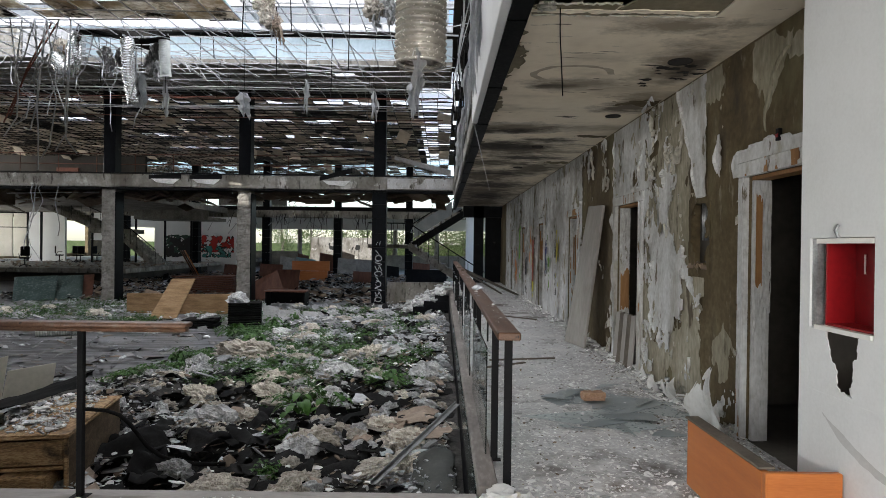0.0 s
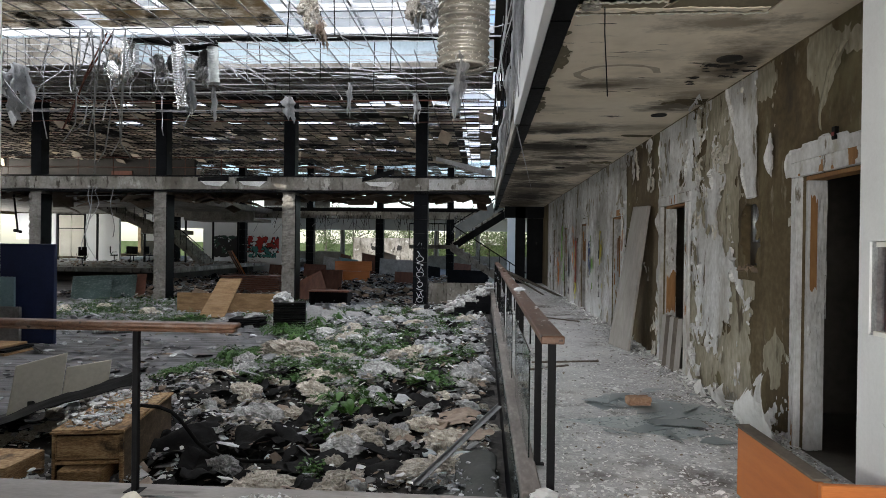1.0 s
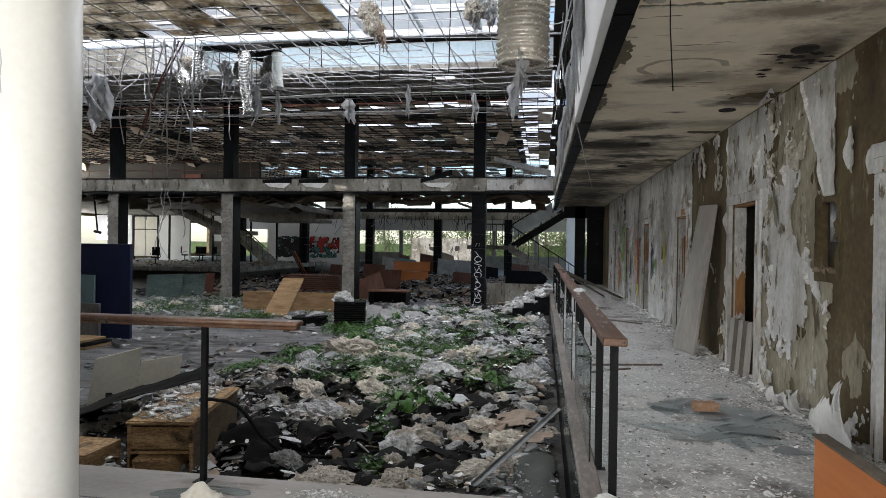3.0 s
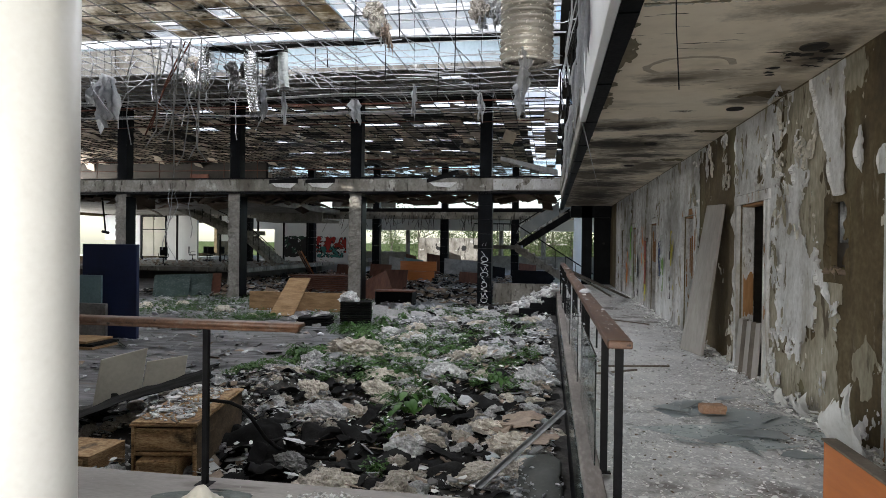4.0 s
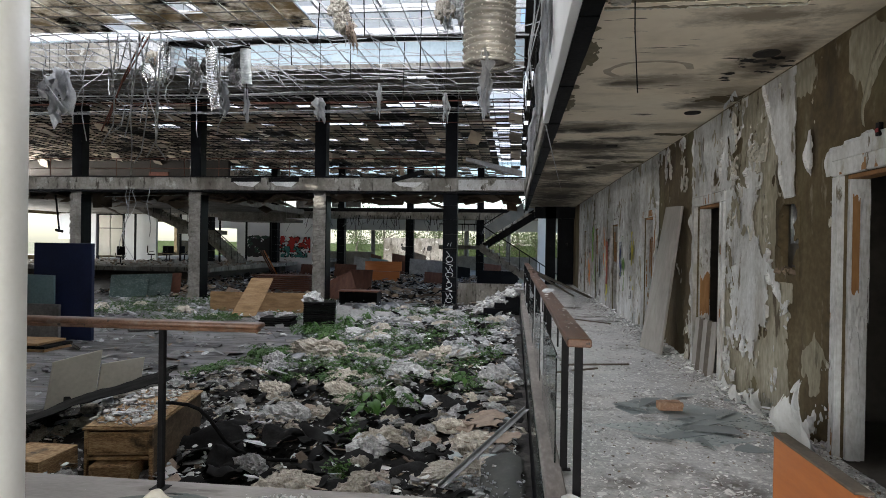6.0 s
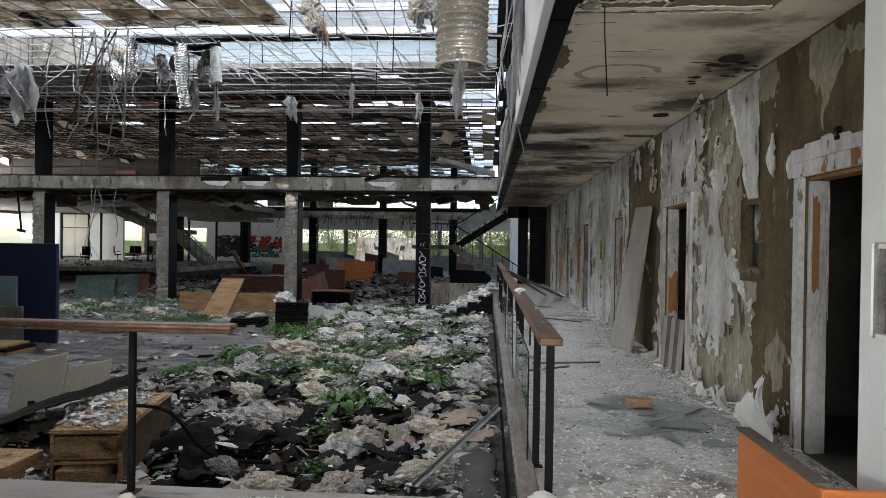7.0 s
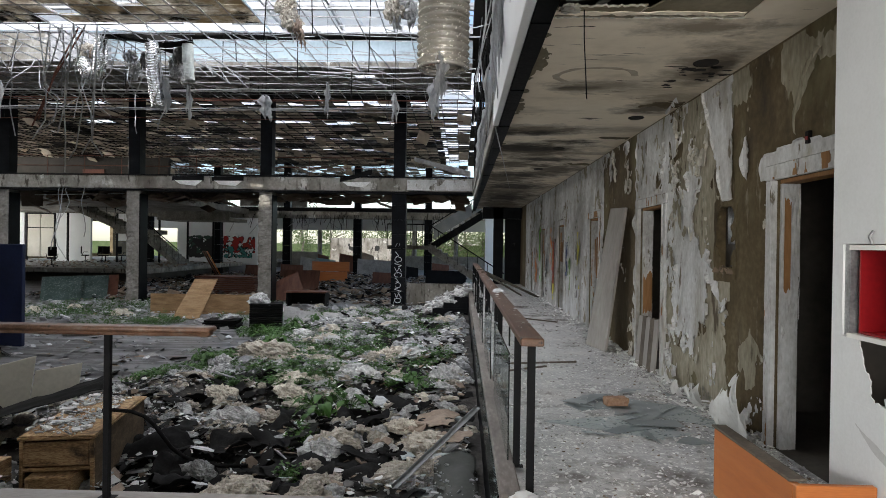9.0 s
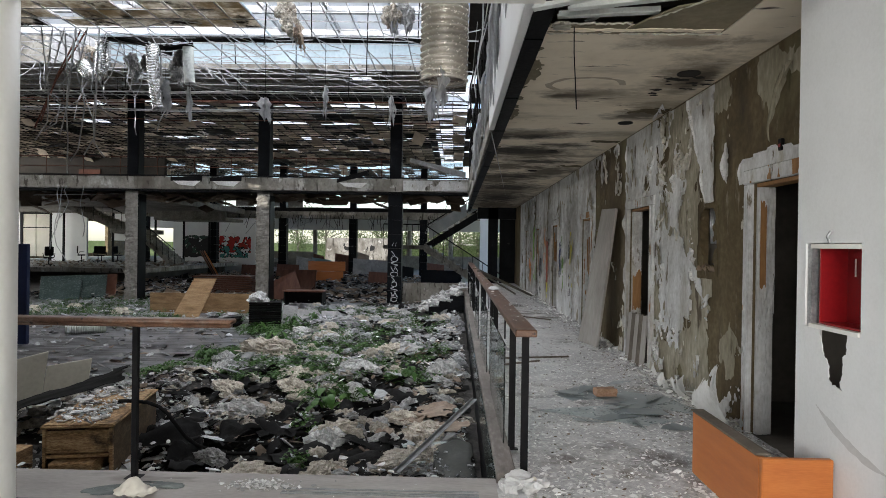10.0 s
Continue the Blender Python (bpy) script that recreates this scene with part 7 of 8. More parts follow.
torn_skin(bm, lambda u, v: min(1.0 - abs(u), 0.75 - abs(v)) + 0.12 * fbm(u * 3, v * 3, 5.0, 3), -1.1, 1.1, -0.9, 0.9, 0.06,
          lambda u, v, a: (-4.9 + 0.85 * u - 0.35 * v, 6.75 + 0.75 * u + 0.75 * v, -0.3 + 0.28 * u + 0.05 * fbm(u * 2, v * 2, 3.0, 3) - 0.12 * max(0.0, v)))
thicken(bm, 0.006)
tagged(part("felt_sheet", bm, M["felt"], None, "", True), "wide black felt sheet slumped against the panels", "roofing felt", "felt sheets")
bm = bmesh.new()
tube(bm, [(-3.35, 6.1, -0.06), (-3.2, 6.02, -0.035), (-3.0, 5.96, -0.03), (-2.86, 5.92, -0.06), (-2.76, 5.9, -0.13), (-2.68, 5.9, -0.23), (-2.6, 5.91, -0.34), (-2.5, 5.94, -0.43), (-2.36, 5.98, -0.5), (-2.18, 6.03, -0.54), (-1.95, 6.08, -0.55)], 0.018, 8)
tagged(part("hose", bm, M["felt"], None, "", True), "black hose draped over the cabinet", "hose")

# navy panel stack
nv = thing("partition_screen", "upright navy blue partition screen with teal panels", "partition", pose(0, 0, 0))
bm = bmesh.new()
box(bm, -10.6, -9.2, 13.1, 13.2, HALL_Z, 1.46, bevel=0.01)
part("screen", bm, M["navy"], nv)
bm = bmesh.new()
box(bm, -10.7, -9.95, 12.9, 12.96, 0.1, 0.75, bevel=0.008)
part("panel", bm, M["teal"], nv, "teal glazed panel")
bm = bmesh.new()
box(bm, -10.8, -9.75, 12.8, 12.88, HALL_Z, 0.12, bevel=0.008)
part("base_panel", bm, M["debris_grey"], nv, "grey lower panel")
pl = thing("pallet", "flat stack of dark and pale boards", "board stack", pose(-9.9, 12.0, HALL_Z))
for k, (dx, w, mt) in enumerate(((0, 0.8, M["wood_pale"]), (0.05, 0.75, M["felt"]), (-0.05, 0.7, M["wood_pale"]))):
    bm = bmesh.new()
    box(bm, -w + dx, w + dx, -0.4, 0.4, k * 0.06, k * 0.06 + 0.05, bevel=0.004)
    part("board", bm, mt, pl)
flex_duct("duct_piece", [(-9.3, 14.6, HALL_Z + 0.13), (-8.9, 14.8, HALL_Z + 0.13), (-8.55, 15.0, HALL_Z + 0.13)], 0.13, "crushed length of foil duct on the floor", M["channel"], 0.05, 0.01)

# tan boards, stack, tables
sheet_thing("board", "tan plywood board leaning on a low crate", "board", [(-8.3, 18.0, HALL_Z), (-7.6, 18.2, HALL_Z), (-7.33, 18.9, 0.42), (-7.97, 18.75, 0.42)], 0.05, M["wood_pale"])
cr = thing("long_crate", "long low tan plywood crate", "crate", pose(0, 0, 0))
for x0, x1 in ((-9.75, -8.2), (-8.19, -6.5)):
    bm = bmesh.new()
    box(bm, x0, x1, 19.6, 19.66, HALL_Z, -0.08, bevel=0.006)
    part("side_board", bm, M["wood_pale"], cr)
bm = bmesh.new()
box(bm, -9.72, -6.53, 19.67, 20.6, HALL_Z, -0.16)
part("filling", bm, M["debris_grey"], cr, "grey rubble filling")
st = thing("tray_stack", "stack of black plastic trays", "tray stack", pose(-5.2, 16.9, HALL_Z, 0, 0, 14))
for k in range(11):
    bm = bmesh.new()
    d = 0.03 * nz(k * 3.3, 1)
    box(bm, -0.42 + d, 0.42 + d, -0.32, 0.32, k * 0.06, k * 0.06 + 0.046, bevel=0.01)
    part("tray", bm, M["felt"], st)
put_lump(-5.4, 16.9, 0.4, 1, 0.66)
st2 = thing("tray_stack", "low collapsed stack of black plastic trays", "tray stack", pose(-6.25, 16.6, HALL_Z, 0, 0, 4))
for k in range(4):
    bm = bmesh.new()
    d = 0.05 * nz(k * 2.3, 6)
    box(bm, -0.42 + d, 0.42 + d, -0.32, 0.32, k * 0.06, k * 0.06 + 0.046, bevel=0.01)
    part("tray", bm, M["felt"], st2)
put_lump(-6.1, 16.6, 0.3, 2, 0.25)
for k, (x, y, w, tilt) in enumerate(((-4.35, 16.9, 0.6, 0.32), (-3.75, 17.3, 0.55, 0.18), (-2.8, 15.4, 0.7, 0.1), (-1.9, 16.8, 0.5, 0.12), (-4.9, 17.4, 0.4, 0.4))):
    sheet_thing("slate_sheet", "dark grey slate sheet tipped on the rubble", "slate sheet", [(x, y, on_heap(x, y)), (x + w, y + 0.15, on_heap(x, y) + 0.02), (x + w * 0.8, y + 0.6, on_heap(x, y) + tilt), (x - 0.1, y + 0.5, on_heap(x, y) + tilt * 1.15)], 0.02, M["debris_grey"], "tipped slate sheets")
state = lr.getstate()
for _ in range(26):
    x, y = lr.uniform(-14.5, -4.0), lr.uniform(17.6, 23.0)
    if not (-10.0 < x < -6.3 and 17.8 < y < 20.8):
        put_lump(x, y, lr.uniform(0.12, 0.36), lr.randrange(10))
lr.setstate(state)
chips("front_slabs", "broken white and blue-grey slabs before the old furniture", 240, lambda r: (r.uniform(-14.5, -3.0), r.uniform(17.2, 23.4), HALL_Z + abs(r.gauss(0, 0.03)) + 0.01), (0.05, 0.24), M["slab_chip"], 74, 0.2)
chips("front_litter", "white and pale green litter before the old furniture", 700, lambda r: (r.uniform(-13.5, 0.1), r.uniform(17.0, 23.4), HALL_Z + abs(r.gauss(0, 0.03)) + heap(-2.0, 20.0) * 0.5), (0.01, 0.1), M["slab_chip"], 67, 0.3)
bs = thing("board_stack", "stack of red-brown boards", "board stack", pose(-10.2, 27.6, HALL_Z))
for k in range(9):
    bm = bmesh.new()
    d = 0.2 * nz(k * 1.7, 2)
    box(bm, -1.3 + d, 1.3 + d, -0.6, 0.6, k * 0.09, k * 0.09 + 0.06, bevel=0.006)
    part("board", bm, M["wood_red"], bs)
for k in range(3):
    o = thing("round_tabletop", "round orange-brown table top leaning on boards", "tabletop", pose(-11.4 - 0.18 * k, 28.8 + 0.2 * k, 0.5, 0, 62, 24), "leaning round tops")
    bm = bmesh.new()
    bmesh.ops.create_cone(bm, cap_ends=True, segments=28, radius1=0.75, radius2=0.75, depth=0.05)
    part("top", bm, M["wood_orange"] if k == 0 else M["wood_red"], o)
sheet_thing("board", "red-brown board propped on a corner", "board", [(-7.6, 24.1, HALL_Z), (-5.9, 24.2, HALL_Z), (-6.4, 24.6, 0.45), (-7.5, 24.5, -0.1)], 0.04, M["wood_red"], "red-brown boards")
sheet_thing("board", "red-brown board lying against rubble", "board", [(-8.3, 29.0, HALL_Z), (-6.6, 29.0, HALL_Z), (-6.6, 29.4, 0.3), (-8.3, 29.4, 0.3)], 0.04, M["wood_red"], "red-brown boards")
tb = thing("low_table", "low dark table with red-brown top", "table", pose(-5.5, 22.6, HALL_Z))
bm = bmesh.new()
box(bm, -0.75, 0.75, -0.35, 0.35, 0.5, 0.55, bevel=0.006)
part("tabletop", bm, M["wood_red"], tb)
for x in (-0.7, 0.66):
    bm = bmesh.new()
    box(bm, x, x + 0.04, -0.33, 0.33, 0, 0.498)
    part("side_panel", bm, M["black"], tb)
bm = bmesh.new()
box(bm, -0.66, 0.66, 0.28, 0.31, 0.05, 0.498)
part("back_panel", bm, M["black"], tb)
rc = thing("reception_desk", "orange-brown curved reception desk among rubble", "desk", pose(-7.9, 37.2, HALL_Z, 0, 0, -4))
for z0, z1, d in ((0.0, 0.62, 0.0), (0.62, 1.2, 0.5)):
    bm = bmesh.new()
    n = 12
    prev = None
    for i in range(n + 1):
        u = i / n - 0.5
        x, y = u * 2.3, d + 0.5 * (1 - 4 * u * u) * -0.6
        ring = [bm.verts.new(p) for p in ((x, y, z0), (x, y + 0.06, z0), (x, y + 0.06, z1), (x, y, z1))]
        if prev:
            for k in range(4):
                bm.faces.new((prev[k], prev[(k + 1) % 4], ring[(k + 1) % 4], ring[k]))
        else:
            bm.faces.new(ring[::-1])
        prev = ring
    bm.faces.new(prev)
    part("front_panel", bm, M["wood_orange"], rc)
for k, (x, y, w, h, mt) in enumerate(((-10.3, 42.0, 1.2, 1.4, "debris_grey"), (-9.4, 43.0, 1.3, 1.3, "teal"), (-6.4, 42.0, 1.2, 1.3, "debris_grey"), (-5.2, 42.6, 1.3, 1.2, "debris_grey"), (-8.2, 44.6, 1.1, 1.6, "wood_red"), (-7.0, 46.5, 0.9, 1.7, "card"), (-10.6, 47.5, 0.8, 1.5, "wood_red"), (-3.4, 41.0, 1.2, 0.9, "black"), (-1.6, 45.0, 1.5, 1.0, "wood_red"), (-4.2, 35.0, 1.5, 0.7, "wood_red"), (-11.0, 40.2, 1.4, 0.9, "wood_red"), (-13.4, 41.0, 1.8, 0.8, "wood_red"), (-0.8, 34.0, 2.2, 0.9, "black"))):
    sheet_thing("panel", "broken office panel leaning in the rubble", "panel", [(x - w / 2, y, HALL_Z), (x + w / 2, y + 0.2, HALL_Z), (x + w / 2, y + 0.5, HALL_Z + h * lr.uniform(0.8, 1)), (x - w / 2, y + 0.3, HALL_Z + h)], 0.05, M[mt], "leaning office panels")

# leaning sheets of glass by the ledge
for k, (x, y, w, mt) in enumerate(((-15.9, 22.9, 1.55, "green_glass"), (-15.2, 23.5, 1.5, "green_glass"), (-14.75, 24.0, 1.1, "wood_red"))):
    sheet_thing("glass_sheet", "dark grey-green glass sheet leaning by the ledge" if k < 2 else "red-brown sheet leaning behind the glass", "glass sheet" if k < 2 else "board", [(x + 0.3, y, HALL_Z), (x + 0.3 + w * 0.8, y + 0.5, HALL_Z), (x + w * 0.8 - 0.3, y + 1.7, 0.16), (x - 0.5, y + 1.3, 0.1)], 0.02, M[mt], "leaning glass sheets")

# ---- steps between hall and corridor ----
stp = thing("hall_steps", "black tiled steps buried in pale rubble", "steps", pose(0, 0, 0))
for k in range(4):
    bm = bmesh.new()
    box(bm, -1.15 + 0.33 * k, 0.27, 19.2, 22.6, HALL_Z + 0.175 * k, HALL_Z + 0.175 * (k + 1), bevel=0.008)
    part("step", bm, M["black_tile"], stp)


def step_debris(r):
    x = r.uniform(-1.6, 0.25)
    return x, r.uniform(19.1, 22.6), HALL_Z + 0.175 * max(0, math.floor((x + 1.15) / 0.33) + 1) + abs(r.gauss(0, 0.05))


chips("steps_rubble", "pale broken plaster lying on the steps", 900, step_debris, (0.03, 0.22), M["debris_light"], 52, 0.35)


# ---- staircases ----
def flight(t, p, q, n, width, mat, tread_mat):
    """Steps from p up to q, with two stringers; width runs along y."""
    p, q = Vector(p), Vector(q)
    for k in range(n):
        a, b2 = p.lerp(q, k / n), p.lerp(q, (k + 1) / n)
        bm = bmesh.new()
        box(bm, min(a.x, b2.x) - 0.02, max(a.x, b2.x) + 0.02, p.y, p.y + width, b2.z - 0.2, b2.z, bevel=0.006)
        part("step", bm, tread_mat, t)
    for y in (p.y - 0.06, p.y + width):
        bm = bmesh.new()
        d = Vector((0, 0, 0.34))
        vs = [Vector((p.x, y, p.z - 0.26)), Vector((q.x, y, q.z - 0.26)), Vector((q.x, y, q.z + 0.08)), Vector((p.x, y, p.z + 0.08))]
        lo = [bm.verts.new(v) for v in vs]
        hi = [bm.verts.new(v + Vector((0, 0.06, 0))) for v in vs]
        bm.faces.new(lo)
        bm.faces.new(hi[::-1])
        for k in range(4):
            bm.faces.new((lo[k], hi[k], hi[(k + 1) % 4], lo[(k + 1) % 4]))
        part("stringer", bm, mat, t)


def stair_rail(t, p, q, n):
    p, q = Vector(p), Vector(q)
    up = Vector((0, 0, 0.95))
    bm = bmesh.new()
    bar(bm, p + up, q + up, 0.05, 0.05)
    part("handrail", bm, M["black"], t)
    for k in range(n + 1):
        a = p.lerp(q, k / n)
        bm = bmesh.new()
        tube(bm, [a, a + up], 0.014, 6)
        part("baluster", bm, M["black"], t)


sr = thing("staircase", "concrete staircase with dark handrails to the upper floor", "staircase", pose(0, 0, 0))
flight(sr, (2.1, 28.2, HALL_Z), (-1.45, 28.2, 1.55), 13, 1.5, M["concrete_light"], M["concrete"])
flight(sr, (-1.45, 30.0, 1.55), (2.4, 30.0, 4.0), 14, 1.5, M["black"], M["concrete"])
bm = bmesh.new()
for a, b2 in (((-1.3, 1.85), (0.5, 3.0)), ((0.55, 3.03), (2.35, 4.17))):
    vs = [bm.verts.new((x, 29.9, z)) for x, z in (a, b2, (b2[0], b2[1] + 0.62), (a[0], a[1] + 0.62))]
    bm.faces.new(vs)
thicken(bm, 0.012)
part("side_glass", bm, M["pale_glass"], sr, "dusty pale glass side panels")
bm = bmesh.new()
box(bm, -3.3, -1.45, 28.1, 31.6, 1.37, 1.55, bevel=0.01)
part("landing", bm, M["concrete"], sr)
stair_rail(sr, (-1.45, 28.14, 1.55), (-3.3, 28.14, 1.55), 7)
stair_rail(sr, (-1.45, 29.94, 1.55), (2.4, 29.94, 4.0), 8)
stair_rail(sr, (-1.45, 28.14, 1.55), (2.1, 28.14, HALL_Z), 8)
sl = thing("staircase", "wide pale concrete staircase with dark handrails", "staircase", pose(0, 0, 0))
flight(sl, (-17.6, 38.6, 0.1), (-19.9, 38.6, 2.0), 11, 1.7, M["concrete_light"], M["concrete_light"])
flight(sl, (-19.9, 36.6, 2.3), (-24.4, 36.6, 4.2), 12, 1.7, M["concrete_light"], M["concrete_light"])
bm = bmesh.new()
box(bm, -20.6, -19.2, 36.5, 40.4, 2.02, 2.3, bevel=0.01)
part("landing", bm, M["concrete_light"], sl)
stair_rail(sl, (-17.6, 38.5, 0.1), (-19.9, 38.5, 2.0), 6)
stair_rail(sl, (-19.9, 36.5, 2.3), (-24.4, 36.5, 4.2), 8)
bm = bmesh.new()
tube(bm, [(-19.6, 36.7, 0.1), (-19.6, 36.7, 2.0)], 0.05, 8)
part("prop", bm, M["black"], sl)

# office chair on the ledge
oc2 = thing("office_chair", "black office chair standing on the ledge", "chair", pose(-22.6, 34.0, 0.1, 0, 0, 30), "ledge chairs")
bm = bmesh.new()
box(bm, -0.24, 0.24, -0.24, 0.24, 0.44, 0.52, bevel=0.03)
part("seat", bm, M["black"], oc2)
bm = bmesh.new()
box(bm, -0.22, 0.22, 0.2, 0.27, 0.58, 1.1, bevel=0.03)
part("backrest", bm, M["black"], oc2)
bm = bmesh.new()
tube(bm, [(0, 0, 0.1), (0, 0, 0.45)], 0.03, 8)
part("column", bm, M["black"], oc2)
for k in range(5):
    a = 2 * math.pi * k / 5
    bm = bmesh.new()
    tube(bm, [(0, 0, 0.12), (0.28 * math.cos(a), 0.28 * math.sin(a), 0.05)], 0.02, 6)
    box(bm, 0.28 * math.cos(a) - 0.02, 0.28 * math.cos(a) + 0.02, 0.28 * math.sin(a) - 0.02, 0.28 * math.sin(a) + 0.02, 0, 0.05)
    part("foot", bm, M["black"], oc2)
for s in (-1, 1):
    bm = bmesh.new()
    tube(bm, [(0.25 * s, 0.2, 0.5), (0.28 * s, 0.1, 0.7), (0.28 * s, -0.15, 0.7)], 0.018, 6)
    part("armrest", bm, M["black"], oc2)

for x, y, a in ((-25.4, 41.6, 120), (-24.6, 42.2, 200), (-23.9, 41.4, 20), (-23.3, 42.3, 70)):
    copy_thing(oc2, pose(x, y, 0.1, 0, 0, a))
# ledge clutter and dark posts
for x in (-27.5, -24.0, -21.0, -19.0, -17.2):
    bm = bmesh.new()
    box(bm, x - 0.06, x + 0.06, 42.9, 43.02, 0.1, 3.5, bevel=0.01)
    tagged(part("steel_post", bm, M["black"]), "thin black steel post on the ledge", "post", "ledge posts")


def ledge_debris(r):
    return r.uniform(-33, -16.7), r.uniform(33.1, 46), 0.1 + abs(r.gauss(0, 0.06))


chips("ledge_rubble", "dark rubble lying on the ledge", 1100, ledge_debris, (0.03, 0.2), M["debris_brown"], 53, 0.2)

# spray-paint marks: illegible strokes as ragged bars
mr2 = random.Random(3)
mark_cols = [material("spray_%s" % n, [c, tuple(v * 1.2 for v in c)], 4, 30, 0.6, 0.0) for n, c in (("dark_green", (0.03, 0.06, 0.045)), ("red", (0.35, 0.03, 0.025)), ("black", (0.02, 0.02, 0.02)), ("teal", (0.06, 0.2, 0.19)), ("green", (0.12, 0.3, 0.03)), ("orange", (0.5, 0.16, 0.03)), ("yellow", (0.55, 0.48, 0.06)), ("white", (0.75, 0.76, 0.78)))]


def marks(name, label, spans, place, outline=False):
    t = thing(name, label, "wall marks", None, "", "structure")
    for n, (u0, u1, z0, z1, c) in enumerate(spans):

        def shape(u, v):
            a, b3 = (u - u0) / (u1 - u0), (v - z0) / (z1 - z0)
            rim = min(min(a, 1 - a) * (u1 - u0), min(b3, 1 - b3) * (z1 - z0)) * 3.0
            return min(rim, 0.3) - 0.22 + 0.75 * nz(u * 2.6, v * 1.6, n * 3.0 + u0) + 0.6 * nz(u * 6.5 + 2 * nz(v * 3, u), v * 4.5, n * 5.0)

        bm = bmesh.new()
        torn_skin(bm, shape, u0, u1, z0, z1, 0.04, lambda u, v, q: place(u, v, 0.004 * (n + 1)))
        part("stroke", bm, mark_cols[c], t)
        if outline:
            bm = bmesh.new()
            torn_skin(bm, lambda u, v: 0.075 - abs(shape(u, v)), u0, u1, z0, z1, 0.03, lambda u, v, q: place(u, v, 0.004 * (n + 1) + 0.003))
            part("outline", bm, mark_cols[2], t)


marks("wall_marks", "dark green and red sprayed strokes on a white wall", [(-20.8, -18.5, 0.5, 2.1, 0), (-20.7, -18.6, 0.4, 1.9, 2), (-18.1, -15.6, 0.8, 2.1, 1), (-18.0, -15.8, 0.4, 1.3, 3), (-24.3, -23.4, 1.0, 2.0, 1)], lambda u, z, d: (u, 46.99 - d, z), True)
marks("wall_marks", "thin dark sprayed strokes on the garden wall", [(-12.0, -10.6, 0.9, 1.7, 2), (-9.6, -8.6, 0.9, 1.5, 2)], lambda u, z, d: (u, 65.99 - d, z))
marks("wall_marks", "green, orange and yellow paint streaks on the corridor wall", [(19.2, 19.9, 0.5, 2.2, 4), (20.2, 20.8, 0.2, 1.6, 5), (16.6, 17.0, 0.1, 1.5, 6), (17.0, 17.4, 0.9, 2.1, 5), (17.9, 18.2, 0.2, 1.4, 2), (18.4, 18.6, 0.1, 1.0, 2)], lambda u, z, d: (2.47 - d, u, z))
t = thing("column_marks", "white illegible sprayed loops on the black column", "wall marks", None, "", "structure")
for k in range(10):
    z = -0.5 + k * 0.19
    w, hgt = 0.1 + 0.04 * mr2.random(), 0.07 + 0.03 * mr2.random()
    style, pts = k % 5, []
    for i in range(13):
        a = i / 12
        if style in (0, 3):
            px, pz = math.cos(5.6 * a + 0.4 + k), math.sin(5.6 * a + 0.4 + k)
        elif style == 1:
            px, pz = 2 * a - 1, abs((3 * a) % 2 - 1) * 2 - 1
        elif style == 2:
            px, pz = math.sin(6.3 * a), 2 * a - 1
        else:
            px, pz = (2 * a - 1) * (1 if a < 0.6 else -0.6), math.cos(4 * a)
        pts.append((-2.3 + w * px, ROW_Y[0] - 0.268, z + hgt * pz))
    bm = bmesh.new()
    tube(bm, pts, 0.011, 5)
    part("stroke", bm, mark_cols[7], t)
for x0, z0, x1, z1 in ((-2.4, 1.5, -2.34, 1.62), (-2.28, 1.5, -2.24, 1.64), (-2.45, -0.62, -2.38, -0.3), (-2.2, -0.55, -2.16, -0.36)):
    bm = bmesh.new()
    bar(bm, (x0, ROW_Y[0] - 0.267, z0), (x1, ROW_Y[0] - 0.267, z1), 0.02, 0.008)
    part("stroke", bm, mark_cols[7], t)

# ---- hanging remains of the ceiling ----
hr = random.Random(77)
flex_duct("flexible_duct", [(-9.65, 16.6, 6.95), (-9.65, 16.6, 6.35), (-9.72, 16.6, 6.02), (-10.0, 16.6, 6.02), (-10.22, 16.6, 6.38)], 0.17, "bent silver foil duct hanging from the roof", M["silver"], 0.042, 0.018, 0.022)
flex_duct("flexible_duct", [(-8.28, 16.6, 6.85), (-8.24, 16.6, 6.0), (-8.09, 16.6, 5.14)], 0.16, "straight silver foil duct hanging from the roof", M["silver"], 0.042, 0.018, 0.022)
flex_duct("flexible_duct", [(-7.3, 16.6, 6.8), (-7.29, 16.6, 6.3), (-7.24, 16.6, 5.82)], 0.14, "short pale foil duct hanging from the roof", M["channel"], 0.042, 0.015, 0.022)
for k, (x, z, w, tip) in enumerate(((-9.3, 6.98, 0.5, 4), (-8.75, 6.92, 0.9, 10), (-7.55, 6.8, 0.75, -14))):
    lp = thing("plenum_panel", "dark square air outlet panel dangling askew from the roof", "ceiling panel", pose(x, 16.6, z, 6, tip, 10 * k), "dangling panels")
    bm = bmesh.new()
    box(bm, -w / 2, w / 2, -0.3, 0.3, 0.0, 0.025, bevel=0.004)
    part("plate", bm, M["felt"], lp)
    for q in (-w / 2 + 0.02, w / 2 - 0.02):
        bm = bmesh.new()
        box(bm, q - 0.015, q + 0.015, -0.29, 0.29, 0.026, 0.08)
        part("edge_strip", bm, M["steel"], lp)
    for q in (-w / 3, w / 3):
        bm = bmesh.new()
        tube(bm, [(q, 0, 0.02), (q, 0.02, 8.22 - z)], 0.005, 5)
        part("hanger_wire", bm, M["black"], lp)
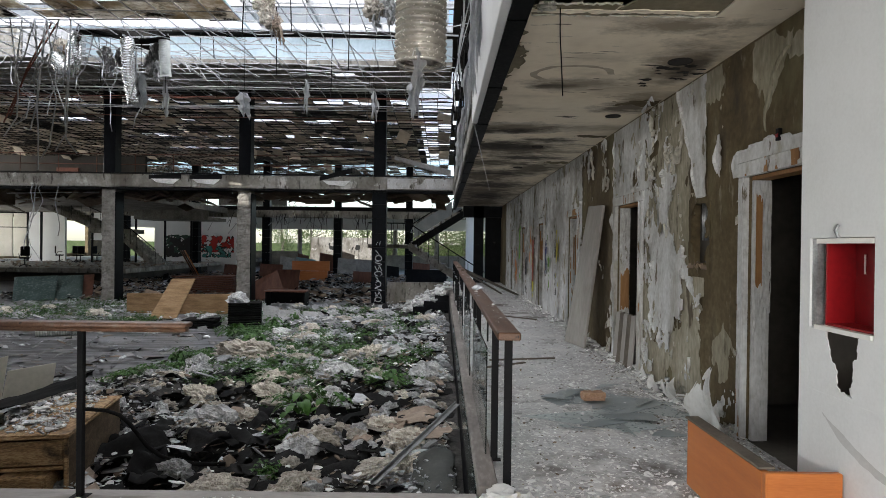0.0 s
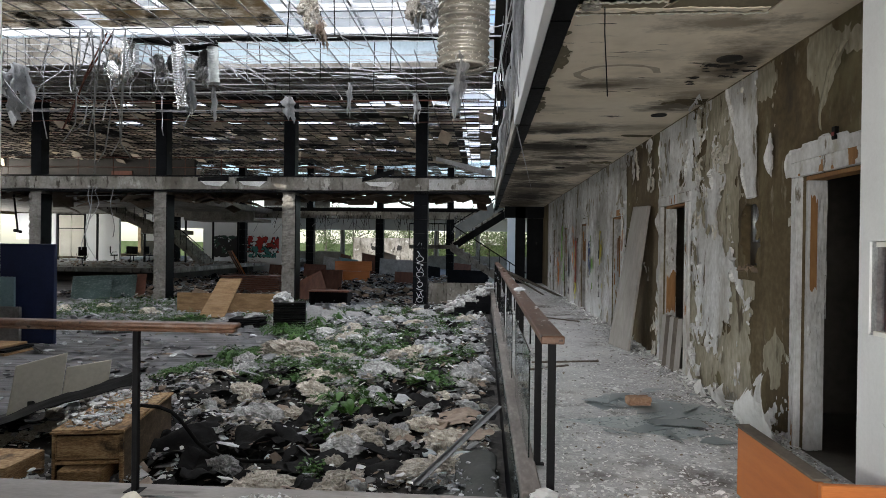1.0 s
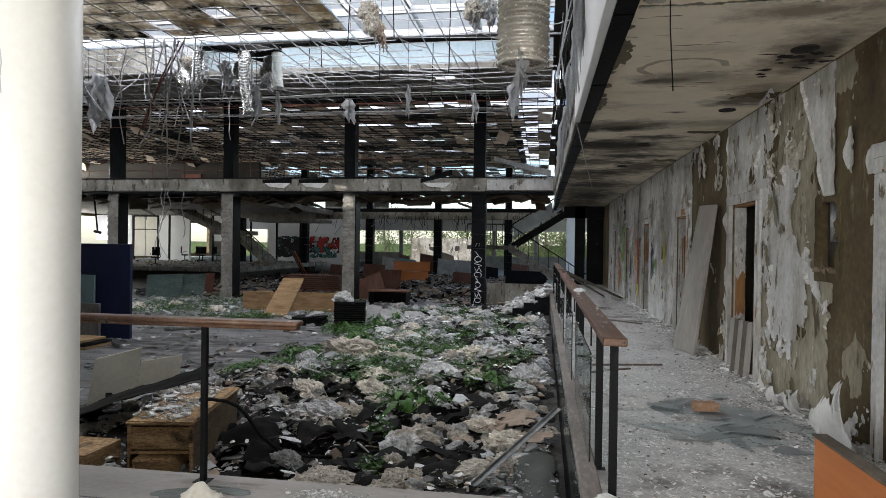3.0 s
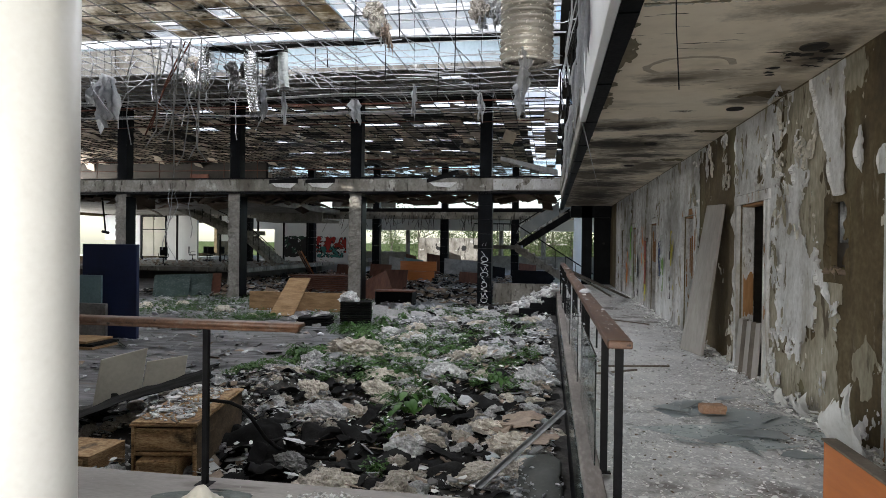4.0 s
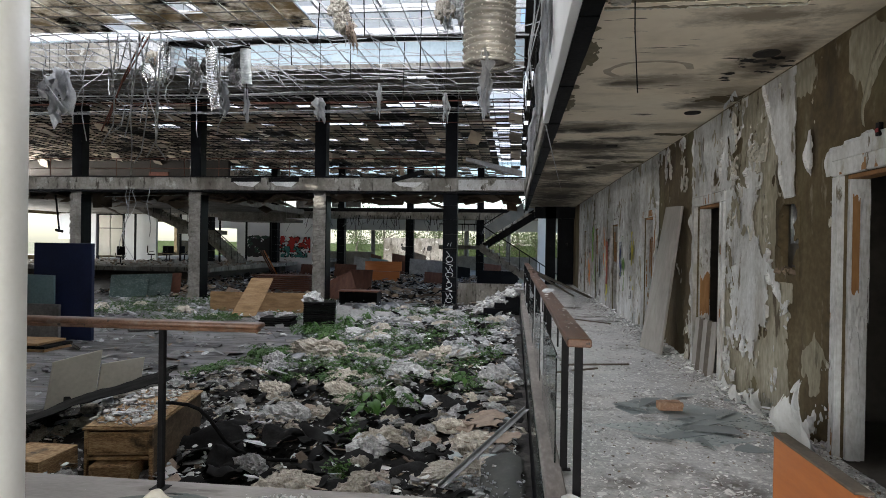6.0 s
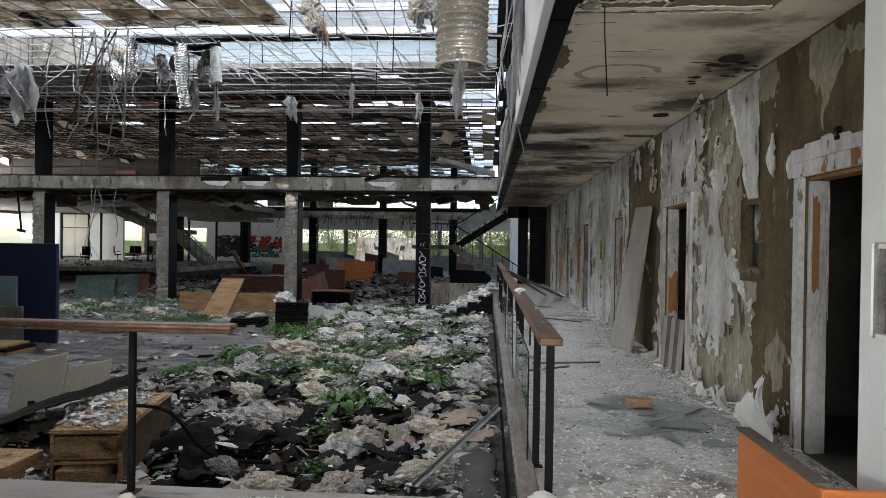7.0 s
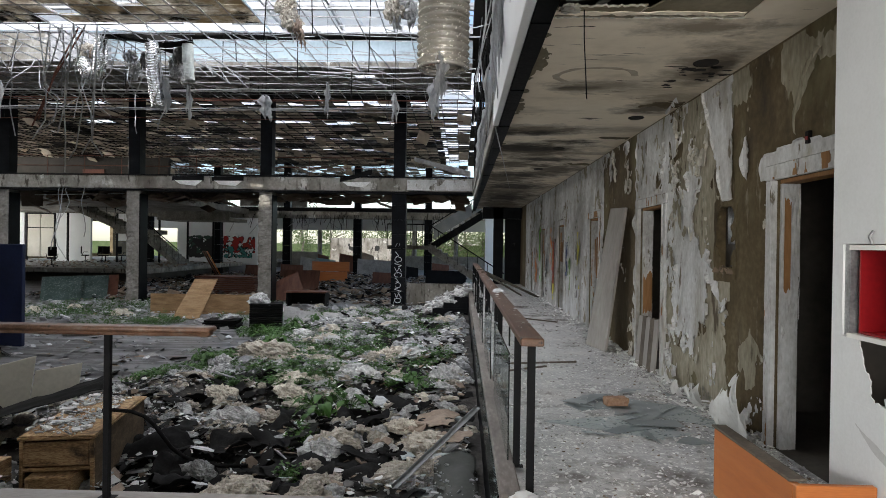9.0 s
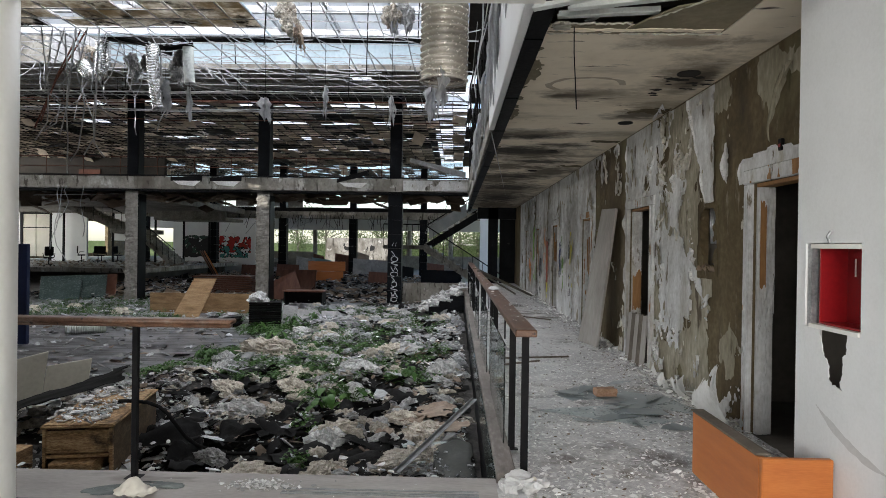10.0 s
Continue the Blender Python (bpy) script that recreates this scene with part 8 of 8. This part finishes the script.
for k, (x, y, z, s, m) in enumerate(((-3.95, 14.0, 6.85, 0.4, "wool_cream"), (-3.8, 14.0, 6.5, 0.42, "wool_cream"), (-3.66, 14.0, 6.3, 0.34, "card"), (-1.55, 14.0, 6.72, 0.42, "wool_cream"), (-1.25, 14.0, 6.8, 0.42, "wool"), (-10.2, 16.9, 6.7, 0.36, "wool_cream"), (-10.0, 16.9, 6.55, 0.3, "card"),
                                       (-8.9, 16.9, 6.3, 0.36, "wool"), (-9.0, 16.9, 6.55, 0.3, "wool"), (-8.55, 16.9, 6.45, 0.34, "debris_grey"), (-7.85, 16.9, 6.35, 0.34, "wool"), (-7.65, 16.9, 6.6, 0.36, "debris_grey"), (-7.7, 16.9, 6.15, 0.3, "wool"))):
    o = new("hanging_tuft", lump_mesh("hanging_tuft", k * 5.1 + 2, M[m], 0.9, -1.0))
    o.matrix_world = pose(x, y, z, 20 * nz(k * 3.1, 1), 25 * nz(k * 2.3, 5), k * 47) @ Matrix.Diagonal((s * 0.75, s * 0.5, s * 0.9, 1))
    tagged(o, "torn tuft of insulation caught in the ceiling grid", "insulation", "hanging tufts")
    bm = bmesh.new()
    tube(bm, [(x, y, z), (x + 0.03, y, z + 0.4), (x, y, 8.25)], 0.005, 5)
    tagged(part("hanger_wire", bm, M["black"]), "thin hanger wire from the roof", "wire", "hanger wires")
    if m != "debris_grey":
        tagged(part("insulation_shred", film(bmesh.new(), (x + 0.1, y - 0.08, z), s * 1.1, s * 0.5, k * 4.3), M["plastic" if k % 2 else m], None, "", True), "torn shred of insulation backing hanging from the grid", "insulation", "hanging shreds")
for k, (x, y, z, ln, w) in enumerate(((-5.19, 16.6, 5.46, 0.6, 0.32), (-3.57, 16.6, 5.82, 0.8, 0.18), (-1.77, 16.6, 5.55, 0.7, 0.2), (-7.95, 16.7, 5.95, 0.85, 0.3), (-7.26, 16.6, 5.74, 0.8, 0.16), (-12.85, 16.6, 6.4, 1.4, 0.6), (-13.2, 16.7, 6.2, 0.7, 0.5), (-0.6, 14.0, 5.2, 0.8, 0.3), (-8.1, 16.7, 6.0, 0.8, 0.26), (-12.6, 16.6, 6.3, 1.0, 0.35))):
    tagged(part("plastic_film", film(bmesh.new(), (x, y, z), ln, w, k * 2.7 + 9, 12, 7), M["plastic"], None, "", True), "torn pale plastic film hanging from the ceiling grid", "plastic film", "hanging films")
    bm = bmesh.new()
    tube(bm, [(x, y, z - 0.3), (x, y, z), (x, y, 8.25)], 0.006, 5)
    tagged(part("hanger_wire", bm, M["black"]), "thin hanger wire from the grid", "wire", "hanger wires")


def bent_rail(pts, w, label="bent bright steel ceiling rail dangling from the grid", mat=None):
    bm = bmesh.new()
    tube(bm, pts, w * 0.5, 4)
    return tagged(part("ceiling_rail", bm, mat or M["steel"]), label, "ceiling rail", "dangling ceiling rails")


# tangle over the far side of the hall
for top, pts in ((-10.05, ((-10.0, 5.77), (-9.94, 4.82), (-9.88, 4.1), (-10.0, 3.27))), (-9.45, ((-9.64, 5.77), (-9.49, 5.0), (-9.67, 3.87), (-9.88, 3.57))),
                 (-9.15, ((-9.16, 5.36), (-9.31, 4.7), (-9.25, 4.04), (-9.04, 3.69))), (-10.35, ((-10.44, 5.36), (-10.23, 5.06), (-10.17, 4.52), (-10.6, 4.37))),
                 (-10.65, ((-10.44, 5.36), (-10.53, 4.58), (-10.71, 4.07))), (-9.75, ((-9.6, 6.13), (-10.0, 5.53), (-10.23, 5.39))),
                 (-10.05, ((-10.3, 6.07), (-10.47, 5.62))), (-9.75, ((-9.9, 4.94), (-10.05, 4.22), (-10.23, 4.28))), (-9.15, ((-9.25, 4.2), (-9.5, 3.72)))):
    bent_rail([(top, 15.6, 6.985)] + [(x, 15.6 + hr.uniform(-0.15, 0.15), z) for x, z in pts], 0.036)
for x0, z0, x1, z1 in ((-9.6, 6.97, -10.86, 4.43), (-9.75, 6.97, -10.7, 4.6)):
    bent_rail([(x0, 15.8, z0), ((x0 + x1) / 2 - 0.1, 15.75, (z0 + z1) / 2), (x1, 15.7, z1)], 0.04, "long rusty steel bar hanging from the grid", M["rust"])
for k in range(20):
    x, y, z = 0.45 - 0.6 * hr.randint(14, 22), hr.uniform(15.5, 19.5), 6.96
    pts = [(x, y, z)]
    vx, vz = hr.uniform(-0.5, 0.5), -1.0
    for i in range(hr.randint(3, 6)):
        ln = hr.uniform(0.35, 0.85)
        x, y, z = x + vx * ln * hr.uniform(0.2, 1.2), y + hr.uniform(-0.1, 0.1), z + vz * ln * hr.uniform(0.4, 1)
        vx += hr.uniform(-0.5, 0.5)
        pts.append((x, y, z))
    bent_rail(pts, 0.03)
# displaced rails lying crooked through the grid
for k in range(115):
    x, y = 0.45 - 0.6 * hr.randint(2, 20), hr.uniform(15.5, 22)
    z = 6.97
    a = hr.choice((0, 0, 0, 0.5, -0.5, 1.2)) + hr.gauss(0, 0.15)
    ln = hr.uniform(0.8, 2.6)
    bent_rail([(x, y, z), (x + ln * math.cos(a) * 0.5, y + ln * math.sin(a) * 0.5, z + hr.uniform(-0.2, 0.02)), (x + ln * math.cos(a), y + ln * math.sin(a), z - abs(hr.gauss(0, 0.35)))], 0.026, "crooked steel ceiling rail resting in the grid")
# long runners under the soffit, on hanger rods
for k, (y, z) in enumerate(((20.4, 6.55), (20.5, 6.8), (20.6, 6.3), (20.8, 6.62), (21.0, 6.1), (21.4, 6.45), (21.6, 6.75), (21.9, 6.2), (22.4, 6.0), (22.6, 6.4))):
    rt = thing("runner_rail", "long steel runner hung under the roof edge", "ceiling rail", None, "runner rails")
    pts = [(-24 + i * 2.4 + hr.uniform(-0.2, 0.2), y, z + hr.gauss(0, 0.03)) for i in range(11)]
    bm = bmesh.new()
    tube(bm, [p for p in pts if p[0] < 0.35], 0.016, 4)
    part("rail", bm, (M["debris_light"], M["steel"], M["rust"])[k % 3], rt)
    for p in pts[1:10:2]:
        bm = bmesh.new()
        tube(bm, [p, (p[0], y, 7.35)], 0.006, 5)
        part("rod", bm, M["black"], rt)
for k in range(10):
    x, y = hr.uniform(-11, -0.4), hr.choice((14.0, 15.9, 17.8, 19.7))
    bm = bmesh.new()
    tube(bm, [(x, y, 8.2), (x + hr.uniform(-0.1, 0.1), y, hr.uniform(5.8, 6.8))], 0.015, 6)
    tagged(part("hanger_rod", bm, M["black"]), "thin dark hanger rod under the roof", "rod", "hanger rods")

# boxed air duct along the roof edge
ad = thing("air_duct", "long boxed grey sheet-metal air duct under the roof edge", "duct", pose(0, 0, 0))
for x0, x1, mt in ((-24.0, -17.5, "steel"), (-17.46, -14.6, "concrete"), (-14.56, -12.9, "concrete_light"), (-12.86, -11.3, "steel")):
    bm = bmesh.new()
    box(bm, x0, x1, 19.3, 19.97, 7.12, 8.0, bevel=0.015)
    part("duct_section", bm, M[mt], ad)

# upper floor: railing, clutter, tilted boards and back walls
ur = thing("upper_railing", "thin dark railing along the upper floor", "railing", pose(0, 0, 0))
for z in (4.55, 4.95):
    bm = bmesh.new()
    bar(bm, (-33, 24.6, z), (-2.5, 24.6, z), 0.03, 0.03)
    part("rail", bm, M["rust"], ur)
for k in range(21):
    bm = bmesh.new()
    x = -33 + k * 1.5
    tube(bm, [(x, 24.6, 3.95), (x, 24.6, 4.95)], 0.014, 6)
    part("post", bm, M["rust"], ur)
# white paint colour stands in for sunlight on the timber
sheet_thing("timber_board", "broken timber on the upper floor, coloured pale as if sunlit", "board", [(-1.9, 25.0, 4.9), (0.35, 25.0, 4.25), (0.35, 25.1, 4.5), (-1.9, 25.1, 5.05)], 0.06, M["paint"])
for k, (x, y) in enumerate(((-3.9, 23.195), (-8.7, 23.195), (-10.2, 23.195))):
    sheet_thing("cladding_strip", "loose black cladding strip with torn white lining on the beam", "cladding", [(x - 0.6, y, 3.85), (x + 0.6, y, 3.85 + (0.3 if k == 0 else 0.02)), (x + 0.6, y, 4.05 + (0.3 if k == 0 else 0.0)), (x - 0.6, y, 4.0)], 0.02, M["black"], "loose cladding")
    sheet_thing("lining_scrap", "torn white lining hanging on the beam", "lining", [(x - 0.3, y - 0.019, 3.72), (x + 0.3, y - 0.019, 3.66), (x + 0.55, y - 0.019, 3.86), (x - 0.5, y - 0.019, 3.86)], 0.008, M["debris_light"], "loose lining")


def upper_debris(r):
    return r.uniform(-30, 0.3), r.uniform(23.4, 25.9), 3.96 + abs(r.gauss(0, 0.08))


chips("upper_rubble", "broken ceiling pieces on the edge of the upper floor", 900, upper_debris, (0.03, 0.16), M["debris_light"], 54, 0.25)
# near-black wall, widened to the left to hide the side fill lamp
solid("wall_upper_side", M["dark_roof"], [(-33.98, -19.0, 40.0, 40.3, 3.95, 8.2)], "near-black wall of the upper floor, widened to hide a fill lamp", "wall")
solid("window_upper", M["rust"], [(-24.6, -23.2, 39.9, 39.98, 4.6, 6.2)], "rusty window frame in the upper wall", "window")

# strips added to block most of the bright sky above the low slab
solid("wall_upper_back", M["concrete"], [(-33.9 + 3.1 * k, -31.4 + 3.1 * k - 0.5 * (k % 3), 51.4, 51.6, 4.62, 5.5) for k in range(7)] + [(-33.9, 6.5, 51.4, 51.6, 4.1, 4.6)], "concrete wall strips added to block the sky behind the upper floor", "wall")

for k, (x, z1, sway) in enumerate(((-15.05, 1.2, 0.5), (-14.9, 0.7, 0.9), (-14.1, 1.7, 0.3), (-14.75, 2.2, 0.6))):
    pts = [(x, 23.15, 3.6)]
    for i in range(9):
        u = (i + 1) / 9
        pts.append((x + sway * 0.5 * math.sin(u * 5 + k * 2) * u + 0.1 * nz(k * 3.0, u * 4), 23.05, 3.6 - (3.6 - z1) * u))
    bm = bmesh.new()
    tube(bm, pts, 0.016, 5)
    tagged(part("cable", bm, M["plastic"] if k % 2 else M["steel"], None, "", True), "pale loose cable dangling from the concrete beam", "cable", "loose cables")
lh = thing("hanging_lamp", "dark lamp rod hanging crooked under the beam", "lamp", None)
bm = bmesh.new()
tube(bm, [(-18.95, 24.2, 3.6), (-18.75, 24.2, 1.95)], 0.035, 8)
part("rod", bm, M["black"], lh)
bm = bmesh.new()
tube(bm, [(-18.9, 24.2, 1.93), (-18.6, 24.2, 1.87)], 0.06, 8)
part("head", bm, M["black"], lh)

# ragged remains of the lower ceiling under the upper floor
bm = bmesh.new()
for k in range(260):
    x, y = hr.uniform(-22, 0.3), hr.uniform(24.2, 26.0)
    s = hr.uniform(0.15, 0.6)
    z = 3.55 - abs(hr.gauss(0, 0.18))
    box(bm, -s, s, -s * 0.6, s * 0.6, -0.012, 0.012, pose(x, y, z, hr.gauss(0, 14), hr.gauss(0, 14), hr.uniform(0, 180)))
tagged(part("ceiling_remains", bm, M["debris_brown"]), "ragged remains of a lower ceiling", "debris", "", "stuff")
sheet_thing("ceiling_remnant", "torn pale plaster ceiling remnant hanging under the beam", "plaster", [(-16.6, 24.0, 3.3), (-13.2, 24.2, 3.4), (-13.6, 25.5, 3.55), (-16.9, 25.5, 3.45)], 0.03, M["paint"])

# balcony with dark railing under the upper floor
bal = thing("balcony", "stained concrete balcony with dark railing", "balcony", pose(0, 0, 0))
bm = bmesh.new()
box(bm, -20.0, -15.2, 40.6, 40.8, 3.0, 3.95, bevel=0.02)
part("parapet", bm, M["concrete"], bal)
bm = bmesh.new()
box(bm, -20.0, -15.2, 40.8, 44.0, 3.0, 3.2)
part("floor_slab", bm, M["concrete"], bal)
for k in range(9):
    bm = bmesh.new()
    tube(bm, [(-19.9 + k * 0.58, 40.7, 3.94), (-19.9 + k * 0.58, 40.7, 4.75)], 0.03, 6)
    part("post", bm, M["black"], bal)
bm = bmesh.new()
bar(bm, (-20.0, 40.7, 4.75), (-15.2, 40.7, 4.75), 0.06, 0.06)
part("handrail", bm, M["black"], bal)
# dark low ceiling strips behind, hung from the middle beam
for k in range(40):
    x, y, z = hr.uniform(-15, 0), hr.uniform(43.2, 43.7), 3.9
    ln = hr.uniform(0.2, 1.0)
    bm = bmesh.new()
    tube(bm, [(x, 43.69, 3.6), (x + hr.uniform(-0.1, 0.1), y, 3.3), (x + hr.uniform(-0.2, 0.2), y, 3.3 - ln)], 0.02, 5)
    tagged(part("cable", bm, M["black"]), "dark cable hanging from the middle beam", "cable", "loose cables")

# bent rails and torn strips hanging behind the middle beam
for k in range(26):
    x, y = hr.uniform(-16, 1.5), 43.72
    pts = [(x, y, 3.5), (x + hr.uniform(-0.3, 0.3), 43.5, 3.1), (x + hr.uniform(-0.8, 0.8), 43.4, 3.0 - hr.uniform(0.1, 0.9))]
    bent_rail(pts, 0.05, "pale bent rail hanging under the middle beam", M["plastic"] if k % 3 else M["steel"])

# corridor end: dark screens
solid("wall_corridor_end", M["black_tile"], [(1.35, 1.75, 26.0, 26.15, 0, 3.17), (1.85, 2.5, 26.3, 26.45, 0, 3.17), (0.9, 2.5, 26.0, 26.15, 2.7, 3.17)], "black tiled screens at the corridor end", "wall")

solid("wall_end_white", M["white_wall"], [(1.55, 2.5, 40.0, 40.2, HALL_Z, 3.4)], "pale wall beyond the dark corridor screens", "wall")

# ---- garden behind the far facade ----


def tree(x, y, h, seed, label):
    r = random.Random(seed)
    t = thing("tree", label, "tree", pose(x, y, -1.0), "garden trees")
    bm = bmesh.new()
    tube(bm, [(0, 0, 0), (0.1, 0, h * 0.3), (-0.1, 0.1, h * 0.6), (0, 0, h * 0.9)], [0.22, 0.17, 0.11, 0.04], 8)
    for k in range(7):
        a, z = r.uniform(0, 6.28), h * r.uniform(0.25, 0.7)
        tube(bm, [(0, 0, z), (math.cos(a) * 0.9, math.sin(a) * 0.9, z + 0.6), (math.cos(a) * 1.9, math.sin(a) * 1.9, z + 1.0)], [0.08, 0.05, 0.02], 6)
    part("trunk", bm, M["wood_dark"], t)
    verts, faces = [], []
    for _ in range(46):
        a, zz, rr = r.uniform(0, 6.28), h * r.uniform(0.16, 1.0), r.uniform(0.3, 2.6)
        c = Vector((math.cos(a) * rr, math.sin(a) * rr, zz))
        for _ in range(60):
            p = c + Vector((r.gauss(0, 0.45), r.gauss(0, 0.45), r.gauss(0, 0.35)))
            rot = Euler((r.uniform(0, 6.28), r.uniform(0, 6.28), r.uniform(0, 6.28))).to_matrix()
            s = r.uniform(0.07, 0.15)
            b = len(verts)
            verts += [tuple(p + rot @ Vector(q) * s) for q in ((-1, 0, 0), (0, -0.5, 0.1), (1, 0, 0), (0, 0.5, 0.1))]
            faces.append((b, b + 1, b + 2, b + 3))
    me = bpy.data.meshes.new("crown")
    me.from_pydata(verts, [], faces)
    me.materials.append(M["leaf_far"])
    new("crown", me).parent = t
    return t


for k, (x, y, h) in enumerate(((-15.5, 74, 6.5), (-9.0, 76, 6.0), (-2.5, 71, 6.0), (0.5, 72, 7.0), (2.5, 70, 5.0), (4.5, 73, 7.0), (-19.5, 76, 7.0), (8, 76, 8.0), (-13.0, 79, 5.0), (-5.8, 74, 4.0), (-0.9, 69.5, 4.5))):
    tree(x, y, h, 100 + k, "leafy green tree in the sunlit garden")
bm = bmesh.new()
box(bm, -60, 60, 92, 92.4, -1, 1.6)
tagged(part("backdrop", bm, M["leaf_far"]), "dense far hedge of green trees", "backdrop", "", "structure")
